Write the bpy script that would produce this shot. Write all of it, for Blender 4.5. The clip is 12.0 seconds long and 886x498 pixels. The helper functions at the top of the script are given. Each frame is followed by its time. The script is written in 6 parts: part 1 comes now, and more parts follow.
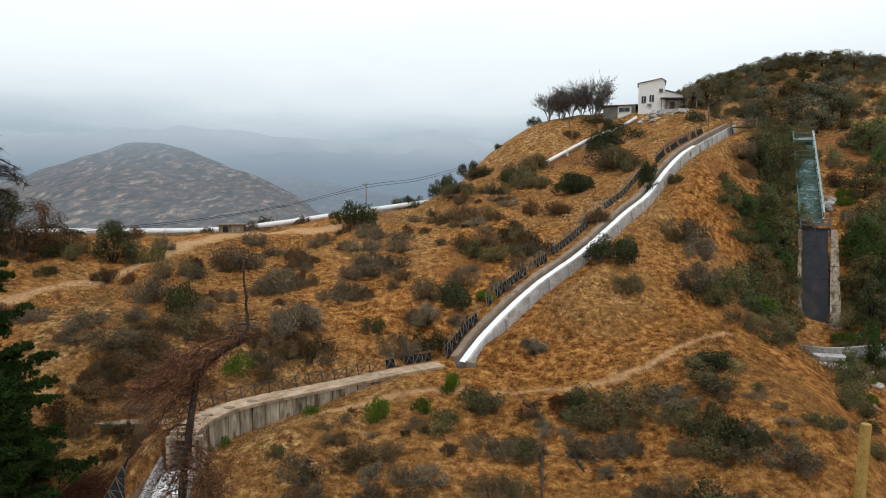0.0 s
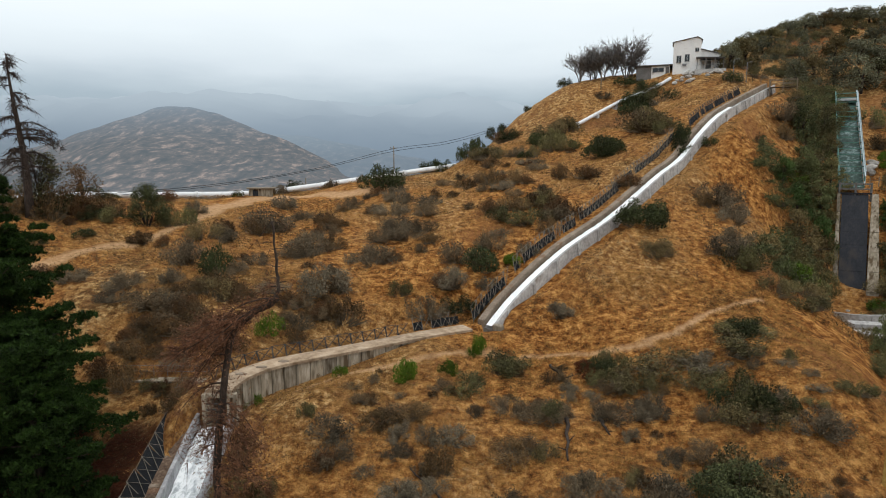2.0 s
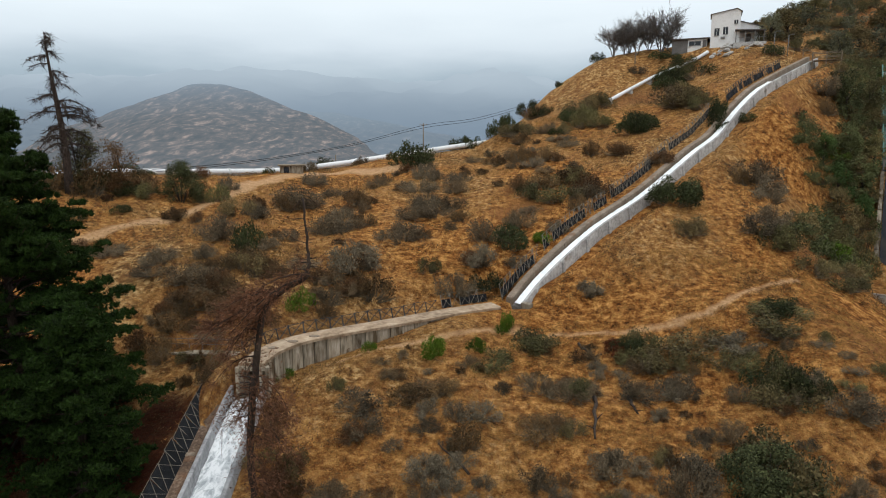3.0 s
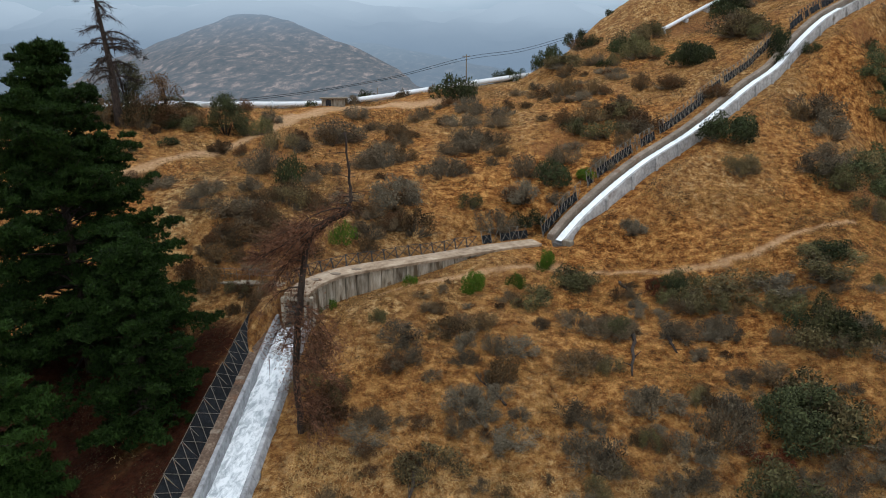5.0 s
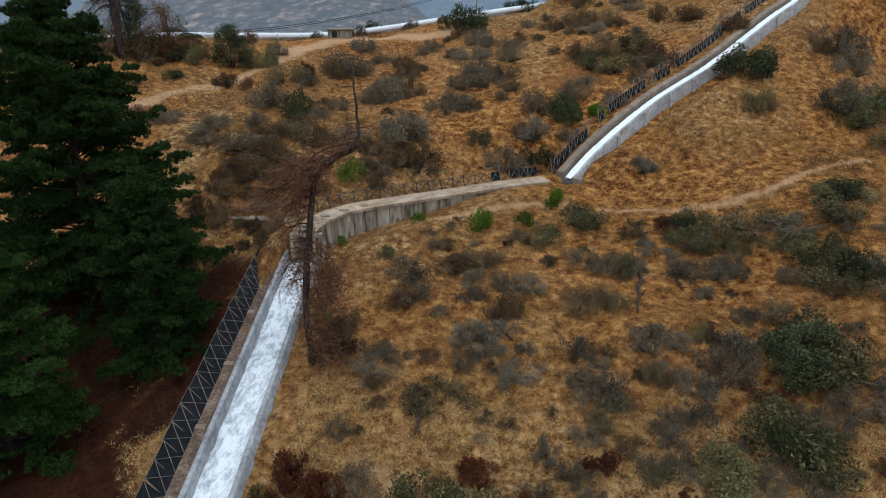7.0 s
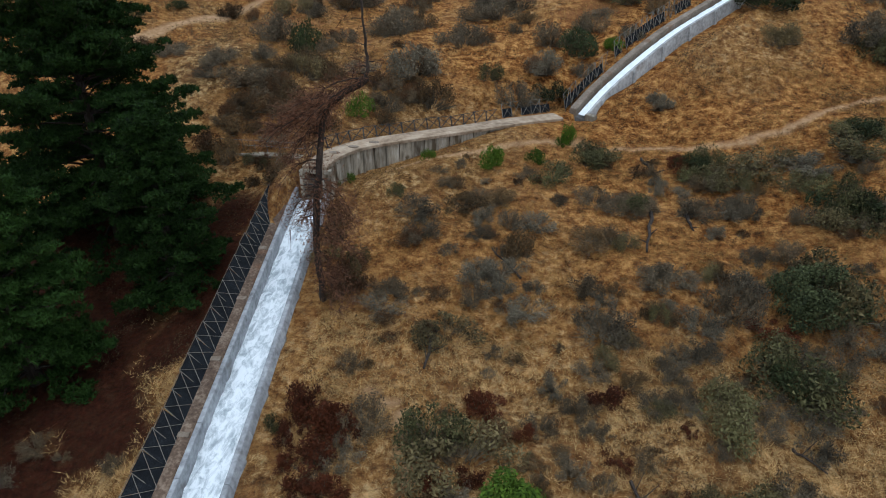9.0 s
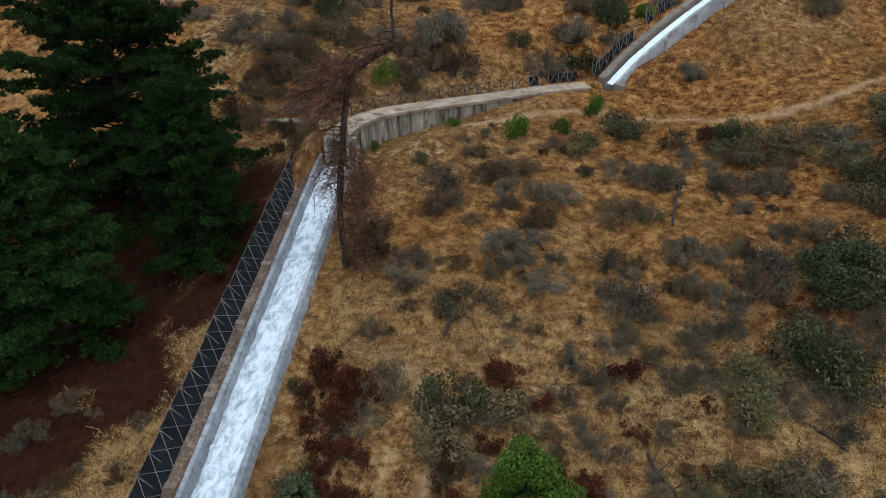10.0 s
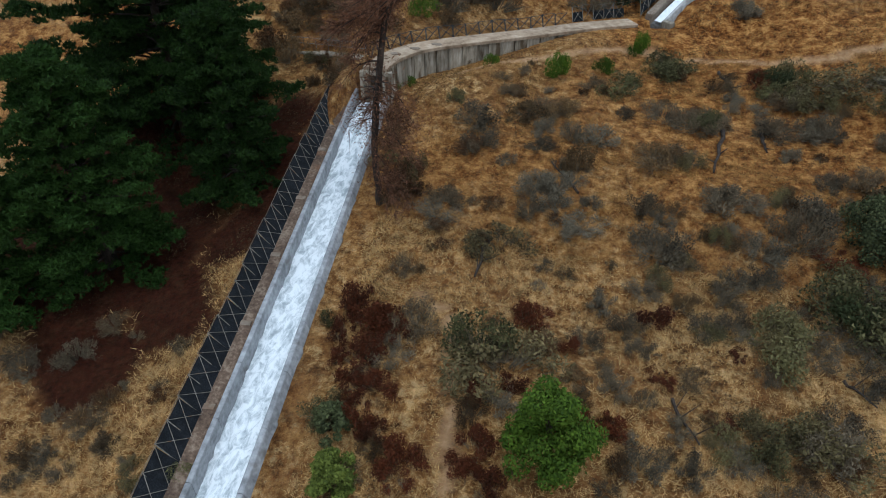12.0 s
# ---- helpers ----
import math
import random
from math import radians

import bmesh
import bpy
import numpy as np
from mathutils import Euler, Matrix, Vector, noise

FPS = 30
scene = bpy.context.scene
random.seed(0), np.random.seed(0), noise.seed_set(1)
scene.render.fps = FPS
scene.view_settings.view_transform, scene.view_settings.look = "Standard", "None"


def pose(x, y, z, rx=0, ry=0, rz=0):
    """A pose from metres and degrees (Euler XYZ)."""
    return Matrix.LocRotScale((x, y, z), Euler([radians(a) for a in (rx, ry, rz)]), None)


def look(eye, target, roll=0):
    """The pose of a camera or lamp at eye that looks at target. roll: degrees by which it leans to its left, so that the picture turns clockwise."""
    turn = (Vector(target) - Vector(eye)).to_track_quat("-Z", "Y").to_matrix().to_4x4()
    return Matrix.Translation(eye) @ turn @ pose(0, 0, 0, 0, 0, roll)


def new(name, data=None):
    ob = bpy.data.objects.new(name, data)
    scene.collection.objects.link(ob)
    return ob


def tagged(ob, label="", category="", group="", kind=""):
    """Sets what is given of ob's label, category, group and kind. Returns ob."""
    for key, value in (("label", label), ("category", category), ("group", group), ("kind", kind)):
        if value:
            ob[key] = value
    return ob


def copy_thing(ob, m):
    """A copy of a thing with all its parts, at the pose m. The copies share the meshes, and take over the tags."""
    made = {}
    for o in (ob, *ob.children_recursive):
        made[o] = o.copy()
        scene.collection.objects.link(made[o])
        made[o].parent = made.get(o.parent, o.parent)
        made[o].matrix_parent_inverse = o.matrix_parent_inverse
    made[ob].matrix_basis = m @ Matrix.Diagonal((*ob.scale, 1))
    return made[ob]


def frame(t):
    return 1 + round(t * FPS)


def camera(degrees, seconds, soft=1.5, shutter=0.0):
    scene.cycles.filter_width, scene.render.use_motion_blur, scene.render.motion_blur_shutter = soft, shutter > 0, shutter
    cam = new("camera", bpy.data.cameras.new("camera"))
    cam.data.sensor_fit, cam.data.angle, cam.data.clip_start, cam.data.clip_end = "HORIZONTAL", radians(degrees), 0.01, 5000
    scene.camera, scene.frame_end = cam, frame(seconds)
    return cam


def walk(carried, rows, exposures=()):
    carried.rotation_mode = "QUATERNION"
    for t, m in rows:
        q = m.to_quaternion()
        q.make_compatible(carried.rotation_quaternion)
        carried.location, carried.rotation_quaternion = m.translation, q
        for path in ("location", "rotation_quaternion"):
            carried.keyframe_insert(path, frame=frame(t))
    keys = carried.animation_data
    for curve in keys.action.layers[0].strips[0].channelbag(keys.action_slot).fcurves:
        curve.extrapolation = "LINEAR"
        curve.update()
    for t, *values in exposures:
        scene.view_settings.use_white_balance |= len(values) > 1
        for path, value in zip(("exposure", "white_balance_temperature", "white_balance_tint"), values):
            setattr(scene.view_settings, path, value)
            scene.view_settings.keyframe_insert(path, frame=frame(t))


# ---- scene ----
# camera: hangs still in the air and turns, tilting steadily down
EYE = (0.0, 0.0, 30.0)


def turned(yaw, pitch, roll=0.0):
    a, b = radians(yaw), radians(pitch)
    ahead = Vector((-math.sin(a) * math.cos(b), math.cos(a) * math.cos(b), math.sin(b)))
    return look(EYE, Vector(EYE) + ahead * 10, roll)


cam = camera(70.76, 12.0, soft=1.0)
walk(cam, [
    (0.0, turned(0.0, -5.0)),
    (0.5, turned(0.02, -5.83)),
    (1.0, turned(0.06, -6.68)),
    (1.5, turned(1.03, -7.5)),
    (2.0, turned(2.55, -8.3, -0.06)),
    (2.5, turned(4.0, -9.15, -0.11)),
    (3.0, turned(5.24, -10.37, -0.13)),
    (5.0, turned(9.1, -16.27, -0.16)),
    (5.5, turned(9.9, -17.71, -0.17)),
    (6.0, turned(10.23, -19.13, -0.14)),
    (6.5, turned(10.05, -20.62, -0.11)),
    (7.0, turned(9.9, -22.05, -0.06)),
    (9.0, turned(10.88, -27.74, 0.0)),
    (9.5, turned(12.11, -29.15, -0.04)),
    (10.0, turned(13.25, -30.56, -0.05)),
    (10.5, turned(14.37, -31.95, -0.04)),
    (11.0, turned(15.54, -33.34, -0.02)),
    (11.5, turned(16.28, -34.72, -0.04)),
    (12.0, turned(16.81, -36.08, -0.01)),
], exposures=((0.0, 0.0, 6500, 10), (3.0, -0.02, 6350, 10), (5.5, -0.06, 5800, 9), (7.0, -0.1, 5600, 8), (9.0, -0.16, 5400, 7), (10.5, -0.18, 5350, 6), (12.0, -0.18, 5350, 6)))

# overcast daylight
world = bpy.data.worlds.new("overcast_sky")
scene.world = world
world.use_nodes = True
wn, wl = world.node_tree.nodes, world.node_tree.links
wn.clear()
w_out, w_bg = wn.new("ShaderNodeOutputWorld"), wn.new("ShaderNodeBackground")
sky = wn.new("ShaderNodeTexSky")
sky.sky_type = "NISHITA"
sky.sun_disc, sky.sun_elevation, sky.sun_rotation = False, radians(58), radians(150)
w_co, w_sep, w_ramp = wn.new("ShaderNodeTexCoord"), wn.new("ShaderNodeSeparateXYZ"), wn.new("ShaderNodeValToRGB")
w_no, w_map, w_add = wn.new("ShaderNodeTexNoise"), wn.new("ShaderNodeMapping"), wn.new("ShaderNodeMath")
w_map.inputs["Scale"].default_value = (1.6, 1.6, 7.0)
w_no.inputs["Scale"].default_value, w_no.inputs["Detail"].default_value = 1.6, 5
w_add.operation = "MULTIPLY_ADD"
w_add.inputs[1].default_value = 0.09
wl.new(w_co.outputs["Generated"], w_map.inputs["Vector"])
wl.new(w_map.outputs["Vector"], w_no.inputs["Vector"])
wl.new(w_co.outputs["Generated"], w_sep.inputs["Vector"])
wl.new(w_no.outputs["Fac"], w_add.inputs[0])
wl.new(w_sep.outputs["Z"], w_add.inputs[2])
wl.new(w_add.outputs[0], w_ramp.inputs["Fac"])
ramp = w_ramp.color_ramp
ramp.elements[0].position, ramp.elements[0].color = 0.06, (0.31, 0.39, 0.46, 1)
ramp.elements[1].position, ramp.elements[1].color = 0.34, (1.14, 1.18, 1.19, 1)
for at, col in ((0.125, (0.42, 0.51, 0.58, 1)), (0.175, (0.76, 0.84, 0.89, 1)), (0.225, (0.92, 1.0, 1.03, 1))):
    ramp.elements.new(at).color = col
w_dim, w_mix = wn.new("ShaderNodeMix"), wn.new("ShaderNodeMix")
w_dim.data_type = w_mix.data_type = "RGBA"
w_dim.blend_type = "MULTIPLY"
w_dim.inputs["Factor"].default_value = 1.0
w_dim.inputs["B"].default_value = (0.1, 0.1, 0.1, 1)
wl.new(sky.outputs["Color"], w_dim.inputs["A"])
w_mix.inputs["Factor"].default_value = 0.9
wl.new(w_dim.outputs["Result"], w_mix.inputs["A"])
wl.new(w_ramp.outputs["Color"], w_mix.inputs["B"])
wl.new(w_mix.outputs["Result"], w_bg.inputs["Color"])
w_bg.inputs["Strength"].default_value = 1.0
wl.new(w_bg.outputs["Background"], w_out.inputs["Surface"])

sun_data = bpy.data.lights.new("sun", "SUN")
sun_data.energy, sun_data.angle, sun_data.color = 0.9, radians(25), (1.0, 0.96, 0.9)
sun = new("sun", sun_data)
sun.matrix_world = look((0, 0, 200), (-30, 60, 0))

# ---- materials ----
def material(name, colours, scale=1.0, rough=0.9, bump=0.3, fine=6.0, spots=None, metal=0.0, vary=0.0, island=0.0, stretch=(1, 1, 1), spec=0.3):
    """Noise between colours (dark to light) at two scales, a fine grain, relief, optional stains."""
    m = bpy.data.materials.new(name)
    m.use_nodes = True
    n, l = m.node_tree.nodes, m.node_tree.links
    bsdf = n["Principled BSDF"]
    bsdf.inputs["Roughness"].default_value, bsdf.inputs["Metallic"].default_value = rough, metal
    bsdf.inputs["Specular IOR Level"].default_value = spec
    co, mp = n.new("ShaderNodeTexCoord"), n.new("ShaderNodeMapping")
    mp.inputs["Scale"].default_value = stretch
    l.new(co.outputs["Object"], mp.inputs["Vector"])
    big, small = n.new("ShaderNodeTexNoise"), n.new("ShaderNodeTexNoise")
    big.inputs["Scale"].default_value, big.inputs["Detail"].default_value = scale, 6
    big.inputs["Roughness"].default_value = 0.65
    small.inputs["Scale"].default_value, small.inputs["Detail"].default_value = scale * fine, 4
    for t in (big, small):
        l.new(mp.outputs["Vector"], t.inputs["Vector"])
    mix = n.new("ShaderNodeMath")
    mix.operation = "MULTIPLY_ADD"
    mix.inputs[1].default_value = 0.45
    low = n.new("ShaderNodeMath")
    low.operation = "MULTIPLY"
    low.inputs[1].default_value = 0.55
    l.new(big.outputs["Fac"], low.inputs[0])
    l.new(small.outputs["Fac"], mix.inputs[0])
    l.new(low.outputs[0], mix.inputs[2])
    ramp = n.new("ShaderNodeValToRGB")
    e = ramp.color_ramp.elements
    e[0].position, e[0].color = 0.34, (*colours[0], 1)
    e[1].position, e[1].color = 0.66, (*colours[-1], 1)
    for i, c in enumerate(colours[1:-1]):
        e.new(0.34 + 0.32 * (i + 1) / (len(colours) - 1)).color = (*c, 1)
    l.new(mix.outputs[0], ramp.inputs["Fac"])
    col = ramp.outputs["Color"]
    if spots:
        sc, limit, tone = spots
        sp, st, mx = n.new("ShaderNodeTexNoise"), n.new("ShaderNodeValToRGB"), n.new("ShaderNodeMix")
        sp.inputs["Scale"].default_value, sp.inputs["Detail"].default_value = sc, 7
        l.new(mp.outputs["Vector"], sp.inputs["Vector"])
        st.color_ramp.elements[0].position, st.color_ramp.elements[1].position = limit, limit + 0.12
        l.new(sp.outputs["Fac"], st.inputs["Fac"])
        mx.data_type = "RGBA"
        mx.inputs["B"].default_value = (*tone, 1)
        l.new(st.outputs["Color"], mx.inputs["Factor"])
        l.new(col, mx.inputs["A"])
        col = mx.outputs["Result"]
    if vary or island:
        hs = n.new("ShaderNodeHueSaturation")
        if island:
            src = n.new("ShaderNodeNewGeometry").outputs["Random Per Island"]
        else:
            src = n.new("ShaderNodeObjectInfo").outputs["Random"]
        rg = n.new("ShaderNodeMapRange")
        k = vary or island
        rg.inputs["To Min"].default_value, rg.inputs["To Max"].default_value = 1 - k, 1 + k
        l.new(src, rg.inputs["Value"])
        l.new(rg.outputs["Result"], hs.inputs["Value"])
        l.new(col, hs.inputs["Color"])
        col = hs.outputs["Color"]
    l.new(col, bsdf.inputs["Base Color"])
    if bump:
        bp = n.new("ShaderNodeBump")
        bp.inputs["Strength"].default_value, bp.inputs["Distance"].default_value = bump, 0.05
        l.new(mix.outputs[0], bp.inputs["Height"])
        l.new(bp.outputs["Normal"], bsdf.inputs["Normal"])
    return m


def leafy(name, dark, light, through_light=0.25, other=None):
    """Leaves: tone varies leaf by leaf, clump by clump and plant by plant, with some light passing through."""
    m = bpy.data.materials.new(name)
    m.use_nodes = True
    n, l = m.node_tree.nodes, m.node_tree.links
    bsdf = n["Principled BSDF"]
    bsdf.inputs["Roughness"].default_value, bsdf.inputs["Specular IOR Level"].default_value = 0.75, 0.15
    geo, info, co, no = (n.new(k) for k in ("ShaderNodeNewGeometry", "ShaderNodeObjectInfo", "ShaderNodeTexCoord", "ShaderNodeTexNoise"))
    no.inputs["Scale"].default_value, no.inputs["Detail"].default_value = 1.3, 3
    l.new(co.outputs["Object"], no.inputs["Vector"])
    a, b = n.new("ShaderNodeMath"), n.new("ShaderNodeMath")
    a.operation = b.operation = "MULTIPLY_ADD"
    a.inputs[1].default_value, b.inputs[1].default_value, b.inputs[2].default_value = 0.4, 0.7, -0.08
    l.new(geo.outputs["Random Per Island"], a.inputs[0])
    l.new(no.outputs["Fac"], b.inputs[0])
    l.new(b.outputs[0], a.inputs[2])
    c = n.new("ShaderNodeMath")
    c.operation = "MULTIPLY_ADD"
    c.inputs[1].default_value = 0.35
    l.new(info.outputs["Random"], c.inputs[0])
    l.new(a.outputs[0], c.inputs[2])
    ramp = n.new("ShaderNodeValToRGB")
    e = ramp.color_ramp.elements
    e[0].position, e[0].color, e[1].position, e[1].color = 0.25, (*dark, 1), 0.95, (*light, 1)
    l.new(c.outputs[0], ramp.inputs["Fac"])
    tone = ramp.outputs["Color"]
    if other:
        # some plants lean to a second hue
        second, hue, part_of, mix = (n.new(k) for k in ("ShaderNodeValToRGB", "ShaderNodeMath", "ShaderNodeMath", "ShaderNodeMix"))
        h = second.color_ramp.elements
        h[0].position, h[0].color, h[1].position, h[1].color = 0.25, (*(0.08 * v for v in other), 1), 0.95, (*other, 1)
        l.new(c.outputs[0], second.inputs["Fac"])
        hue.operation, part_of.operation = "MULTIPLY", "FRACT"
        hue.inputs[1].default_value = 7.31
        l.new(info.outputs["Random"], hue.inputs[0])
        l.new(hue.outputs[0], part_of.inputs[0])
        mix.data_type = "RGBA"
        l.new(part_of.outputs[0], mix.inputs["Factor"])
        l.new(tone, mix.inputs["A"])
        l.new(second.outputs["Color"], mix.inputs["B"])
        tone = mix.outputs["Result"]
    l.new(tone, bsdf.inputs["Base Color"])
    tr, mx = n.new("ShaderNodeBsdfTranslucent"), n.new("ShaderNodeMixShader")
    mx.inputs["Fac"].default_value = through_light
    l.new(tone, tr.inputs["Color"])
    l.new(bsdf.outputs["BSDF"], mx.inputs[1])
    l.new(tr.outputs["BSDF"], mx.inputs[2])
    l.new(mx.outputs["Shader"], n["Material Output"].inputs["Surface"])
    return m


def ground_material():
    """Dry grass over red-brown soil; attributes give the trodden paths, the needle litter with tree shade darkened in,
    and the bare earth.
    """
    m = bpy.data.materials.new("dry_hillside")
    m.use_nodes = True
    n, l = m.node_tree.nodes, m.node_tree.links
    bsdf = n["Principled BSDF"]
    bsdf.inputs["Roughness"].default_value, bsdf.inputs["Specular IOR Level"].default_value = 0.95, 0.1
    co = n.new("ShaderNodeTexCoord")

    def tex(scale, detail=6, rough=0.6, distort=0.0):
        t = n.new("ShaderNodeTexNoise")
        t.inputs["Scale"].default_value, t.inputs["Detail"].default_value = scale, detail
        t.inputs["Roughness"].default_value, t.inputs["Distortion"].default_value = rough, distort
        l.new(co.outputs["Object"], t.inputs["Vector"])
        return t.outputs["Fac"]

    def ramp(value, *stops):
        r = n.new("ShaderNodeValToRGB")
        e = r.color_ramp.elements
        e[0].position, e[0].color = stops[0][0], (*stops[0][1], 1)
        e[1].position, e[1].color = stops[-1][0], (*stops[-1][1], 1)
        for p, c in stops[1:-1]:
            e.new(p).color = (*c, 1)
        l.new(value, r.inputs["Fac"])
        return r.outputs["Color"]

    def blend(fac, a, b):
        x = n.new("ShaderNodeMix")
        x.data_type = "RGBA"
        for sock, v in (("Factor", fac), ("A", a), ("B", b)):
            l.new(v, x.inputs[sock])
        return x.outputs["Result"]

    def attr(name):
        a = n.new("ShaderNodeAttribute")
        a.attribute_name = name
        return a.outputs["Fac"]

    straw = ramp(tex(1.5, 11, 0.82, 0.15), (0.4, (0.03, 0.016, 0.007)), (0.465, (0.19, 0.095, 0.032)), (0.525, (0.5, 0.295, 0.112)), (0.59, (0.88, 0.61, 0.29)))
    soil = ramp(tex(1.4, 10, 0.78, 0.15), (0.4, (0.04, 0.016, 0.007)), (0.49, (0.19, 0.084, 0.028)), (0.64, (0.42, 0.215, 0.08)))
    base = blend(ramp(tex(0.22, 7, 0.7, 0.8), (0.48, (0, 0, 0)), (0.6, (0.85, 0.85, 0.85))), straw, soil)
    red = ramp(tex(1.3, 11, 0.82, 0.15), (0.39, (0.045, 0.014, 0.004)), (0.49, (0.3, 0.114, 0.025)), (0.605, (0.72, 0.375, 0.115)))
    dull = ramp(tex(3.6, 8, 0.75), (0.32, (0.03, 0.019, 0.01)), (0.52, (0.12, 0.078, 0.038)), (0.7, (0.29, 0.2, 0.105)))
    base = blend(ramp(tex(0.8, 8, 0.75, 0.8), (0.51, (0, 0, 0)), (0.62, (0.45, 0.45, 0.45))), base, dull)
    base = blend(attr("red"), base, red)
    speck = ramp(tex(6.0, 6, 0.8), (0.56, (0, 0, 0)), (0.65, (0.7, 0.7, 0.7)))
    brown = ramp(tex(3.0), (0.3, (0.022, 0.013, 0.007)), (0.7, (0.085, 0.048, 0.023)))
    base = blend(speck, base, brown)
    # Near-black red: needle litter with the pines' shade put into the colour.
    litter = ramp(tex(3.5, 8, 0.7), (0.3, (0.009, 0.003, 0.002)), (0.7, (0.075, 0.018, 0.009)))
    earth = ramp(tex(1.6, 8), (0.3, (0.17, 0.065, 0.022)), (0.7, (0.36, 0.165, 0.06)))
    path = ramp(tex(2.5, 8), (0.3, (0.44, 0.245, 0.115)), (0.7, (0.7, 0.45, 0.245)))
    base = blend(attr("litter"), base, litter)
    base = blend(attr("earth"), base, earth)
    base = blend(attr("path"), base, path)
    l.new(base, bsdf.inputs["Base Color"])
    bp, bp2 = n.new("ShaderNodeBump"), n.new("ShaderNodeBump")
    bp.inputs["Strength"].default_value, bp.inputs["Distance"].default_value = 1.0, 0.42
    bp2.inputs["Strength"].default_value, bp2.inputs["Distance"].default_value = 1.0, 0.1
    l.new(tex(2.4, 8, 0.7, 0.5), bp.inputs["Height"])
    l.new(tex(11.0, 4, 0.7), bp2.inputs["Height"])
    l.new(bp.outputs["Normal"], bp2.inputs["Normal"])
    l.new(bp2.outputs["Normal"], bsdf.inputs["Normal"])
    return m


def water_material(name, foam, clear, streak):
    m = bpy.data.materials.new(name)
    m.use_nodes = True
    n, l = m.node_tree.nodes, m.node_tree.links
    bsdf = n["Principled BSDF"]
    co, mp, no, rp = (n.new(k) for k in ("ShaderNodeTexCoord", "ShaderNodeMapping", "ShaderNodeTexNoise", "ShaderNodeValToRGB"))
    mp.inputs["Rotation"].default_value = (0, 0, radians(-8))
    mp.inputs["Scale"].default_value = (1.0, streak, 1.0)
    no.inputs["Scale"].default_value, no.inputs["Detail"].default_value, no.inputs["Roughness"].default_value = 3.0, 7, 0.68
    no.inputs["Distortion"].default_value = 0.5
    l.new(co.outputs["Object"], mp.inputs["Vector"])
    l.new(mp.outputs["Vector"], no.inputs["Vector"])
    e = rp.color_ramp.elements
    e[0].position, e[0].color, e[1].position, e[1].color = 0.36, (*clear, 1), 0.56, (*foam, 1)
    l.new(no.outputs["Fac"], rp.inputs["Fac"])
    l.new(rp.outputs["Color"], bsdf.inputs["Base Color"])
    bsdf.inputs["Roughness"].default_value = 0.35
    bp = n.new("ShaderNodeBump")
    bp.inputs["Strength"].default_value, bp.inputs["Distance"].default_value = 0.6, 0.12
    l.new(no.outputs["Fac"], bp.inputs["Height"])
    l.new(bp.outputs["Normal"], bsdf.inputs["Normal"])
    return m


def glass_material():
    m = bpy.data.materials.new("window_glass")
    m.use_nodes = True
    b = m.node_tree.nodes["Principled BSDF"]
    b.inputs["Base Color"].default_value = (0.02, 0.025, 0.03, 1)
    b.inputs["Roughness"].default_value = 0.08
    return m


GROUND = ground_material()
CANAL_CONCRETE = material("damp_canal_concrete", [(0.15, 0.148, 0.15), (0.3, 0.3, 0.305), (0.45, 0.455, 0.46)], 0.7, 0.8, 0.15, 5, (0.6, 0.62, (0.15, 0.13, 0.11)), vary=0.1)
CONCRETE = material("weathered_concrete", [(0.22, 0.21, 0.2), (0.38, 0.37, 0.355), (0.54, 0.53, 0.515)], 0.7, 0.85, 0.15, 5, (0.5, 0.6, (0.18, 0.15, 0.12)), vary=0.1)
SLAB_CONCRETE = material("sandy_concrete", [(0.19, 0.13, 0.08), (0.35, 0.255, 0.17), (0.5, 0.395, 0.285)], 0.5, 0.9, 0.15, 5, (0.45, 0.58, (0.15, 0.105, 0.065)), vary=0.1)
STAINED = material("stained_concrete", [(0.11, 0.09, 0.062), (0.27, 0.225, 0.165), (0.44, 0.385, 0.31)], 0.9, 0.9, 0.12, 3, (1.2, 0.54, (0.1, 0.07, 0.04)), vary=0.35, stretch=(1.6, 1.6, 0.35))
LEDGE = material("dusty_ledge_concrete", [(0.13, 0.095, 0.068), (0.22, 0.17, 0.125), (0.32, 0.26, 0.2)], 0.9, 0.9, 0.3, 7, (0.8, 0.58, (0.19, 0.12, 0.075)), vary=0.1)
BANK = material("bank_dirt", [(0.05, 0.032, 0.022), (0.13, 0.085, 0.057), (0.28, 0.21, 0.15)], 0.9, 0.95, 0.8, 7, (0.35, 0.6, (0.2, 0.085, 0.035)), vary=0.12)
FOAM = water_material("foaming_water", (0.86, 0.88, 0.89), (0.36, 0.4, 0.42), 0.4)
CHUTE_WATER = water_material("white_chute_water", (0.93, 0.94, 0.95), (0.78, 0.81, 0.83), 0.2)
FENCE_BAR = material("galvanised_angle_bar", [(0.1, 0.085, 0.068), (0.2, 0.175, 0.14), (0.3, 0.27, 0.225)], 3.0, 0.6, 0.1, 5, (2.0, 0.58, (0.2, 0.1, 0.04)), metal=0.3, vary=0.15)
DARK_BAR = material("dark_steel_bar", [(0.02, 0.02, 0.022), (0.05, 0.05, 0.053), (0.1, 0.1, 0.1)], 3.0, 0.6, 0.1, 5, metal=0.3, vary=0.2)
NET = material("black_shade_net", [(0.003, 0.003, 0.004), (0.007, 0.008, 0.01), (0.02, 0.022, 0.025)], 2.0, 0.95, 0.4, 8, vary=0.2)
WHITE_PIPE = material("white_painted_steel", [(0.62, 0.63, 0.63), (0.76, 0.77, 0.77), (0.82, 0.83, 0.83)], 0.4, 0.45, 0.05, 8, (0.3, 0.66, (0.42, 0.38, 0.33)))
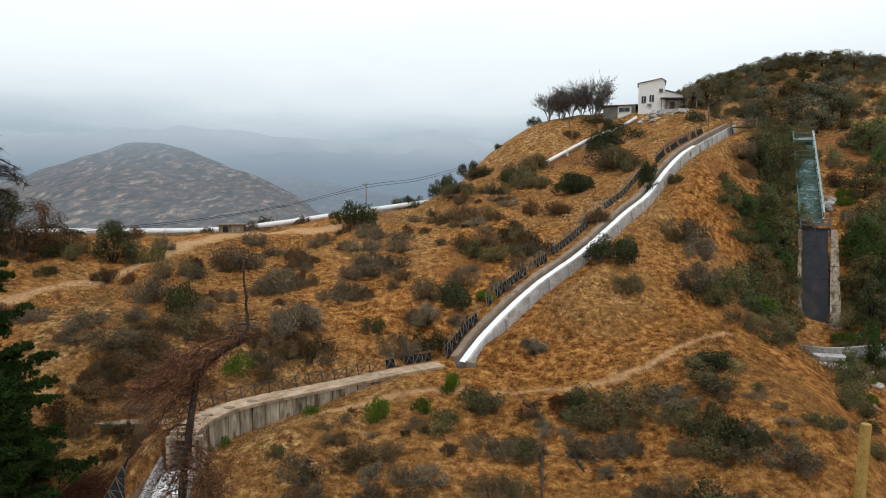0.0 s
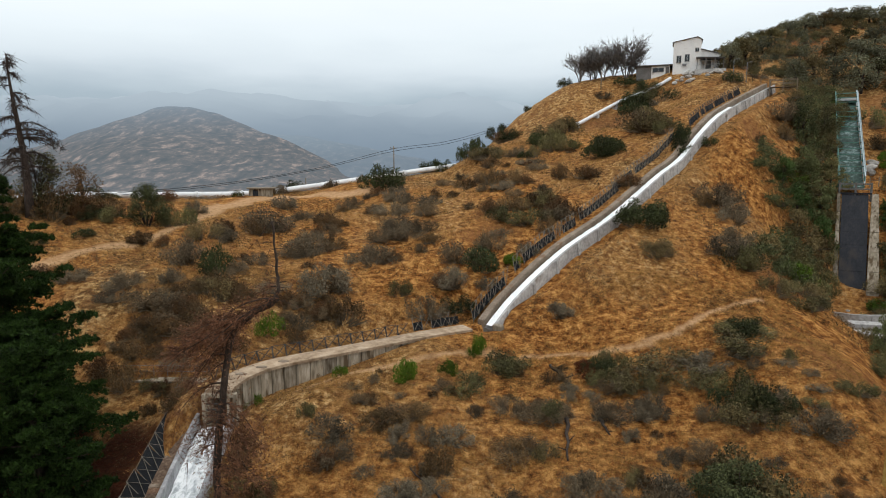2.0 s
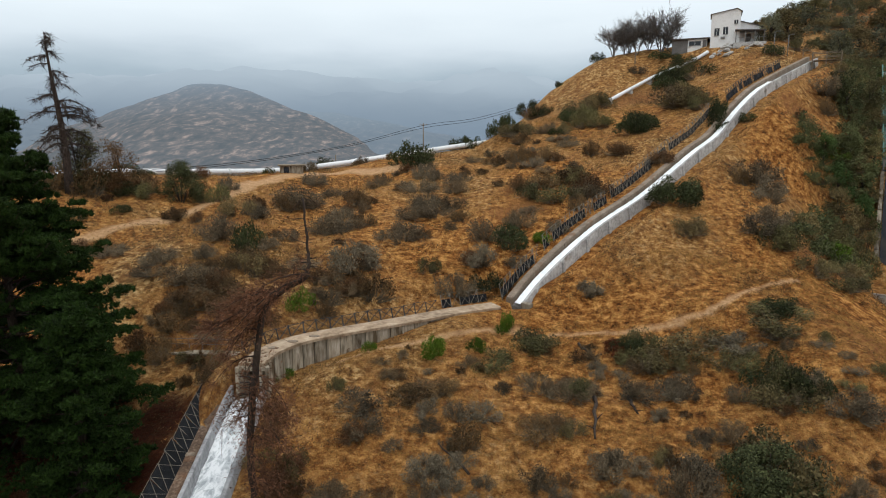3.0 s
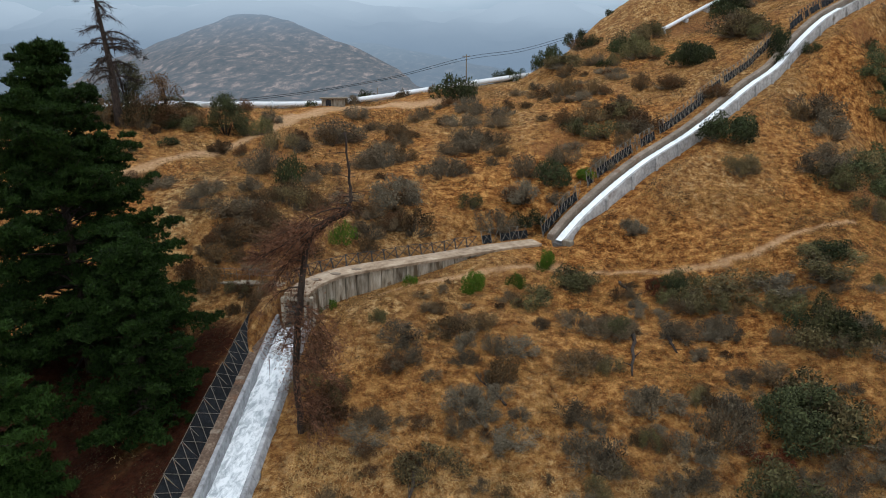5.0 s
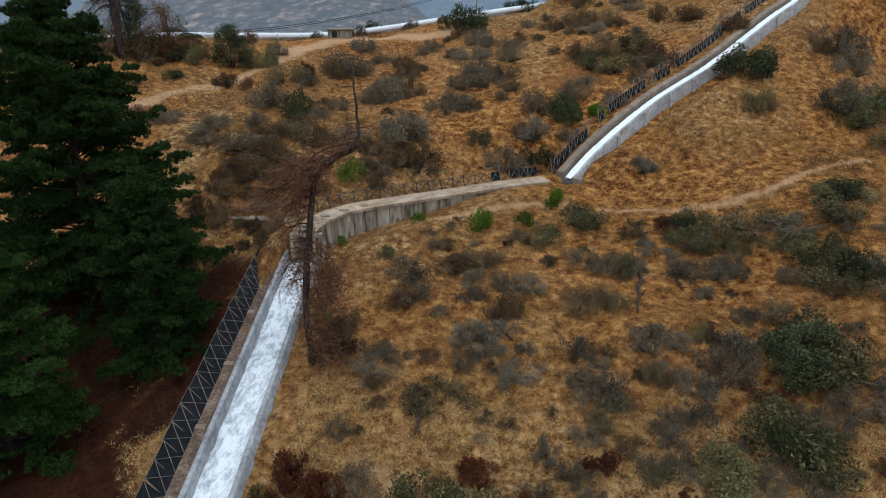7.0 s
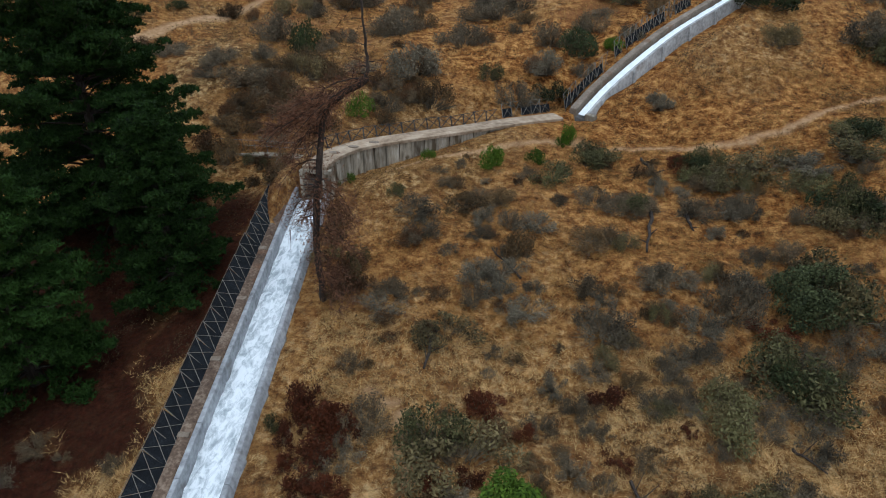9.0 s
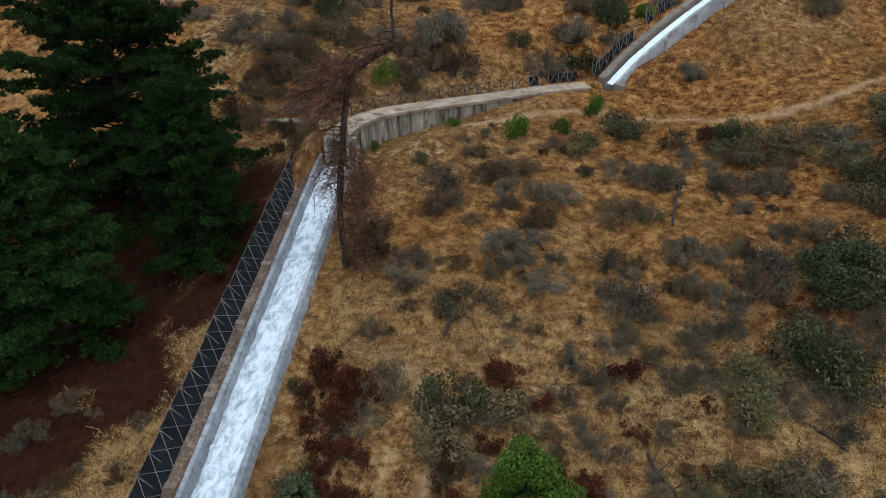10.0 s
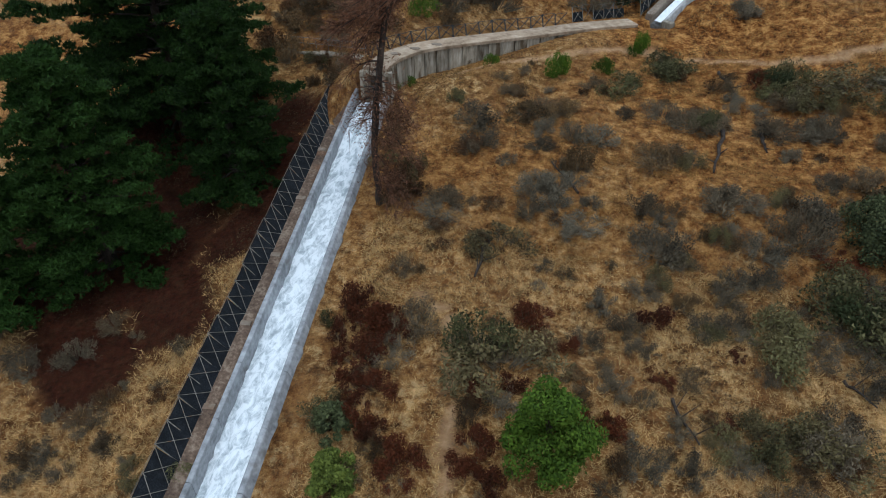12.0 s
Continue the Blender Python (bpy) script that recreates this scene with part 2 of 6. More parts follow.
WHITE_WALL = material("white_plaster", [(0.66, 0.66, 0.64), (0.78, 0.78, 0.76), (0.83, 0.83, 0.82)], 0.5, 0.9, 0.12, 8, (0.5, 0.64, (0.5, 0.47, 0.42)))
GREY_WALL = material("grey_board", [(0.09, 0.085, 0.08), (0.15, 0.14, 0.13), (0.21, 0.2, 0.19)], 0.8, 0.85, 0.2, 8)
ROOF = material("dark_roof_sheet", [(0.05, 0.045, 0.042), (0.09, 0.08, 0.075), (0.14, 0.13, 0.12)], 1.2, 0.6, 0.2, 6)
WOOD = material("weathered_timber", [(0.1, 0.075, 0.05), (0.19, 0.15, 0.105), (0.28, 0.235, 0.18)], 2.0, 0.85, 0.3, 6, vary=0.2, stretch=(1, 1, 4))
STEEL = material("grey_steel", [(0.1, 0.1, 0.1), (0.2, 0.2, 0.2), (0.3, 0.3, 0.3)], 2.0, 0.5, 0.1, 5, (1.5, 0.6, (0.15, 0.08, 0.04)), metal=0.5)
GREEN_STEEL = material("green_painted_steel", [(0.04, 0.11, 0.09), (0.08, 0.19, 0.155), (0.15, 0.28, 0.235)], 1.2, 0.5, 0.1, 6, (1.0, 0.62, (0.12, 0.08, 0.05)))
PALE_STEEL = material("pale_blue_sheet", [(0.28, 0.35, 0.37), (0.42, 0.5, 0.52), (0.55, 0.62, 0.63)], 0.8, 0.5, 0.1, 6)
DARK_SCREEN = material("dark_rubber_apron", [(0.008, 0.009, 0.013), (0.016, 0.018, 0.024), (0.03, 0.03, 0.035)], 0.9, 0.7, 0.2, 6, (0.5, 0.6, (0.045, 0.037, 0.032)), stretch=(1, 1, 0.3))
FLUME_BED = material("mossy_wet_bed", [(0.012, 0.03, 0.022), (0.035, 0.075, 0.06), (0.3, 0.4, 0.4)], 0.5, 0.5, 0.2, 5)
BARK = material("pine_bark", [(0.016, 0.011, 0.009), (0.04, 0.028, 0.021), (0.085, 0.062, 0.047)], 3.0, 0.95, 0.8, 5, stretch=(1, 1, 0.3))
GREY_BARK = material("grey_dead_wood", [(0.09, 0.08, 0.074), (0.17, 0.155, 0.145), (0.28, 0.26, 0.245)], 3.0, 0.95, 0.6, 5, stretch=(1, 1, 0.3), vary=0.2)
TWIG = material("dry_twigs", [(0.065, 0.05, 0.032), (0.16, 0.125, 0.08), (0.29, 0.235, 0.16)], 3.0, 0.95, 0.3, 5, vary=0.25)
YELLOW_POST = material("ochre_painted_timber", [(0.22, 0.13, 0.03), (0.36, 0.23, 0.06), (0.46, 0.32, 0.12)], 1.5, 0.8, 0.3, 6)
ROCK = material("pale_rock", [(0.2, 0.18, 0.16), (0.36, 0.34, 0.31), (0.52, 0.5, 0.47)], 1.2, 0.9, 0.5, 6, vary=0.2)
GLASS = glass_material()
BRUSH = leafy("low_dry_brush", (0.026, 0.016, 0.007), (0.2, 0.132, 0.062), 0.12)
STRAW = leafy("straw_blades", (0.08, 0.036, 0.01), (0.66, 0.375, 0.12), 0.2)
PALE_STRAW = leafy("pale_straw_blades", (0.06, 0.03, 0.009), (0.86, 0.57, 0.24), 0.2)
NEEDLES = leafy("pine_needles", (0.0004, 0.0012, 0.0003), (0.035, 0.072, 0.01), 0.02)
LEAF_GREEN = leafy("fresh_green_leaves", (0.01, 0.026, 0.003), (0.11, 0.175, 0.014), 0.15)
LEAF_OLIVE = leafy("olive_leaves", (0.0099, 0.01045, 0.00385), (0.19, 0.18, 0.07), 0.2, (0.27, 0.2, 0.09))
LEAF_GULLY = leafy("gully_leaves", (0.0077, 0.01155, 0.00495), (0.17, 0.185, 0.075), 0.2)
# Crest leaves: slight distance haze put into a paler, greyer olive.
LEAF_CREST = leafy("hazed_olive_leaves", (0.03, 0.033, 0.02), (0.23, 0.225, 0.14), 0.2)
LEAF_FRESH = leafy("gully_fresh_leaves", (0.009, 0.018, 0.005), (0.1, 0.165, 0.045), 0.2)
LEAF_LIME = leafy("lime_leaves", (0.012, 0.024, 0.005), (0.24, 0.28, 0.05), 0.2)
LEAF_DARK = leafy("dark_green_leaves", (0.00605, 0.0088, 0.00385), (0.075, 0.088, 0.033))
LEAF_GREY = leafy("grey_dry_leaves", (0.0143, 0.011, 0.0066), (0.26, 0.215, 0.145), 0.18, (0.22, 0.15, 0.08))
LEAF_BROWN = leafy("brown_dry_leaves", (0.0121, 0.00715, 0.0033), (0.22, 0.14, 0.06), 0.18, (0.15, 0.07, 0.028))
LEAF_SCORCHED = leafy("scorched_needles", (0.035, 0.016, 0.009), (0.35, 0.17, 0.092), 0.15)
LEAF_RUST = leafy("rust_seed_heads", (0.022, 0.007, 0.003), (0.13, 0.036, 0.012), 0.1)

# ---- lines of the plan: x, y, z along each work ----
CANAL = [(-10.98, -5.5, 2.3), (-13.6, 12.3, 5.9), (-17.1, 36.1, 10.7), (-17.72, 40.6, 11.6)]
SLAB = [(-17.25, 40.4, 14.2), (-17.05, 43.0, 14.2), (-15.6, 45.9, 14.2), (-12.4, 48.6, 14.2), (-8.7, 51.3, 14.2), (-4.3, 54.7, 14.2), (-0.2, 57.3, 14.2)]
CHUTE = [(1.9, 57.7, 14.2), (3.7, 59.8, 15.95), (6.6, 63.0, 18.1), (10.5, 67.5, 20.4), (16.4, 74.1, 23.0), (21.5, 79.9, 25.9), (24.8, 83.7, 27.8), (28.6, 88.0, 29.7), (30.9, 90.6, 31.6), (33.2, 93.1, 33.6), (36.7, 97.1, 36.0), (40.3, 101.2, 37.7), (46.1, 107.8, 40.0), (53.0, 115.6, 42.6)]
PIPE = [(-66.0, 66.0, 25.2), (-51.9, 83.1, 25.0), (-37.3, 99.2, 24.3), (-28.0, 106.5, 25.1), (-18.7, 112.4, 26.4), (-4.8, 119.9, 28.3), (1.0, 122.3, 28.9)]
UPPER_PIPE = [(19.4, 117.6, 36.05), (24.2, 121.9, 38.5), (29.0, 126.0, 40.85), (32.6, 126.8, 42.3), (36.5, 126.9, 44.0), (38.9, 127.2, 45.4)]

# spot heights of the hill beside those works
HILL_LEFT = [(-30.2, 51.8, 18.0), (-24.0, 62.0, 18.6), (-38.2, 61.0, 20.5), (-16.5, 63.0, 18.2), (-1.6, 69.0, 19.6), (-6.0, 61.5, 16.3), (-30.0, 76.0, 21.5), (-12.0, 90.0, 23.6), (6.0, 92.0, 26.2), (20.0, 105.0, 31.8), (-2.4, 110.0, 27.0), (-26.0, 92.0, 23.0), (30.0, 112.0, 37.0)]
HILL_BACK = [(-75.0, 75.0, 17.0), (-62.0, 110.0, 4.0), (-30.0, 140.0, 2.0), (0.0, 155.0, 14.0), (25.0, 165.0, 30.0), (48.0, 140.0, 49.0), (42.0, 127.5, 46.3), (53.8, 147.0, 52.4), (82.7, 154.2, 61.6), (94.1, 135.5, 55.6), (120.0, 120.0, 50.0), (110.0, 185.0, 52.0), (60.0, 185.0, 40.0)]
CREST = [(1.6, 113.5, 31.0), (7.8, 114.0, 32.2), (15.2, 116.0, 33.9), (10.6, 137.6, 39.6), (16.2, 138.0, 43.0), (21.6, 137.3, 45.9), (30.7, 134.5, 46.2), (28.8, 124.7, 38.9), (35.2, 125.0, 41.2), (41.0, 119.1, 43.2), (49.0, 120.4, 45.0), (39.7, 129.0, 46.4), (44.8, 127.4, 46.8), (36.0, 133.0, 46.7)]
NEAR_LEFT = [(-25.0, 20.0, 7.2), (-20.0, 10.0, 5.2), (-24.0, 32.0, 9.6), (-22.0, 42.0, 12.6), (-34.0, 28.0, 8.5), (-35.0, 42.0, 13.0), (-48.0, 48.0, 17.5), (-55.0, 25.0, 10.0), (-22.0, 0.0, 2.5)]
NEAR_RIGHT = [(-4.0, 13.5, 6.3), (-3.0, 24.0, 8.4), (3.0, 34.0, 10.2), (-9.0, 40.0, 11.6), (4.0, 46.0, 12.6), (12.9, 50.4, 14.3), (8.0, 14.0, 6.2), (12.0, 26.0, 8.8), (16.0, 38.0, 11.4), (27.4, 58.9, 16.6), (29.6, 48.7, 14.3), (27.3, 40.7, 12.8), (22.0, 30.0, 9.5), (0.0, 0.0, 2.5), (14.0, 62.0, 18.5)]
RIGHT_FLANK = [(25.0, 72.0, 22.0), (33.0, 78.0, 23.5), (34.0, 66.0, 17.0), (40.0, 88.0, 29.5), (50.0, 103.0, 37.0), (60.0, 121.0, 43.0)]
GULLY = [(41.0, 70.0, 11.0), (44.0, 77.0, 10.8), (46.6, 83.0, 12.4), (48.5, 87.0, 17.0), (32.0, 30.0, 3.0), (36.0, 42.0, 5.5), (40.0, 52.0, 8.0), (45.0, 66.0, 10.0), (47.0, 76.0, 10.6), (49.7, 80.0, 10.6), (52.0, 88.0, 21.0), (57.0, 98.0, 29.0), (66.0, 116.0, 39.0), (60.0, 88.0, 21.0), (60.0, 70.0, 13.0), (75.0, 100.0, 34.0), (80.0, 80.0, 26.0), (60.0, 50.0, 14.0), (72.0, 122.0, 43.0)]
PATHS = [
    (0.32, [(3.1, 50.8), (5.6, 52.1), (10.8, 51.3), (14.5, 51.5), (17.9, 52.2), (20.8, 54.4), (24.1, 57.2), (27.7, 59.2)]),
    (0.8, [(-42.5, 54.0), (-41.4, 56.6), (-40.1, 59.6), (-37.7, 63.6), (-35.5, 67.7), (-34.4, 73.9), (-34.1, 78.9)]),
    (1.7, [(-34.1, 78.9), (-33.7, 88.8), (-29.4, 96.4), (-24.3, 97.7), (-17.5, 99.4), (-12.3, 101.9)]),
    (0.3, [(-4.2, 14.2), (-4.8, 16.9), (-5.3, 19.0), (-6.1, 21.5), (-6.9, 23.1), (-8.5, 23.7)]),
    (0.3, [(-13.0, 45.2), (-9.5, 46.6), (-4.0, 50.0), (1.0, 52.6), (3.0, 51.9)]),
]

# Needle litter under the pines, spread wider to darken ground in their shade.
LITTER_AND_SHADE = [(-31.5, 31.5, 6.5), (-28.5, 36.5, 5.5), (-36.0, 28.5, 5.5), (-26.6, 21.8, 4.5), (-29.5, 19.0, 4.0), (-24.2, 25.0, 3.0), (-25.5, 27, 5.5), (-28, 31, 8), (-23, 33, 6), (-33, 24, 8), (-22, 37, 4), (-20.8, 25.8, 3.6), (-21.8, 20.8, 3.8), (-19.0, 30.0, 3.2), (-24.0, 16.5, 3.5)]


def spline(points, step=0.6):
    """Smooth line through the points (Catmull-Rom), about step metres between samples."""
    p = [np.array(q, float) for q in points]
    p = [2 * p[0] - p[1], *p, 2 * p[-1] - p[-2]]
    out = []
    for a, b, c, d in zip(p, p[1:], p[2:], p[3:]):
        n = max(1, int(np.linalg.norm((c - b)[:2]) / step))
        for i in range(n):
            t = i / n
            out.append(0.5 * (2 * b + (c - a) * t + (2 * a - 5 * b + 4 * c - d) * t * t + (3 * b - a - 3 * c + d) * t ** 3))
    out.append(p[-2])
    return np.array(out)


FLUME = np.array([(53.0, 89.4, 25.3), (65.4, 114.8, 40.3), (66.4, 116.8, 41.5)])
CANAL_L, SLAB_L, CHUTE_L, PIPE_L = (spline(q) for q in (CANAL, SLAB, CHUTE, PIPE))
CANAL_G, SLAB_G, CHUTE_G, PIPE_G = (spline(q, s) for q, s in ((CANAL, 5.0), (SLAB, 1.5), (CHUTE, 3.0), (PIPE, 6.0)))


def beside(line, x, y):
    """For places x, y: the distance to the left of a line, its height there, and the distance to its nearest point."""
    x, y = np.atleast_1d(x).astype(float), np.atleast_1d(y).astype(float)
    best, left, high = np.full(x.shape, 1e9), np.zeros(x.shape), np.zeros(x.shape)
    for a, b in zip(line, line[1:]):
        d = (b - a)[:2]
        k = np.clip(((x - a[0]) * d[0] + (y - a[1]) * d[1]) / (d @ d), 0, 1)
        ex, ey = x - a[0] - k * d[0], y - a[1] - k * d[1]
        r = np.hypot(ex, ey)
        near = r < best
        best[near] = r[near]
        left[near] = np.where(d[0] * ey - d[1] * ex > 0, r, -r)[near]
        if len(a) > 2:
            high[near] = (a[2] + k * (b[2] - a[2]))[near]
    return left, high, best


def smooth(a, b, v):
    t = np.clip((v - a) / (b - a), 0, 1)
    return t * t * (3 - 2 * t)


def spots():
    s = [*HILL_LEFT, *HILL_BACK, *CREST, *NEAR_LEFT, *NEAR_RIGHT, *RIGHT_FLANK, *GULLY]
    for line, dz, every in ((CANAL_L, 0.5, 9), (CHUTE_L, -0.2, 10), (PIPE_L, -0.7, 14)):
        s += [(q[0], q[1], q[2] + dz) for q in line[::every]]
    return np.array(s)


SPOTS = spots()


def plate(r):
    return np.where(r > 1e-9, r * r * np.log(np.maximum(r, 1e-9)), 0.0)


def fitted_plate(s, soft=8.0):
    n = len(s)
    k = plate(np.hypot(s[:, None, 0] - s[None, :, 0], s[:, None, 1] - s[None, :, 1])) + soft * np.eye(n)
    p = np.c_[np.ones(n), s[:, :2]]
    a = np.block([[k, p], [p.T, np.zeros((3, 3))]])
    return np.linalg.solve(a, np.r_[s[:, 2], np.zeros(3)])


WEIGHTS = fitted_plate(SPOTS)


def lumps(x, y, scale, seed):
    """Plain value noise, -1 to 1."""
    u, v = x / scale + seed * 17.3, y / scale + seed * 9.1
    i, j = np.floor(u).astype(np.int64), np.floor(v).astype(np.int64)
    f, g = u - i, v - j
    f, g = f * f * (3 - 2 * f), g * g * (3 - 2 * g)

    def h(a, b):
        q = (a * 374761393 + b * 668265263 + seed * 982451653) & 0xFFFFFFFF
        q = ((q ^ (q >> 13)) * 1274126177) & 0xFFFFFFFF
        return ((q ^ (q >> 16)) & 0xFFFF) / 32767.5 - 1

    return (h(i, j) * (1 - f) + h(i + 1, j) * f) * (1 - g) + (h(i, j + 1) * (1 - f) + h(i + 1, j + 1) * f) * g


def ground_height(x, y):
    x, y = np.atleast_1d(x).astype(float), np.atleast_1d(y).astype(float)
    z = WEIGHTS[-3] + WEIGHTS[-2] * x + WEIGHTS[-1] * y
    for (a, b, _), w in zip(SPOTS, WEIGHTS):
        z = z + w * plate(np.hypot(x - a, y - b))
    out = np.maximum.reduce([-85 - x, x - 125, -25 - y, y - 185, np.zeros_like(x)])
    z = z + (-95 - z) * smooth(0, 260, out)
    rough = 0.55 * lumps(x, y, 9, 1) + 0.28 * lumps(x, y, 3.6, 2) + 0.12 * lumps(x, y, 1.5, 3) + 0.05 * lumps(x, y, 0.8, 4)
    calm = np.ones_like(z)
    for line, dz, inner, outer in ((CANAL_G, 0.45, 2.6, 7.0), (CHUTE_G, 0.1, 2.2, 6.0), (PIPE_G, -0.75, 1.5, 6.0)):
        left, high, r = beside(line, x, y)
        k = smooth(inner, outer, r)
        z = z * k + (high + dz) * (1 - k)
        calm = np.minimum(calm, 0.15 + 0.85 * k)
    # the covered channel: low ground in front, bank behind
    left, high, r = beside(SLAB_G, x, y)
    along = smooth(-17, -3, x)
    side = np.where(left > 0, 14.05, 11.9 + 2.0 * along)
    k = smooth(1.4, 5.5, r)
    z = z * k + side * (1 - k)
    calm = np.minimum(calm, 0.2 + 0.8 * k)
    z = z + rough * calm
    left, high, r = beside(CANAL_G, x, y)
    z = np.where((left < 0) & (r < 3.4), np.minimum(z, high + 0.12 + 0.12 * np.maximum(r - 1.8, 0)), z)
    left, high, r = beside(CHUTE_G, x, y)
    z = np.where((left < 0) & (r < 3.5), np.minimum(z, high - 1.25 * smooth(57.5, 63, y) + 0.35 * np.maximum(r - 1.6, 0)), z)
    # bed of the ladder flume in the gully
    left, high, r = beside(FLUME, x, y)
    k = smooth(1.9, 3.6, r)
    z = np.where((r < 3.6) & (y > 88), np.minimum(z, (high - 0.7) * (1 - k) + z * k), z)
    # beds of the two open channels
    for line, half, other, deep in ((CANAL_G, 1.45, 0.95, 1.3), (CHUTE_G, 0.9, 0.6, 1.2)):
        left, high, r = beside(line, x, y)
        z = np.where((left < half) & (left > -other), np.minimum(z, high - deep), z)
    return z


def at_ground(x, y):
    return float(ground_height(x, y)[0])


def steps(*runs):
    out = []
    for a, b, s in runs:
        out += list(np.arange(a, b, s))
    return np.array(out + [runs[-1][1]])


def put_mesh(name, verts, faces, mat, sharp=False):
    me = bpy.data.meshes.new(name)
    me.from_pydata(verts, [], faces)
    me.materials.append(mat)
    me.polygons.foreach_set("use_smooth", [not sharp] * len(me.polygons))
    me.update()
    return me


def build_ground():
    gx = np.r_[-3000, -1500, -800, -400, -220, -140, steps((-100, -45, 1.4), (-45, 45, 0.55), (45, 125, 1.4)), 150, 220, 400, 800, 1500, 3000]
    gy = np.r_[-3000, -1500, -700, -300, -120, -60, steps((-30, 4, 2), (4, 66, 0.55), (66, 130, 0.9), (130, 190, 2)), 220, 300, 450, 800, 1500, 3000]
    xx, yy = np.meshgrid(gx, gy)
    zz = ground_height(xx.ravel(), yy.ravel())
    n = len(gx)
    faces = [(j * n + i, j * n + i + 1, (j + 1) * n + i + 1, (j + 1) * n + i) for j in range(len(gy) - 1) for i in range(n - 1)]
    verts = np.c_[xx.ravel(), yy.ravel(), zz]
    me = put_mesh("ground", verts.tolist(), faces, GROUND)
    x, y = verts[:, 0], verts[:, 1]
    path = np.zeros(len(x))
    for half, line in PATHS:
        r = beside(spline([(*q, 0) for q in line]), x, y)[2]
        wob = 0.35 * half * lumps(x, y, 2.2, 8)
        path = np.maximum(path, 0.9 * (1 - smooth(0.55 * half, 1.25 * half, r + wob)))
    litter = np.zeros(len(x))
    for cx, cy, rad in LITTER_AND_SHADE:
        r = np.hypot(x - cx, y - cy) + 1.6 * lumps(x, y, 3, 6)
        litter = np.maximum(litter, 0.95 * (1 - smooth(0.6 * rad, 1.05 * rad, r)))
    earth = np.zeros(len(x))
    for cx, cy, rad in ((36, 72, 6), (32, 66, 5), (3, 75, 4), (44, 92, 5), (29, 47, 4), (50, 137, 8), (70, 140, 9), (26, 119, 6), (-30, 66, 4), (75, 112, 8)):
        r = np.hypot(x - cx, y - cy) + 2.0 * lumps(x, y, 3, 7)
        earth = np.maximum(earth, 0.8 * (1 - smooth(0.4 * rad, 1.1 * rad, r)))
    # Red fades beyond y 98: far haze put into the soil colour.
    red = (0.4 + 0.6 * smooth(20, 44, y)) * np.clip(0.75 + 0.45 * lumps(x, y, 11, 12) + 0.3 * lumps(x, y, 4, 13), 0.25, 1.0) * (1 - 0.55 * smooth(98, 128, y))
    # a paler grassy hollow beside the dirt road
    red = red * (1 - 0.85 * (1 - smooth(2.5, 8.0, np.hypot((x - -29.9) * 0.7, y - 54.4) + 2.0 * lumps(x, y, 3, 14))))
    for key, val in (("red", red), ("path", path), ("litter", litter), ("earth", earth)):
        me.attributes.new(key, "FLOAT", "POINT").data.foreach_set("value", val)
    return tagged(new("ground", me), "steep dry hillside of golden grass and red soil", "hillside", kind="structure")


ground = build_ground()

# ---- helpers for meshes ----
def part(name, bm, mat, parent=None, label=""):
    me = bm
    if isinstance(bm, bmesh.types.BMesh):
        me = bpy.data.meshes.new(name)
        bm.to_mesh(me)
        bm.free()
    if mat and not me.materials:
        me.materials.append(mat)
    ob = new(name, me)
    if parent:
        ob.parent = parent
    return tagged(ob, label)


def empty(name, at=(0, 0, 0), label="", category="", group="", kind=""):
    ob = new(name)
    ob.location = at
    return tagged(ob, label, category, group, kind)


def box_bm(x0, x1, y0, y1, z0, z1, bevel=0.0, bm=None):
    own = bm or bmesh.new()
    r = bmesh.ops.create_cube(own, size=1)
    for v in r["verts"]:
        v.co = ((x0 + x1) / 2 + v.co.x * (x1 - x0), (y0 + y1) / 2 + v.co.y * (y1 - y0), (z0 + z1) / 2 + v.co.z * (z1 - z0))
    if bevel:
        es = {e for v in r["verts"] for e in v.link_edges}
        bmesh.ops.bevel(own, geom=list(es), offset=bevel, segments=1, affect="EDGES")
    return own


def bar_mesh(name, a, b, w, d, mat):
    """A square bar from a to b."""
    a, b = Vector(a), Vector(b)
    bm = box_bm(-w / 2, w / 2, -d / 2, d / 2, 0, (b - a).length)
    bm.transform(Matrix.Translation(a) @ (b - a).to_track_quat("Z", "Y").to_matrix().to_4x4())
    me = bpy.data.meshes.new(name)
    bm.to_mesh(me)
    bm.free()
    me.materials.append(mat)
    return me


def tube(points, radii, sides=7, cap=True, bm=None):
    """A round tapering tube through points."""
    bm = bm or bmesh.new()
    rings = []
    pts = [Vector(p) for p in points]
    for i, p in enumerate(pts):
        d = (pts[min(i + 1, len(pts) - 1)] - pts[max(i - 1, 0)]).normalized()
        u = d.orthogonal().normalized() if not rings else (u - d * u.dot(d)).normalized()
        v = d.cross(u)
        rings.append([bm.verts.new(p + (u * math.cos(2 * math.pi * k / sides) + v * math.sin(2 * math.pi * k / sides)) * radii[i]) for k in range(sides)])
    for r, s in zip(rings, rings[1:]):
        for k in range(sides):
            f = bm.faces.new((r[k], r[(k + 1) % sides], s[(k + 1) % sides], s[k]))
            f.smooth = True
    if cap:
        bm.faces.new(rings[0][::-1])
        bm.faces.new(rings[-1])
    return bm


def offsets(line, u, dz=0.0):
    """The line moved u metres to its left and dz up."""
    out = []
    for i, p in enumerate(line):
        d = line[min(i + 1, len(line) - 1)] - line[max(i - 1, 0)]
        s = np.hypot(d[0], d[1])
        out.append((p[0] - d[1] / s * u, p[1] + d[0] / s * u, p[2] + dz))
    return out


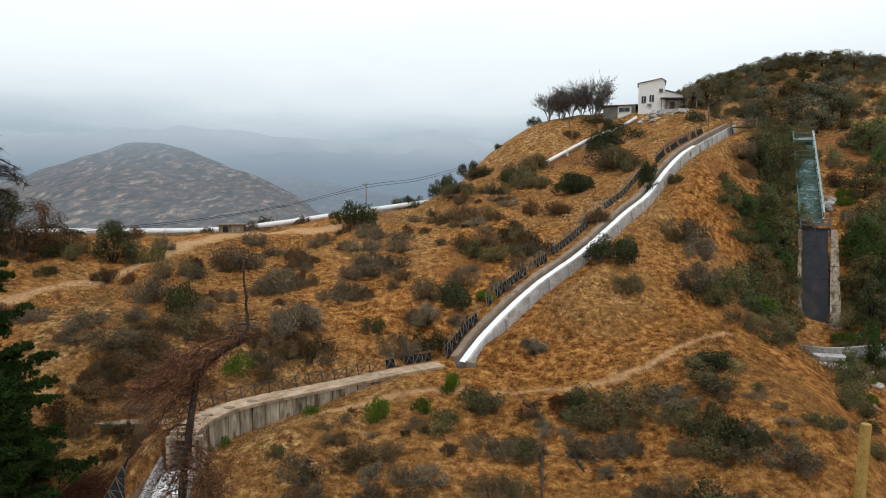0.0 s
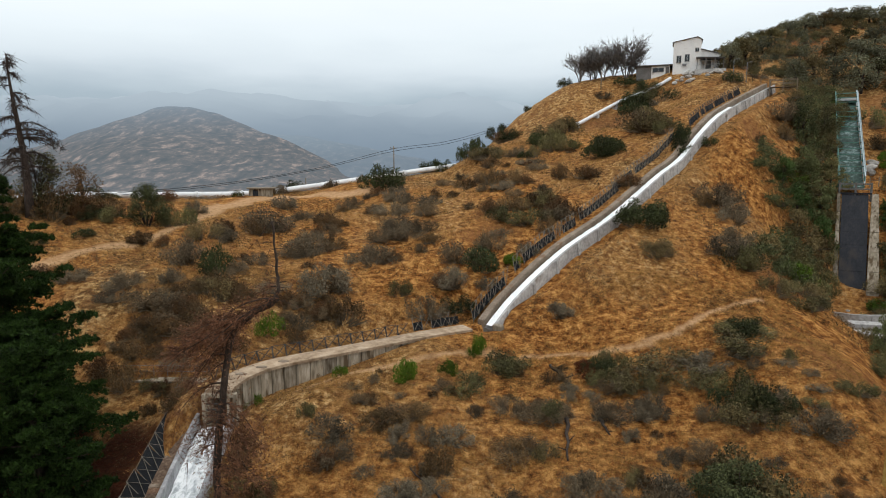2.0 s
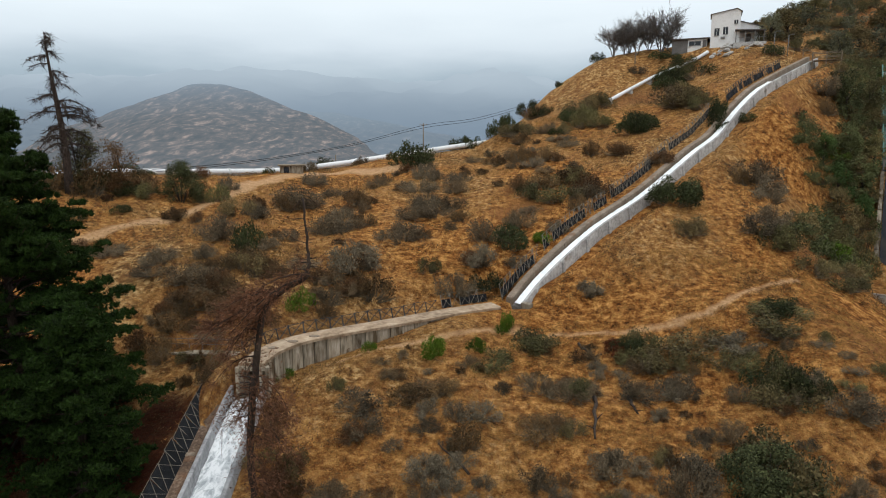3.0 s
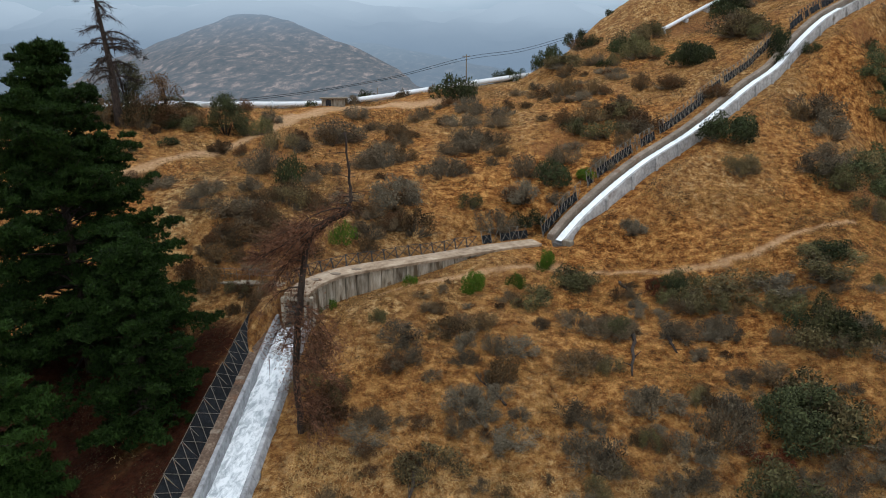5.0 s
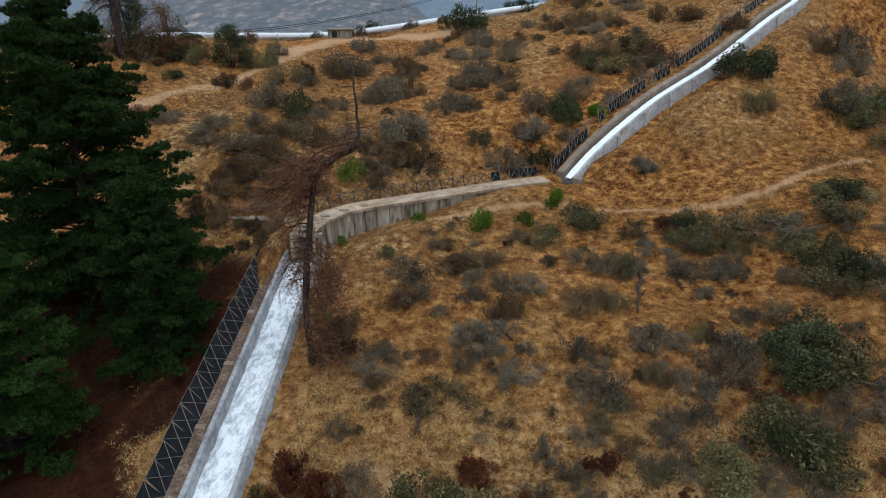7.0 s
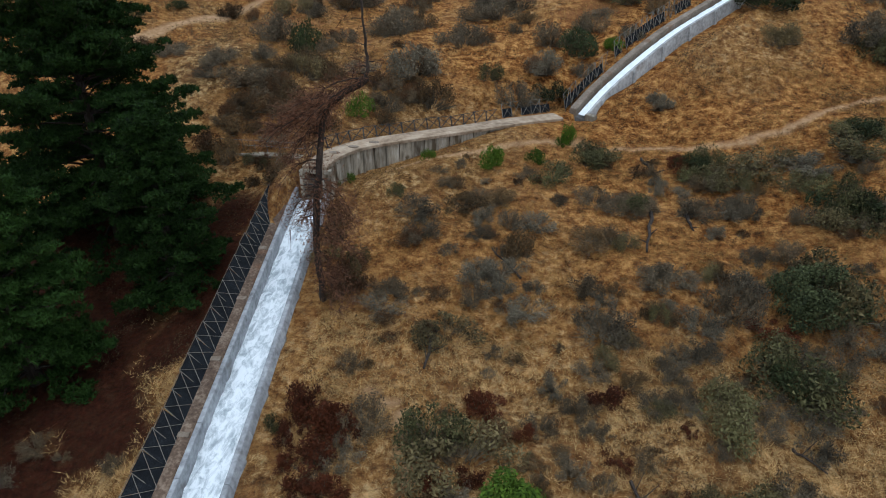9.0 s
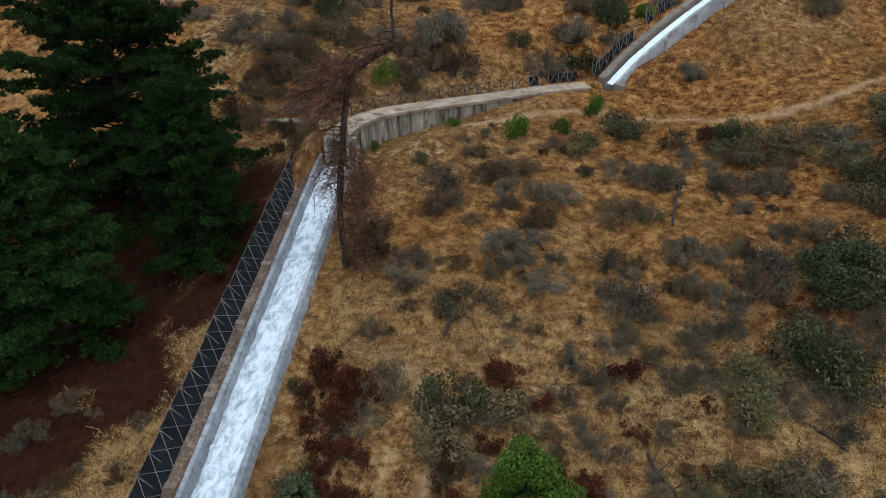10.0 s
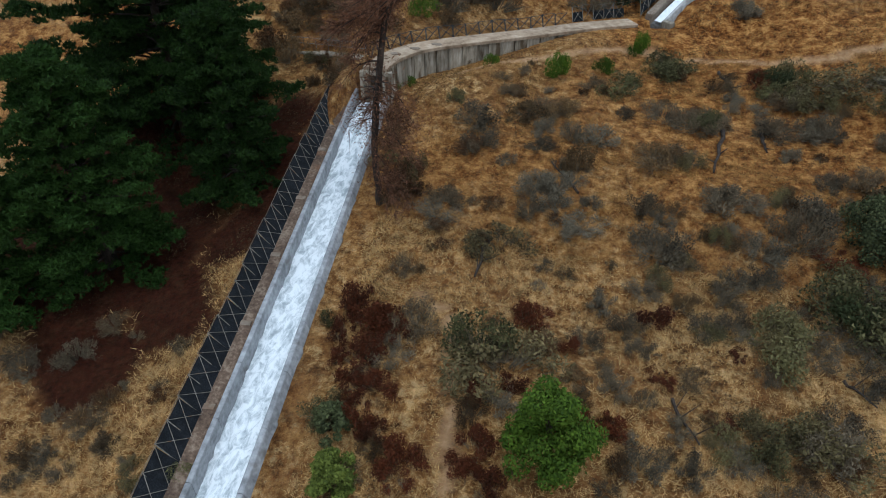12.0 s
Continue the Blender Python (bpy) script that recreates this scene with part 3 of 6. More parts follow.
def swept(line, profile, closed=True):
    """A bmesh with the profile (left, up) carried along the line."""
    bm = bmesh.new()
    rails = [[bm.verts.new(q) for q in offsets(line, u, v)] for u, v in profile]
    n = len(profile)
    for a in range(n if closed else n - 1):
        r, s = rails[a], rails[(a + 1) % n]
        for i in range(len(line) - 1):
            bm.faces.new((r[i], r[i + 1], s[i + 1], s[i]))
    if closed:
        bm.faces.new([r[0] for r in rails])
        bm.faces.new([r[-1] for r in rails][::-1])
    bmesh.ops.recalc_face_normals(bm, faces=bm.faces)
    return bm


def runs(line, length, gap=0.03):
    """The line cut into pieces of about that length, with open joints."""
    seg = np.r_[0, np.cumsum(np.hypot(*(np.diff(line[:, :2], axis=0).T)))]
    n = max(1, round(seg[-1] / length))
    for k in range(n):
        a, b = seg[-1] * k / n + gap / 2, seg[-1] * (k + 1) / n - gap / 2
        ts = [a, *[s for s in seg if a + 0.25 < s < b - 0.25], b]
        yield np.array([[np.interp(t, seg, line[:, i]) for i in range(3)] for t in ts])


def water_mesh(line, right, left, lift, wave, seed):
    """A rippled sheet of running water between two walls."""
    cols = 9
    fine = np.array([[np.interp(t, np.arange(len(line)), line[:, i]) for i in range(3)] for t in np.arange(0, len(line) - 1, 0.34)])
    bm = bmesh.new()
    grid = []
    for c in range(cols):
        u = right + (left - right) * c / (cols - 1)
        row = []
        for i, q in enumerate(offsets(fine, u, lift)):
            h = wave * (lumps(np.array([u * 1.7]), np.array([i * 0.5]), 1.0, seed)[0] + 0.6 * lumps(np.array([u * 4]), np.array([i * 1.3]), 1.0, seed + 1)[0])
            row.append(bm.verts.new((q[0], q[1], q[2] + h)))
        grid.append(row)
    for a, b in zip(grid, grid[1:]):
        for i in range(len(a) - 1):
            bm.faces.new((a[i], a[i + 1], b[i + 1], b[i])).smooth = True
    bmesh.ops.recalc_face_normals(bm, faces=bm.faces)
    return bm


# ---- the lower open canal ----
def lower_canal():
    c = empty("spillway_canal", (0, 0, 0), "concrete spillway canal with white foaming water running downhill", "canal")
    for p in runs(CANAL_L, 3.0):
        part("left_wall_panel", swept(p, [(0.98, -1.4), (1.03, 0.86), (1.06, 0.9), (1.26, 0.9), (1.3, 0.86), (1.3, -1.4)]), CANAL_CONCRETE, c)
        part("right_wall_panel", swept(p, [(-0.98, -1.4), (-0.93, 0.58), (-0.97, 0.62), (-1.14, 0.62), (-1.2, 0.58), (-1.42, 0.05), (-1.42, -1.4)]), CANAL_CONCRETE, c)
    for p in runs(CANAL_L, 6.0, 0.02):
        part("floor_panel", swept(p, [(-1.0, -1.4), (-1.0, -0.5), (1.0, -0.5), (1.0, -1.4)]), STAINED, c)
    part("water", water_mesh(CANAL_L, -0.97, 1.02, 0.0, 0.1, 11), FOAM, c, "white foaming turbulent water")
    # dusty strip between the wall and the fence, broken by thin concrete ribs
    b = empty("canal_bank", (0, 0, 0), "dusty earth bank strip with concrete ribs beside canal", "bank", kind="structure")
    for p in runs(CANAL_L, 3.0, 0.0):
        part("bank_strip", swept(p, [(1.28, 0.2), (1.28, 0.66), (1.7, 0.78), (2.3, 0.72), (2.7, 0.2)]), BANK, b)
    for p in list(runs(CANAL_L, 4.5, 4.38)):
        part("rib", swept(p, [(1.48, 0.5), (1.48, 0.8), (2.1, 0.78), (2.1, 0.4)]), LEDGE, b)
    return c


# ---- the covered channel round the bend ----
def covered_channel():
    e = SLAB_L[0]
    c = empty("covered_channel", (0, 0, 0), "curved covered concrete channel with stained panel walls", "channel")
    for p in runs(SLAB_L, 2.4, 0.015):
        part("cover_slab", swept(p, [(-0.85, -0.24), (-0.87, -0.02), (-0.85, 0), (0.98, 0), (1.0, -0.02), (1.0, -0.24)]), SLAB_CONCRETE, c)
    for k, p in enumerate(runs(SLAB_L, 1.15, 0.05)):
        d = 0.0 if k % 2 else 0.07
        part("wall_panel", swept(p, [(-0.6 - d, -3.2), (-0.66 - d, -0.25), (-0.5, -0.25), (-0.4, -3.2)]), STAINED, c)
    for p in runs(SLAB_L, 2.3, 2.12):
        part("buttress", swept(p, [(-0.62, -3.2), (-0.62, -0.26), (-0.8, -0.26), (-0.86, -3.2)]), STAINED, c)
    for k in range(4):
        bm = box_bm(-0.95, 1.0, -0.04, 0.02, -2.3 + 0.42 * k, -2.22 + 0.42 * k, 0.01)
        bm.transform(Matrix.Translation(e) @ Matrix.Rotation(radians(4), 4, "Z"))
        part("outlet_bar", bm, DARK_BAR, c, "dark bar across the outlet")
    part("back_wall", swept(SLAB_L, [(0.7, -3), (0.7, -0.26), (0.95, -0.26), (0.95, -3)]), STAINED, c)
    # end portal over the lower canal
    bm = box_bm(-1.1, 1.2, -0.1, 0.1, -0.55, -0.26, 0.03)
    bm.transform(Matrix.Translation(e) @ Matrix.Rotation(radians(4), 4, "Z"))
    part("portal_beam", bm, STAINED, c, "stained beam over the dark outlet")
    for u in (-1.05, 1.1):
        bm = box_bm(u - 0.11, u + 0.11, -0.25, 0.3, -3.6, -0.25, 0.02)
        bm.transform(Matrix.Translation(e) @ Matrix.Rotation(radians(4), 4, "Z"))
        part("portal_pier", bm, STAINED, c)
    for at in ((-16.9, 43.6), (-15.9, 45.2), (-14.6, 46.6)):
        bm = bmesh.new()
        bmesh.ops.create_circle(bm, cap_ends=True, segments=14, radius=0.27)
        g = bmesh.ops.extrude_face_region(bm, geom=bm.faces[:])
        bmesh.ops.translate(bm, verts=[v for v in g["geom"] if isinstance(v, bmesh.types.BMVert)], vec=(0, 0, 0.05))
        bmesh.ops.recalc_face_normals(bm, faces=bm.faces)
        bm.transform(Matrix.Translation((*at, 14.2)) @ Matrix.Diagonal((1.6, 0.9, 1, 1)))
        part("inspection_cover", bm, LEDGE, c, "dusty oval cover plate")
    return c


# ---- the steep chute up to the crest ----
def upper_chute():
    c = empty("penstock_chute", (0, 0, 0), "steep concrete water chute with bright white water", "chute")
    for p in runs(CHUTE_L, 4.0, 0.04):
        part("left_wall_panel", swept(p, [(0.74, -1.2), (0.78, 0.4), (0.84, 0.44), (1.46, 0.4), (1.55, 0.36), (1.55, -1.2)]), LEDGE, c)
        part("right_wall_panel", swept(p, [(-0.3, -2.2), (-0.3, 0.1), (-0.33, 0.13), (-0.5, 0.13), (-0.55, 0.1), (-0.75, -2.2)]), CONCRETE, c)
    for p in runs(CHUTE_L, 8.0, 0.02):
        # Dark grey floor: the shadow line beside the water put into its colour.
        part("floor_panel", swept(p, [(-0.32, -0.9), (-0.32, -0.3), (0.8, -0.3), (0.8, -0.9)]), GREY_WALL, c, "wet channel floor darkened for the shadow line")
    part("water", water_mesh(CHUTE_L[: int(len(CHUTE_L) * 0.76)], -0.3, 0.5, 0.02, 0.03, 21), CHUTE_WATER, c, "smooth bright white water")
    for p in list(runs(CHUTE_L, 4.0, 3.7)):
        part("pier", swept(p, [(-0.6, -2.2), (-0.52, 0.0), (-0.68, 0.0), (-1.0, -2.2)]), CONCRETE, c)
    bm = box_bm(0.5, 1.5, -0.3, 0.3, -1.4, 0.3, 0.04)
    bm.transform(Matrix.Translation(CHUTE_L[0]) @ Matrix.Rotation(radians(-42), 4, "Z"))
    part("foot_block", bm, STAINED, c)
    return c


# ---- leaning lattice fences with black net ----
def lattice_fence(line, u, dz, lean, rise, bay, label, netted=1.0, thick=1.0, bar=None, torn=0.0, net_top=0.96):
    foot = np.array(offsets(line, u, dz))
    head = np.array(offsets(line, u + lean, dz + rise))
    seg = np.r_[0, np.cumsum(np.linalg.norm(np.diff(foot, axis=0), axis=1))]
    n = int(seg[-1] / bay)
    f = empty("fence", tuple(foot[0]), label, "fence")
    inv = Matrix.Translation(-Vector(foot[0]))
    rng = random.Random(len(line))

    def at(rail, k):
        s = seg[-1] * k / n
        return Vector([np.interp(s, seg, rail[:, i]) for i in range(3)])

    for k in range(n):
        a, b, p, q = at(foot, k), at(foot, k + 1), at(head, k), at(head, k + 1)
        wob = Vector((rng.uniform(-0.06, 0.06), rng.uniform(-0.06, 0.06), rng.uniform(-0.07, 0.07)))
        p, q = p + wob, q + wob * 0.5
        nrm = (b - a).cross(p - a).normalized()
        back = nrm * (0.05 if nrm.z < 0 else -0.05)
        me = put_mesh("net", [inv @ (v + back) for v in (a, b, (b * (1 - 0.55 * net_top) + q * 0.55 * net_top) - Vector((0, 0, 0.05)), q * net_top + b * (1 - net_top), p * net_top + a * (1 - net_top), (a * (1 - 0.55 * net_top) + p * 0.55 * net_top) - Vector((0, 0, 0.05)))],
                      [(0, 1, 2, 5), (5, 2, 3, 4)], NET)
        if k < netted * n and rng.random() >= torn:
            part("net", me, NET, f, "black shade net")
        for nm, s, t in (("post", a - Vector((0, 0, 0.25)), p), ("brace", a, q), ("brace", b, p), ("rail", p, q)):
            w = thick * {"post": 0.038, "brace": 0.026, "rail": 0.022}[nm]
            me = bar_mesh(nm, inv @ s, inv @ t, w, w * 0.6, bar or FENCE_BAR)
            part(nm, me, bar or FENCE_BAR, f)
    return f


# ---- the white pipe along the ridge ----
def white_pipe():
    c = empty("pipeline", (0, 0, 0), "large white painted steel pipeline along the ridge", "pipe")
    upper = spline(UPPER_PIPE)
    for p in (*runs(PIPE_L, 7.5, 0.0), *runs(upper, 6.0, 0.0)):
        part("pipe_section", tube(p, [0.45 if p[0][0] < 10 else 0.33] * len(p), 16), WHITE_PIPE, c)
    for p in (*runs(PIPE_L, 7.5, 0.0), *runs(upper, 6.0, 0.0)):
        q, d = Vector(p[0]), (Vector(p[1]) - Vector(p[0])).normalized()
        part("flange", tube([q - d * 0.06, q + d * 0.06], [0.58 if q.x < 10 else 0.4] * 2, 16), WHITE_PIPE, c)
        bm = box_bm(-0.55, 0.55, -0.25, 0.25, -1.7, -0.25, 0.04)
        bm.transform(Matrix.Translation(q) @ Matrix.Rotation(math.atan2(d.y, d.x) + math.pi / 2, 4, "Z"))
        part("saddle", bm, CONCRETE, c)
    return c


lower_canal()
covered_channel()
upper_chute()
lattice_fence(CANAL_L[8:], 1.9, 0.72, 0.95, 1.0, 1.15, "leaning lattice fence with black shade net beside canal")
lattice_fence(SLAB_L[3:31], 1.3, -0.1, 0.35, 0.85, 1.15, "low bent lattice fence behind covered channel", 0.0, 2.4, DARK_BAR)
lattice_fence(SLAB_L[31:], 1.5, -0.1, 0.5, 1.2, 0.85, "lattice fence with black net behind covered channel", 1.0, 1.5, None, 0.1, 0.65)
def chute_run(y0, y1):
    return CHUTE_L[(CHUTE_L[:, 1] >= y0) & (CHUTE_L[:, 1] <= y1)]


lattice_fence(chute_run(57.7, 62.0), 2.0, 0.15, 0.45, 1.35, 0.85, "lattice fence with black net beside the chute foot", 1.0, 1.6, None, 0.15, 0.6)
lattice_fence(chute_run(62.6, 72.0), 2.5, 0.15, 0.45, 1.45, 0.85, "leaning lattice fence with torn net beside chute", 1.0, 1.7, None, 0.15, 0.6)
lattice_fence(chute_run(72.3, 79.5), 2.8, 0.15, 0.45, 1.45, 0.85, "leaning lattice fence with torn net beside chute", 1.0, 1.8, None, 0.15, 0.6)
lattice_fence(chute_run(79.0, 92.0), 3.2, 0.2, 0.45, 1.45, 0.9, "leaning lattice fence with torn net up the slope", 1.0, 1.9, None, 0.15, 0.6)
lattice_fence(chute_run(94.0, 110.0), 2.4, 0.2, 0.4, 1.4, 0.9, "lattice fence with black net near the crest", 1.0, 2.0, DARK_BAR, 0.15, 0.6)
white_pipe()

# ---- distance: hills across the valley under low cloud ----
def painted_haze_material(name, scrub, mist, share, cloud, fade, grain):
    """Far scrub with damp-air haze painted on: mist-coloured emission over the hill, paling to cloud colour between two
    heights.
    """
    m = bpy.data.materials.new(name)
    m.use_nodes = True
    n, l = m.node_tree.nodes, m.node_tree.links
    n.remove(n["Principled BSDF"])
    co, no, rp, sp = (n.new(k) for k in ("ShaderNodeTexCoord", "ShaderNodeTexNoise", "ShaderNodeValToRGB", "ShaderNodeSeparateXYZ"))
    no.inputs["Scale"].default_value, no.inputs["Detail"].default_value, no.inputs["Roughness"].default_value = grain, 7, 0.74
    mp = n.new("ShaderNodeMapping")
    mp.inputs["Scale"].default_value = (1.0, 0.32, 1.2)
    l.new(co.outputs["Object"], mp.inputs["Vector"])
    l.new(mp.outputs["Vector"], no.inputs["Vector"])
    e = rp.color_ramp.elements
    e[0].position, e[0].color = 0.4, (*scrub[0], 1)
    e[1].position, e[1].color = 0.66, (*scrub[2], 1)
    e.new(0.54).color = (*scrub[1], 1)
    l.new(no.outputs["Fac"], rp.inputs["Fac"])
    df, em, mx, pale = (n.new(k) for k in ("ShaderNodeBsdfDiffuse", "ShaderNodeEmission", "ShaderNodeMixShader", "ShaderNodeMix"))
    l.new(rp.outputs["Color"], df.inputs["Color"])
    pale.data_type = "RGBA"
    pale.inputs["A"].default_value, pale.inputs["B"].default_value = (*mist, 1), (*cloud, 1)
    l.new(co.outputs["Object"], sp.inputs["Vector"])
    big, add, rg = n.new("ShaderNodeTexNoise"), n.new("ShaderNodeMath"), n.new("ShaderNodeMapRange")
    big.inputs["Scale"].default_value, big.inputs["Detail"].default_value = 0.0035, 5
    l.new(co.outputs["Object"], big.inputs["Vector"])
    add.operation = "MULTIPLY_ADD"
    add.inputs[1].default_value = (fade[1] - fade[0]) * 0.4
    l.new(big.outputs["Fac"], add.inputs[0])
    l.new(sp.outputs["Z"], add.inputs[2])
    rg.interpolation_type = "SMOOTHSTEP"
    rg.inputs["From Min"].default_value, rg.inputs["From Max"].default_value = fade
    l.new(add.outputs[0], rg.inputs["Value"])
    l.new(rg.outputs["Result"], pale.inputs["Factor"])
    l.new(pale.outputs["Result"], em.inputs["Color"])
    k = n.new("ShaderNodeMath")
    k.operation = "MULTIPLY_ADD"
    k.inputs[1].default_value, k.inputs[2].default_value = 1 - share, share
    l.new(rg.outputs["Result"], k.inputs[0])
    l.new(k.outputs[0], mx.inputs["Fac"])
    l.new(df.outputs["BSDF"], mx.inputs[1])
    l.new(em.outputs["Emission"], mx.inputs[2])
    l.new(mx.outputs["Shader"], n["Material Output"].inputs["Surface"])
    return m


def far_hill(name, height, x0, x1, y0, y1, step, grain, mat, label):
    """A far ridge: the given height over the plan, broken by spurs and gullies."""
    gx, gy = np.arange(x0, x1 + 1, step), np.arange(y0, y1 + 1, step)
    xx, yy = np.meshgrid(gx, gy)
    x, y = xx.ravel(), yy.ravel()
    z = height(x, y)
    for k, s in enumerate((160, 70, 32, 15)):
        z = z + grain * (0.55 ** k) * lumps(x, y, s, 31 + k)
    n = len(gx)
    i, j = np.meshgrid(np.arange(n - 1), np.arange(len(gy) - 1))
    a = (j * n + i).ravel()
    me = quick_mesh(name, np.c_[x, y, z], np.c_[a, a + 1, a + n + 1, a + n], mat)
    me.polygons.foreach_set("use_smooth", [True] * len(me.polygons))
    tagged(new(name, me), label, "mountain", kind="structure")


def cone_hill(px, py, top, right, left, deep, round_top, near=1.0):
    """A rounded hill with its own steepness to the right, to the left and in depth."""
    b = np.array([px, py]) / math.hypot(px, py)

    def height(x, y):
        u, v = (x - px) * b[1] - (y - py) * b[0], (x - px) * b[0] + (y - py) * b[1]
        s = np.where(u > 0, right, left)
        d = np.where(v > 0, deep, near * deep)
        return np.maximum(top + round_top - np.sqrt((s * u) ** 2 + (d * v) ** 2 + round_top ** 2), -90.0)

    return height


def joined(*hills):
    return lambda x, y: np.maximum.reduce([h(x, y) for h in hills])


# ---- plants ----
def blades_mesh(name, tips, roots, widths, mat, rng):
    """Thin triangles from roots to tips."""
    d = tips - roots
    side = np.cross(d, rng.normal(size=d.shape))
    side /= np.maximum(np.linalg.norm(side, axis=1, keepdims=True), 1e-9)
    v = np.stack([roots - side * widths[:, None] / 2, roots + side * widths[:, None] / 2, tips], 1).reshape(-1, 3)
    n = len(tips)
    return quick_mesh(name, v, np.arange(3 * n).reshape(n, 3), mat)


def quick_mesh(name, verts, faces, mat):
    me = bpy.data.meshes.new(name)
    k = faces.shape[1]
    me.vertices.add(len(verts))
    me.vertices.foreach_set("co", np.asarray(verts, np.float32).ravel())
    me.loops.add(faces.size)
    me.loops.foreach_set("vertex_index", faces.astype(np.int32).ravel())
    me.polygons.add(len(faces))
    me.polygons.foreach_set("loop_start", np.arange(0, faces.size, k, dtype=np.int32))
    me.update(calc_edges=True)
    me.materials.append(mat)
    return me


def leaf_quads(pos, out, size, rng, flat=0.5, slim=0.55):
    """A pointed leaf at each place, facing more or less outwards."""
    n = len(pos)
    nrm = out * flat + rng.normal(size=(n, 3)) * (1 - flat) + np.array([0, 0, 0.25])
    nrm /= np.linalg.norm(nrm, axis=1, keepdims=True)
    a = np.cross(nrm, rng.normal(size=(n, 3)))
    a /= np.maximum(np.linalg.norm(a, axis=1, keepdims=True), 1e-9)
    b = np.cross(nrm, a)
    s = (size * rng.uniform(0.6, 1.4, n))[:, None]
    v = np.stack([pos - a * s, pos + b * s * slim + nrm * s * 0.15, pos + a * s, pos - b * s * slim + nrm * s * 0.15], 1).reshape(-1, 3)
    return v, np.arange(4 * n).reshape(n, 4)


def leaf_blades(pos, out, size, rng, flat=0.5):
    """A pointed three-cornered leaf at each place."""
    v, _ = leaf_quads(pos, out, size * 1.15, rng, flat, 0.75)
    v = v.reshape(-1, 4, 3)[:, :3].reshape(-1, 3)
    return v, np.arange(len(v)).reshape(-1, 3)


def lump_cloud(rng, count, lumps_at, shell=0.55):
    """Places and outward directions over a heap of round lumps (x, y, z, radius)."""
    l = np.array(lumps_at)
    w = l[:, 3] ** 2
    k = rng.choice(len(l), count, p=w / w.sum())
    d = rng.normal(size=(count, 3))
    d /= np.linalg.norm(d, axis=1, keepdims=True)
    r = l[k, 3] * (shell + (1 - shell) * rng.uniform(0, 1, count) ** 0.5) * (1 + 0.12 * rng.normal(size=count))
    pos = l[k, :3] + d * r[:, None]
    low = pos[:, 2] < 0.01
    pos[low, 2] = 0.02 + 0.1 * rng.uniform(size=low.sum())
    return pos, d


def shrub_lumps(rng, n, spread, squat=0.8):
    out = []
    for _ in range(n):
        a, r = rng.uniform(0, 2 * math.pi), spread * rng.uniform(0, 1) ** 0.55
        s = rng.uniform(0.13, 0.34)
        out.append((r * math.cos(a), r * math.sin(a), squat * (0.78 - 0.6 * r ** 1.6) * rng.uniform(0.5, 1.0), s))
    return out


def shrub_kind(name, mat, seed, count, leaf, twigs, label, lumpy=11, flat=0.5, stem_mat=None, shell=0.55):
    """A shrub one metre in radius and about one high: foliage and stems."""
    rng = np.random.default_rng(seed)
    top = empty(name, (0, 0, -200), label, "shrub")
    pos, d = lump_cloud(rng, count, shrub_lumps(rng, lumpy, 0.88), shell)
    v, f = leaf_blades(pos, d, leaf, rng, flat)
    part("foliage", quick_mesh("foliage", v, f, mat), mat, top)
    ends = pos[rng.choice(count, twigs)] * rng.uniform(0.9, 1.22, (twigs, 1))
    ends[::3] *= np.array([1.25, 1.25, 0.35])
    roots = ends * np.array([0.18, 0.18, 0.0]) + rng.normal(size=ends.shape) * np.array([0.05, 0.05, 0.01])
    roots[:, 2] = -0.12
    st = part("stem_tangle", blades_mesh("stem_tangle", ends, roots, rng.uniform(0.012, 0.03, twigs), stem_mat or TWIG, rng), stem_mat or TWIG, top)
    tagged(st, kind="stuff")
    return top


def planted(kinds, places, group, seed):
    rng = random.Random(seed)
    for k, (x, y, w, h) in enumerate(places):
        ob = kinds[k % len(kinds)]
        s = w * (0.72 if group.startswith("rust") else 0.58)
        m = pose(x, y, at_ground(x, y) - 0.06 * h, 0, 0, rng.uniform(0, 360))
        c = copy_thing(ob, m)
        c.scale = (s * rng.uniform(0.85, 1.15), s * rng.uniform(0.85, 1.15), h * rng.uniform(1.05, 1.4))
        tagged(c, group=group)


def away(ob):
    """Drop a pattern plant once its copies stand."""
    for o in (*ob.children_recursive, ob):
        bpy.data.objects.remove(o)


# x, y, width and height of the shrubs that stand out
DARK_SHRUBS_A = [(13, 28, 3.2, 1.86), (20.1, 40.9, 2.99, 1.77), (22.8, 50.4, 3.91, 1.36), (-24.8, 59.6, 3.75, 3.44), (-1.4, 61, 4.41, 1.75), (0.7, 66.1, 4.66, 2.58), (19.5, 71.1, 5.55, 3.15), (19.7, 71.6, 6.54, 3.24), (33.6, 90.8, 2.43, 1.59), (30.1, 91.7, 2.94, 3.24), (-35.5, 93.9, 1.86, 1.04), (20.3, 97.3, 5.34, 3.94), (-14.3, 101.5, 6.48, 5.04), (-30.6, 107.4, 3.47, 2.41), (-25.8, 109.1, 2.55, 1.41), (1.1, 114.8, 3.08, 3.38), (-0.9, 116.1, 3.73, 4.1), (46.4, 117.7, 4.16, 2.27), (-7.5, 119.7, 4.7, 3.14), (-5.3, 120.5, 3.88, 2.54), (31.4, 124.8, 5.51, 4.21), (34.4, 127.8, 4.52, 2.73), (31.4, 132, 4.66, 2.08), (11.7, 135.4, 1.93, 1.62)]
DARK_SHRUBS_B = [(5.6, 136.3, 4.85, 3.31), (20, 139.1, 2.96, 2.55)]
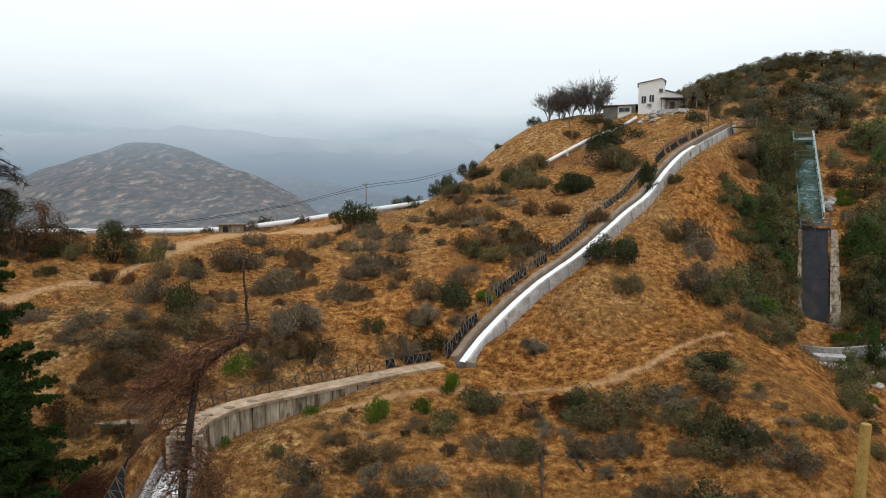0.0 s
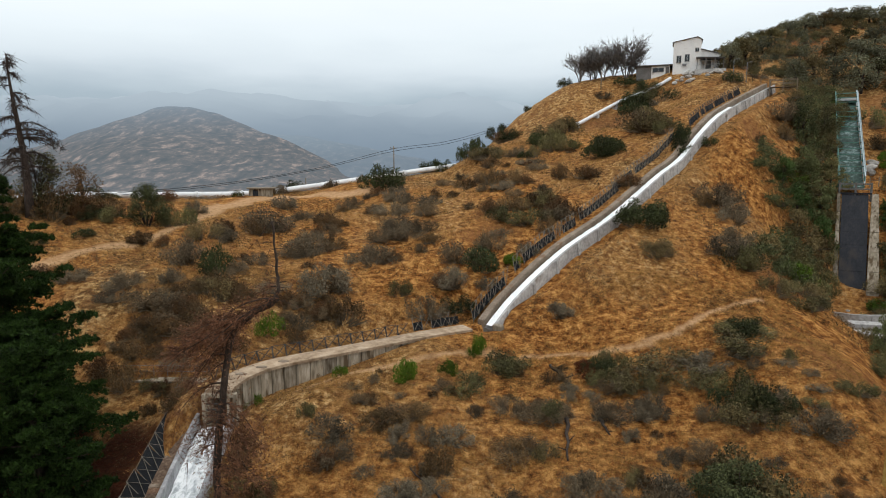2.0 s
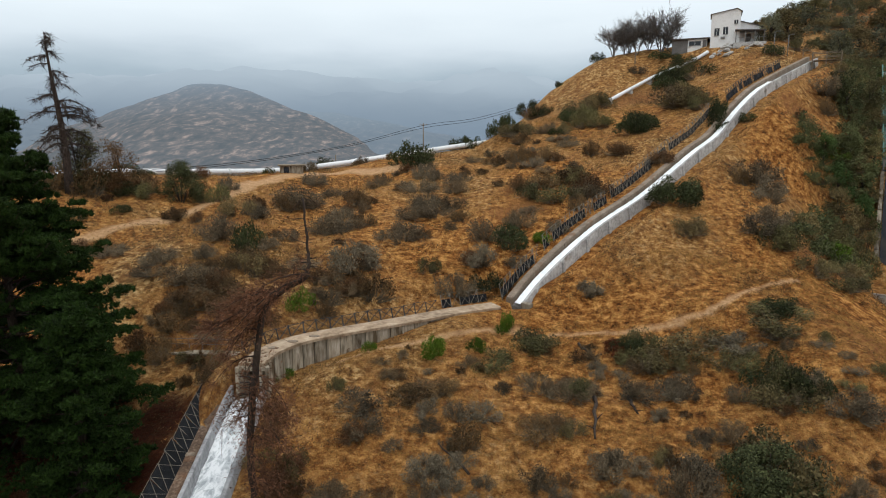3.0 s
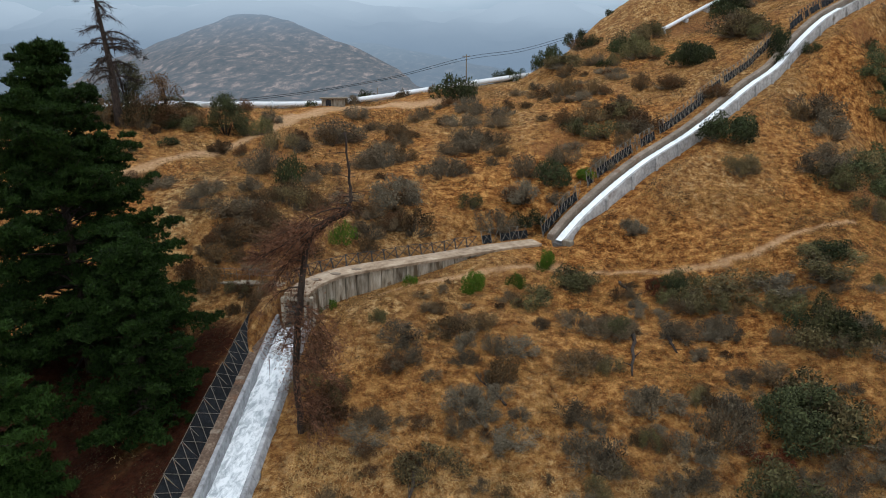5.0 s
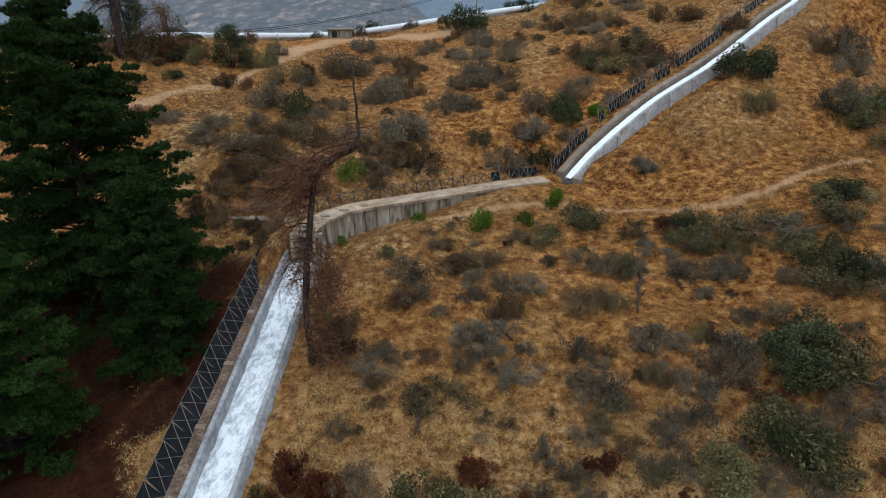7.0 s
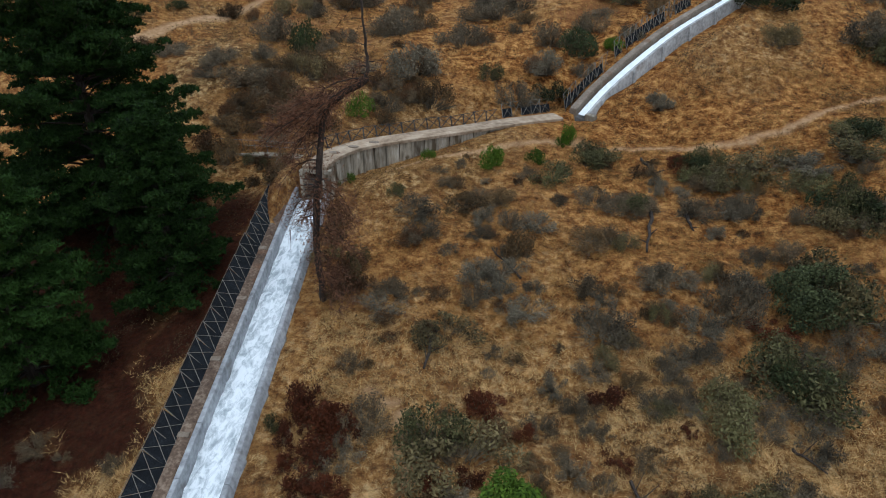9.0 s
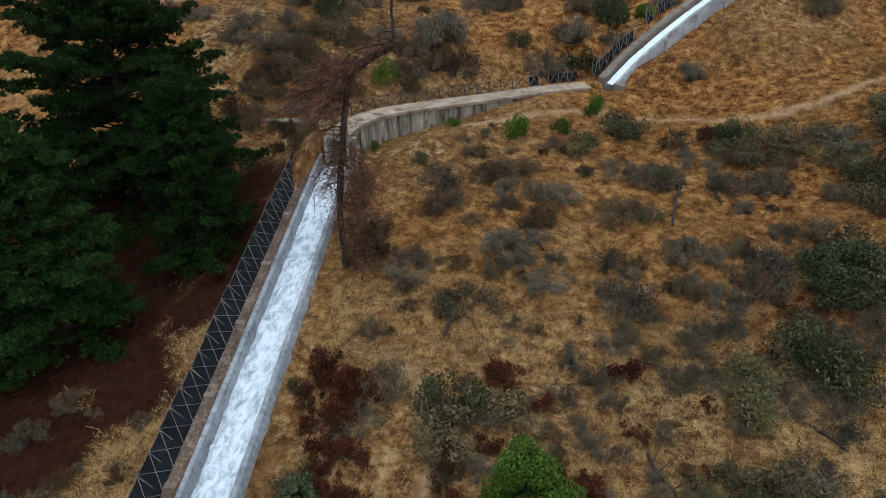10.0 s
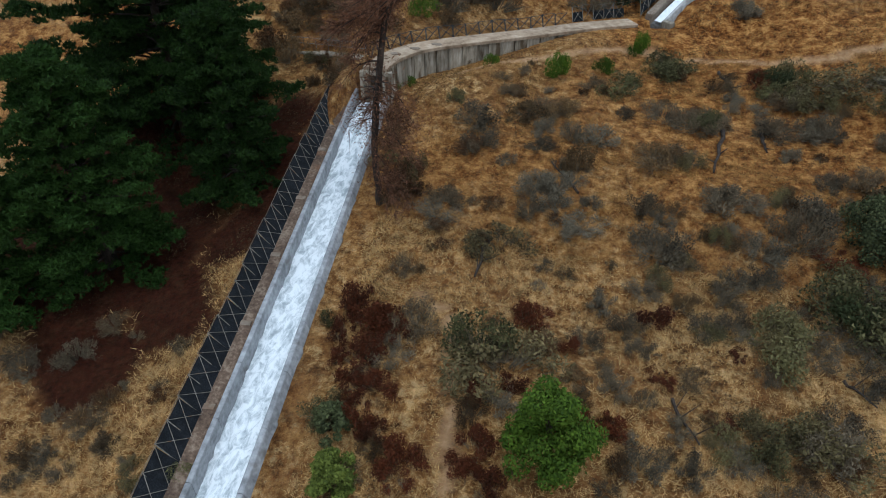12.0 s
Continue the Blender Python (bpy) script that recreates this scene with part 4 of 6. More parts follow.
GREY_SHRUBS_A = [(-21.4, 11.2, 1.28, 0.37), (-20, 12.7, 1.34, 1.1), (-23.8, 13.4, 0.98, 0.62), (-27.4, 15.3, 1.8, 1.44), (-25, 16.5, 2.11, 1.4), (5.5, 17.7, 1.62, 1.11), (-19.2, 18, 0.92, 0.86), (-24.3, 18.7, 1.83, 0.91), (4.8, 19.4, 1.47, 0.94), (10.8, 20.3, 2.94, 2.08), (3.3, 20.6, 1.02, 0.75), (8.7, 23.3, 1.05, 0.89), (13.3, 24.6, 2.08, 1.08), (2.1, 24.9, 2.04, 1.28), (10.9, 25.1, 1.7, 1.3), (5.9, 25.7, 1.68, 0.91), (7.2, 26, 1.45, 1.3), (0.8, 26.1, 1.76, 0.95), (7.5, 29, 2.07, 0.64), (-9.5, 29.8, 2.83, 0.92), (3.4, 30.2, 1.82, 1.15), (-1.9, 30.5, 2.25, 0.89), (10.5, 32.2, 2.58, 2.73)]
GREY_SHRUBS_B = [(-4, 32.9, 2.66, 1.36), (6.8, 34.5, 1.86, 1.33), (22.2, 38.4, 3.17, 1.57), (-1.1, 39, 2.86, 1.07), (-9.3, 39.3, 3.27, 1.39), (12.8, 42.4, 2.32, 2.39), (10, 42.8, 2.74, 1.23), (6, 43, 2.56, 1.39), (3, 43.3, 3.24, 1.34), (18.2, 47, 4.65, 1.16), (-30.7, 51.3, 3.05, 1.2), (-27.6, 51.5, 5.5, 1.65), (-25.4, 52.2, 3.05, 1.49), (-30.6, 53.3, 3.37, 1.6), (-36.3, 54.6, 2.96, 1.52), (-36.9, 55.2, 3.27, 1.13), (8.3, 57.4, 2.09, 1.53), (8.5, 57.7, 2.36, 1.46), (-4.3, 59, 3.25, 2.66), (-14.3, 59.2, 4.71, 2.89), (-29.3, 62.3, 4.46, 2.99), (-10.6, 66.4, 5.6, 2.58), (27.1, 67.2, 4.22, 2.7), (-1.8, 67.7, 3.6, 2.82)]
GREY_SHRUBS_C = [(-18.2, 69.1, 5.65, 2.82), (29.3, 69.9, 4.53, 2.53), (2.4, 70.7, 3.45, 2.45), (-10.3, 73.1, 3.92, 1.94), (-7.7, 73.7, 4.56, 2.15), (31.4, 75.6, 5.38, 3.08), (-5.8, 75.7, 3.4, 1.83), (-25.3, 76.2, 6.42, 3.32), (-9.5, 78.1, 3.51, 2.04), (-35.5, 78.9, 2.84, 2), (30.3, 78.9, 5.77, 3.29), (-5.6, 80.8, 2.83, 1.98), (-11.1, 84.3, 4.45, 2.16), (-17.4, 91.6, 2.8, 1.7), (48.5, 101.7, 5.39, 3.64), (28, 103.6, 8.16, 3.62), (26.2, 128.3, 3.42, 1.44)]
BROWN_SHRUBS_A = [(-23.7, 11.5, 1.83, 0.84), (-22.3, 13.5, 1.61, 0.4), (-21.7, 14.8, 1.38, 0.8), (-18.6, 15.1, 1.34, 0.63), (2.4, 17, 1.22, 1.35), (-4.1, 17.5, 1.39, 1.44), (0, 20.8, 1.66, 0.62), (-1.7, 22.5, 2.47, 1.2), (4.1, 33.2, 1.31, 0.71), (-1.8, 36, 2.9, 1.94), (-9, 36.2, 2.2, 1.02), (2.7, 37.9, 2.9, 1.3), (-6.1, 41.2, 3.2, 1.31), (-3.7, 41.6, 2.81, 1.33), (-8.9, 44.7, 1.57, 0.39), (-12.5, 48.2, 1.42, 0.72), (-19.5, 48.4, 3.32, 1.62), (-22.9, 49.3, 5.27, 1.66), (-11.8, 55.6, 5.18, 2.95), (-3, 62.7, 2.83, 1.4), (-43.4, 72.9, 3.92, 2.78), (28.4, 76.9, 2.08, 2.29), (11.1, 77.5, 5.17, 2.08), (5.5, 80.2, 4.75, 2.23)]
BROWN_SHRUBS_B = [(8.8, 80.4, 6.03, 2.43), (6.6, 89.7, 3.53, 2.32), (3, 92.1, 3.3, 2.72), (41.5, 92.8, 1.83, 2.01), (46.8, 97.1, 2.94, 2.56), (6.8, 123, 5.45, 2.98)]
OLIVE_SHRUBS_A = [(-17.6, 11.5, 1.46, 0.78), (-15.5, 12.1, 1.22, 0.72), (-10.5, 16.2, 2.28, 1.27), (8.2, 20.2, 2.22, 1.24), (-12.6, 21.2, 1.17, 1.23), (-4.6, 21.7, 3.26, 2.25), (9.3, 25.7, 2.49, 2.1), (4.3, 29.3, 1.82, 0.93), (6.5, 31.3, 1.17, 1.27), (15.5, 33.6, 5.77, 3.26), (4.8, 37.8, 1.81, 1.12), (-11.6, 41.1, 1.4, 1.02), (26.3, 41.7, 2.3, 1.19), (18.7, 42, 3.44, 2.55), (-23.3, 43.3, 1.96, 1.03), (23.6, 45.3, 1, 0.97), (-0.2, 46.2, 3.46, 1.94), (15, 47.9, 5.58, 1.65), (11.7, 49, 3.12, 1.77), (3.5, 49.7, 3.82, 1.37), (22.5, 50.6, 4.11, 1.29), (-23.3, 54.4, 4.17, 2.05), (-7.1, 60.7, 2.34, 1.76), (19.2, 65.3, 2.94, 1.76)]
OLIVE_SHRUBS_B = [(28.2, 65.4, 3.54, 2.66), (28.4, 65.5, 4.82, 2.81), (19.6, 65.8, 3.42, 1.71), (-35.6, 71.8, 1.95, 2.14), (7.2, 75.4, 5.73, 2.46), (4, 77, 4.6, 2.11), (8.8, 80.3, 4.29, 2.33), (10.5, 105.2, 2.82, 2.44), (2.8, 111.4, 5.53, 2.36), (13.8, 113, 5.99, 3.13), (17.6, 118, 5.22, 2.82)]
RUST_WEEDS_A = [(-6.6, 14.3, 1.42, 0.85), (-3.6, 15.3, 1.41, 0.85), (-8.3, 15.8, 1, 0.6), (-9.4, 17.7, 1.46, 0.88), (1.7, 18.8, 1.04, 0.62), (-10.9, 19.3, 1.1, 0.66), (6.6, 20.3, 1.09, 0.65), (-9.3, 21.2, 1.8, 1.08), (4.1, 22.3, 1.16, 0.41), (-11.6, 22.5, 0.95, 0.57), (-0.3, 22.9, 1.1, 0.66), (7.5, 24.1, 0.75, 0.45), (-2.5, 24.2, 1.61, 0.51), (3.7, 25.6, 1.7, 0.99), (12.6, 31.4, 1.79, 0.8), (9.6, 48.1, 1.58, 0.95), (9.3, 48.7, 1.61, 0.97)]
GREEN_SHRUBS_A = [(-16.3, 43.4, 1.66, 0.86), (-10.2, 46.6, 1.18, 0.92), (-5.2, 47.3, 2.44, 1.71), (-1.8, 48.2, 1.46, 1.36), (-17.1, 51.3, 2.48, 1.98), (4.7, 66.5, 2.57, 1.28)]


grey = [shrub_kind("dry_shrub", LEAF_GREY, 10 + i, 2100, 0.034, 700, "dry grey twiggy shrub on the grassy slope", 15, 0.2, shell=0.2) for i in range(4)]
brown = [shrub_kind("brown_shrub", LEAF_BROWN, 20 + i, 2100, 0.034, 560, "brown withered shrub on the dry slope", 14, 0.25, shell=0.2) for i in range(3)]
rust = [shrub_kind("rust_weed", LEAF_RUST, 30 + i, 1900, 0.045, 260, "rust red dried weed clump in straw grass", 12, 0.2, shell=0.3) for i in range(3)]
olive = [shrub_kind("olive_shrub", LEAF_OLIVE, 40 + i, 2300, 0.036, 420, "olive green leafy shrub on the dry slope", 18, 0.4) for i in range(4)]
dark = [shrub_kind("dark_shrub", LEAF_DARK, 50 + i, 2600, 0.039, 140, "dense dark green shrub on the hillside", 18, 0.4) for i in range(3)]
fresh = [shrub_kind("green_shrub", LEAF_GREEN, 60 + i, 2400, 0.043, 80, "fresh green leafy bush in dry grass", 16, 0.4) for i in range(3)]


PATH_LINES = [(half, spline([(*q, 0) for q in line], 4.0)) for half, line in PATHS]
CANAL_R, SLAB_R, CHUTE_R = CANAL_L[::8], SLAB_L[::3], CHUTE_L[::8]


def clear_of_works(x, y, reach=1.0):
    for line, half in ((CANAL_R, 3.6), (SLAB_R, 2.2), (CHUTE_R, 2.4)):
        if beside(line, x, y)[2][0] < half + reach * 0.5:
            return False
    return all(beside(line, x, y)[2][0] > half + reach * 0.35 for half, line in PATH_LINES)


def scattered(count, x0, x1, y0, y1, wide, seed, ok=None):
    rng, out, tries = random.Random(seed), [], 0
    while len(out) < count and tries < count * 40:
        tries += 1
        x, y, w = rng.uniform(x0, x1), rng.uniform(y0, y1), rng.uniform(*wide)
        if (ok is None or ok(x, y)) and clear_of_works(x, y, w) and all(math.hypot(x - a, y - b) > 0.27 * (w + c) for a, b, c, _ in out):
            out.append((x, y, w, w * rng.uniform(0.42, 0.75)))
    return out


def left_of_chute(x, y):
    return x < -2.0 + 0.883 * (y - 57.7)


for kinds, names, group in ((grey, (GREY_SHRUBS_A, GREY_SHRUBS_B, GREY_SHRUBS_C), "dry shrubs on the slope"), (brown, (BROWN_SHRUBS_A, BROWN_SHRUBS_B), "brown shrubs on the slope"),
                            (rust, (RUST_WEEDS_A,), "rust weeds beside the canal"), (olive, (OLIVE_SHRUBS_A, OLIVE_SHRUBS_B), "olive shrubs on the slope"),
                            (dark, (DARK_SHRUBS_A, DARK_SHRUBS_B), "dark shrubs on the slope"), (fresh, (GREEN_SHRUBS_A,), "green bushes by the channel")):
    for i, places in enumerate(names):
        planted(kinds, places, group, 100 + i)
planted(grey, scattered(130, -10, 24, 11, 48, (0.8, 2.4), 1), "dry shrubs on the slope", 201)
planted(brown, scattered(90, -10, 24, 12, 49, (0.5, 1.7), 2), "brown shrubs on the slope", 202)
planted(grey, scattered(48, -34, 14, 54, 108, (1.8, 3.8), 3, left_of_chute), "dry shrubs on the slope", 203)
planted(olive, scattered(12, 2, 27, 16, 46, (0.8, 1.8), 4), "olive shrubs on the slope", 204)
planted(brown, scattered(50, -34, 20, 54, 108, (1.4, 3.4), 5, left_of_chute), "brown shrubs on the slope", 205)
planted(olive, scattered(50, 34, 66, 74, 120, (2.6, 5.0), 6, lambda x, y: 0.5 * y < x < 0.556 * y), "dark shrubs along the gully", 206)
planted(olive, scattered(50, 30, 66, 40, 118, (2.2, 4.6), 7, lambda x, y: 0.475 * y < x < 0.55 * y and y > 60 or 0.64 * y < x < 0.72 * y), "olive shrubs along the gully", 207)
planted(fresh, scattered(20, 34, 66, 50, 118, (2.0, 3.6), 17, lambda x, y: 0.5 * y < x < 0.55 * y or 0.64 * y < x < 0.7 * y), "green bushes along the gully", 207)
planted(olive, scattered(30, 50, 115, 70, 125, (2.6, 5.0), 8, lambda x, y: x > 0.63 * y), "dark shrubs along the gully", 208)
planted(olive, scattered(50, 60, 115, 100, 158, (2.6, 5.6), 19, lambda x, y: x > 0.6 * y), "olive shrubs on the crest", 208)
planted(brown, scattered(50, 50, 115, 80, 158, (2.5, 5.0), 9, lambda x, y: x > 0.61 * y), "brown shrubs on the slope", 209)
planted(olive, scattered(60, 46, 92, 122, 160, (2.2, 4.6), 14, lambda x, y: 0.36 * y < x < 0.64 * y), "dark shrubs on the crest", 213)
planted(olive, scattered(30, 46, 92, 118, 160, (2.0, 5.0), 18, lambda x, y: 0.4 * y < x < 0.64 * y), "olive shrubs on the crest", 213)
planted(grey, scattered(20, -30, -17.5, 5, 21, (0.6, 1.8), 10), "dry shrubs on the slope", 210)
planted(dark, scattered(12, -60, -34, 56, 84, (2.0, 4.0), 11), "dark shrubs on the slope", 211)
planted(brown, scattered(16, -60, -34, 52, 84, (1.6, 3.4), 12), "brown shrubs on the slope", 212)
planted(olive, [(-34.6, 73.6, 3.4, 3.0), (-41.5, 70.0, 4.0, 2.2), (-30.5, 69.5, 3.6, 2.4)], "olive shrubs on the slope", 214)
planted(brown, [(-44.0, 70.0, 4.5, 3.0), (-47.0, 67.8, 5.0, 4.0), (-52.0, 66.5, 6.0, 4.6), (-35.8, 66.0, 3.0, 1.8)], "brown shrubs on the slope", 215)
planted(dark, [(-57.0, 65.0, 6.5, 5.2)], "dark shrubs on the slope", 216)
planted(brown, scattered(26, -27.5, -13.0, 45.5, 60, (1.4, 3.2), 31), "brown shrubs on the slope", 217)
planted(grey, scattered(14, -28.0, -13.0, 45.5, 60, (1.4, 2.8), 32), "dry shrubs on the slope", 218)
planted(fresh, [(0.9, 52.7, 1.5, 1.9), (0.4, 52.1, 1.1, 1.0)], "green bushes by the channel", 219)
planted(olive, [(10.6, 46.6, 3.0, 1.7), (11.9, 46.0, 3.4, 1.7), (13.8, 45.7, 2.9, 1.6), (16.4, 44.9, 2.8, 1.5), (17.9, 44.5, 3.2, 1.6), (17.9, 41.0, 3.3, 1.8), (19.1, 39.9, 2.9, 1.5), (20.2, 39.6, 2.8, 1.5), (21.3, 48.5, 4.6, 1.7),
                (12.6, 29.1, 3.1, 2.0), (3.2, 49.9, 3.7, 1.7), (6.0, 43.1, 2.4, 1.4), (35.4, 121.2, 6.5, 3.4), (34.1, 126.5, 4.5, 3.0), (28.2, 102.4, 6.4, 3.4), (14.0, 109.9, 5.9, 3.2)], "olive shrubs on the slope", 220)
planted(dark, [(10.3, 48.4, 2.7, 1.5), (17.8, 42.1, 2.7, 1.7), (19.9, 40.6, 2.9, 1.6), (19.9, 97.5, 5.3, 3.0), (30.0, 90.9, 3.3, 2.2), (31.5, 123.0, 5.5, 3.4)], "dark shrubs on the slope", 221)
planted(grey, [(12.2, 42.5, 2.8, 1.5), (11.0, 33.5, 3.5, 2.2), (5.5, 42.9, 2.8, 1.5), (6.7, 34.1, 2.7, 1.8), (3.3, 30.1, 3.1, 1.7), (2.2, 32.7, 2.6, 1.6)], "dry shrubs on the slope", 222)
planted(brown, [(20.7, 82.7, 4.5, 1.8), (16.3, 89.5, 4.9, 2.0), (-25.5, 43.2, 2.6, 1.8), (-22.6, 43.0, 2.2, 1.6), (-27.5, 43.6, 2.8, 2.0), (-20.6, 42.2, 1.8, 1.6)], "brown shrubs on the slope", 223)
planted(brown, [(-12.4, 30.2, 1.8, 1.5), (-12.2, 31.2, 2.0, 2.2), (-12.0, 32.6, 1.8, 1.8), (-11.0, 31.4, 1.6, 1.0)], "brown shrubs on the slope", 224)
planted(olive, [(-11.9, 31.8, 1.5, 2.2), (-12.1, 33.8, 1.4, 1.4)], "olive shrubs on the slope", 225)
planted(brown, [(-22.6, 40.7, 1.5, 1.1), (-20.3, 39.6, 1.6, 1.3), (-19.1, 40.2, 1.6, 1.2), (-14.5, 35.7, 2.2, 1.9), (-14.7, 37.5, 2.0, 2.2)], "brown shrubs on the slope", 226)
planted(olive, [(-14.3, 33.9, 1.8, 1.3)], "olive shrubs on the slope", 227)
planted(olive, [(-5.3, 28.5, 3.6, 1.8), (13.3, 27.6, 4.8, 2.4), (8.8, 19.9, 2.8, 1.6), (11.2, 19.8, 4.2, 2.1), (-3.3, 20.7, 4.6, 2.2), (9.7, 24.8, 3.8, 2.2), (6.9, 19.3, 1.8, 1.1)], "olive shrubs on the slope", 228)
planted(rust, [(-11.6, 22.4, 1.8, 1.4), (-10.1, 21.6, 1.9, 1.5), (-9.0, 20.6, 1.7, 1.4), (-9.9, 19.2, 2.0, 1.6), (-8.8, 17.8, 1.6, 1.3), (-8.8, 16.5, 1.5, 1.2), (-8.1, 15.7, 1.2, 0.9), (-6.6, 14.8, 1.8, 1.4), (-3.9, 18.7, 1.2, 1.0), (-3.3, 16.2, 1.5, 1.2), (-2.7, 14.9, 1.5, 1.2), (1.7, 18.9, 1.5, 1.2), (-2.7, 24.0, 1.6, 1.3), (-9.6, 22.2, 1.3, 1.1), (-11.3, 20.7, 1.3, 1.1), (-2.6, 19.7, 1.2, 1.0)], "rust weeds beside the canal", 229)
planted(olive, [(3.1, 109.8, 6.0, 2.4), (14.3, 108.5, 5.0, 2.8), (16.8, 116.1, 5.3, 2.6), (28.5, 103.5, 8.8, 3.9), (30.0, 97.8, 4.2, 3.0), (17.0, 107.0, 3.9, 2.0)], "olive shrubs on the slope", 230)
planted(dark, [(12.1, 111.2, 4.1, 2.8), (7.8, 122.7, 4.5, 2.7), (20.6, 99.0, 5.5, 3.3), (30.5, 121.1, 5.7, 3.2), (30.8, 93.5, 2.7, 2.1), (9.1, 105.5, 2.9, 1.5)], "dark shrubs on the slope", 231)
for group_kinds in (grey, brown, rust, olive, dark, fresh):
    for ob in group_kinds:
        away(ob)


# ---- trees ----
def pine(seed, height, reach, base_clear, label):
    """An uneven pine: limbs of very different length that carry flat pads of upright needle tufts, with gaps between."""
    rng = np.random.default_rng(seed)
    t = empty("pine_tree", (0, 0, 0), label, "pine tree")
    lean = rng.normal(size=2) * 0.3
    axis = [(lean[0] * s * s, lean[1] * s * s, height * s) for s in np.linspace(0, 1, 9)]
    part("trunk", tube([(0, 0, -0.5), *axis[1:]], [0.42 * (1 - 0.93 * s) for s in np.linspace(0, 1, 9)], 9), BARK, t)
    tufts = []

    def pad(c, r, flat):
        n = max(8, int(40 * r * r + 8))
        d = rng.normal(size=(n, 3))
        d /= np.linalg.norm(d, axis=1, keepdims=True)
        d[:, 2] = np.abs(d[:, 2]) * 1.2 - 0.3
        tufts.append(c + d * r * rng.uniform(0.35, 1.0, (n, 1)) * np.array([1, 1, flat]))

    z = base_clear
    while z < height * 0.97:
        s = (z - base_clear) / (height - base_clear)
        length = reach * (0.7 + 0.3 * min(1, s * 4)) * (1 - s) ** 0.98 + 0.5
        turn = rng.uniform(0, 6.28)
        for k in range(rng.integers(6, 9)):
            a = turn + k * 6.28 / 7 + rng.normal() * 0.35
            ln = length * rng.choice([rng.uniform(0.4, 0.75), rng.uniform(0.7, 1.12), rng.uniform(0.7, 1.0)])
            rise = 0.1 + 0.5 * s + rng.normal() * 0.12
            pts = []
            for q in np.linspace(0, 1, 6):
                pts.append((math.cos(a + 0.15 * q) * ln * q, math.sin(a + 0.15 * q) * ln * q, z + ln * (rise * q - 0.42 * q * q * (1 - s) + 0.2 * q ** 4)))
            part("branch", tube(pts, [0.1 * (1 - 0.75 * q) * (0.35 + 0.65 * (1 - s)) for q in np.linspace(0, 1, 6)], 4), BARK, t)
            pa = np.array(pts)
            across = np.array([-math.sin(a), math.cos(a), 0.0])
            for q in np.arange(1.0, 0.34, -0.75 / max(ln, 1.2)):
                i = min(4, int(q * 5))
                p = pa[i] + (pa[i + 1] - pa[i]) * (q * 5 - i)
                r = rng.uniform(0.45, 0.95) * (0.75 + 0.05 * ln)
                pad(p + np.array([0, 0, 0.12]), r, 0.5)
                for side in (-1, 1):
                    w = (0.3 + 0.3 * ln * (1.1 - q) ** 0.7) * rng.uniform(0.3, 1.1)
                    if rng.uniform() < 0.75:
                        pad(p + across * side * w + np.array([math.cos(a), math.sin(a), 0]) * 0.3 * w + np.array([0, 0, rng.uniform(-0.15, 0.2)]), r * rng.uniform(0.6, 1.0), 0.5)
        z += rng.uniform(0.65, 1.15) * (1 - 0.5 * s)
    pad(np.array(axis[-1]), 0.5, 1.4)
    c = np.concatenate(tufts)
    n = 10
    e = rng.normal(size=(len(c), n, 3)) * np.array([0.9, 0.9, 0.7]) + np.array([0, 0, 0.75])
    e /= np.linalg.norm(e, axis=2, keepdims=True)
    tips = (c[:, None] + e * rng.uniform(0.16, 0.34, (len(c), n, 1))).reshape(-1, 3)
    roots = (c[:, None] - e * 0.03 + rng.normal(size=(len(c), n, 3)) * 0.03).reshape(-1, 3)
    part("needles", blades_mesh("needles", tips, roots, rng.uniform(0.05, 0.1, len(tips)), NEEDLES, rng), NEEDLES, t, "dark green needle clumps")
    return t


for seed, x, y, height, reach, clear, turn, label in (
        (71, -29.8, 34.4, 21.0, 9.4, 1.4, 0, "tall dark green pine above red needle litter"),
        (72, -27.4, 22.6, 12.6, 5.7, 0.9, 40, "dark green pine with drooping limbs beside fence"),
        (74, -22.8, 30.0, 11.4, 3.8, 0.6, 20, "shorter dark green pine close to the fence"),
        (73, -31.2, 17.6, 10.8, 5.4, 0.6, 90, "dark green pine on the slope below the canal")):
    tree = pine(seed, height, reach, clear, label)
    tree.matrix_basis = pose(x, y, at_ground(x, y), 0, 0, turn)
    tagged(tree, group="pines beside the canal")


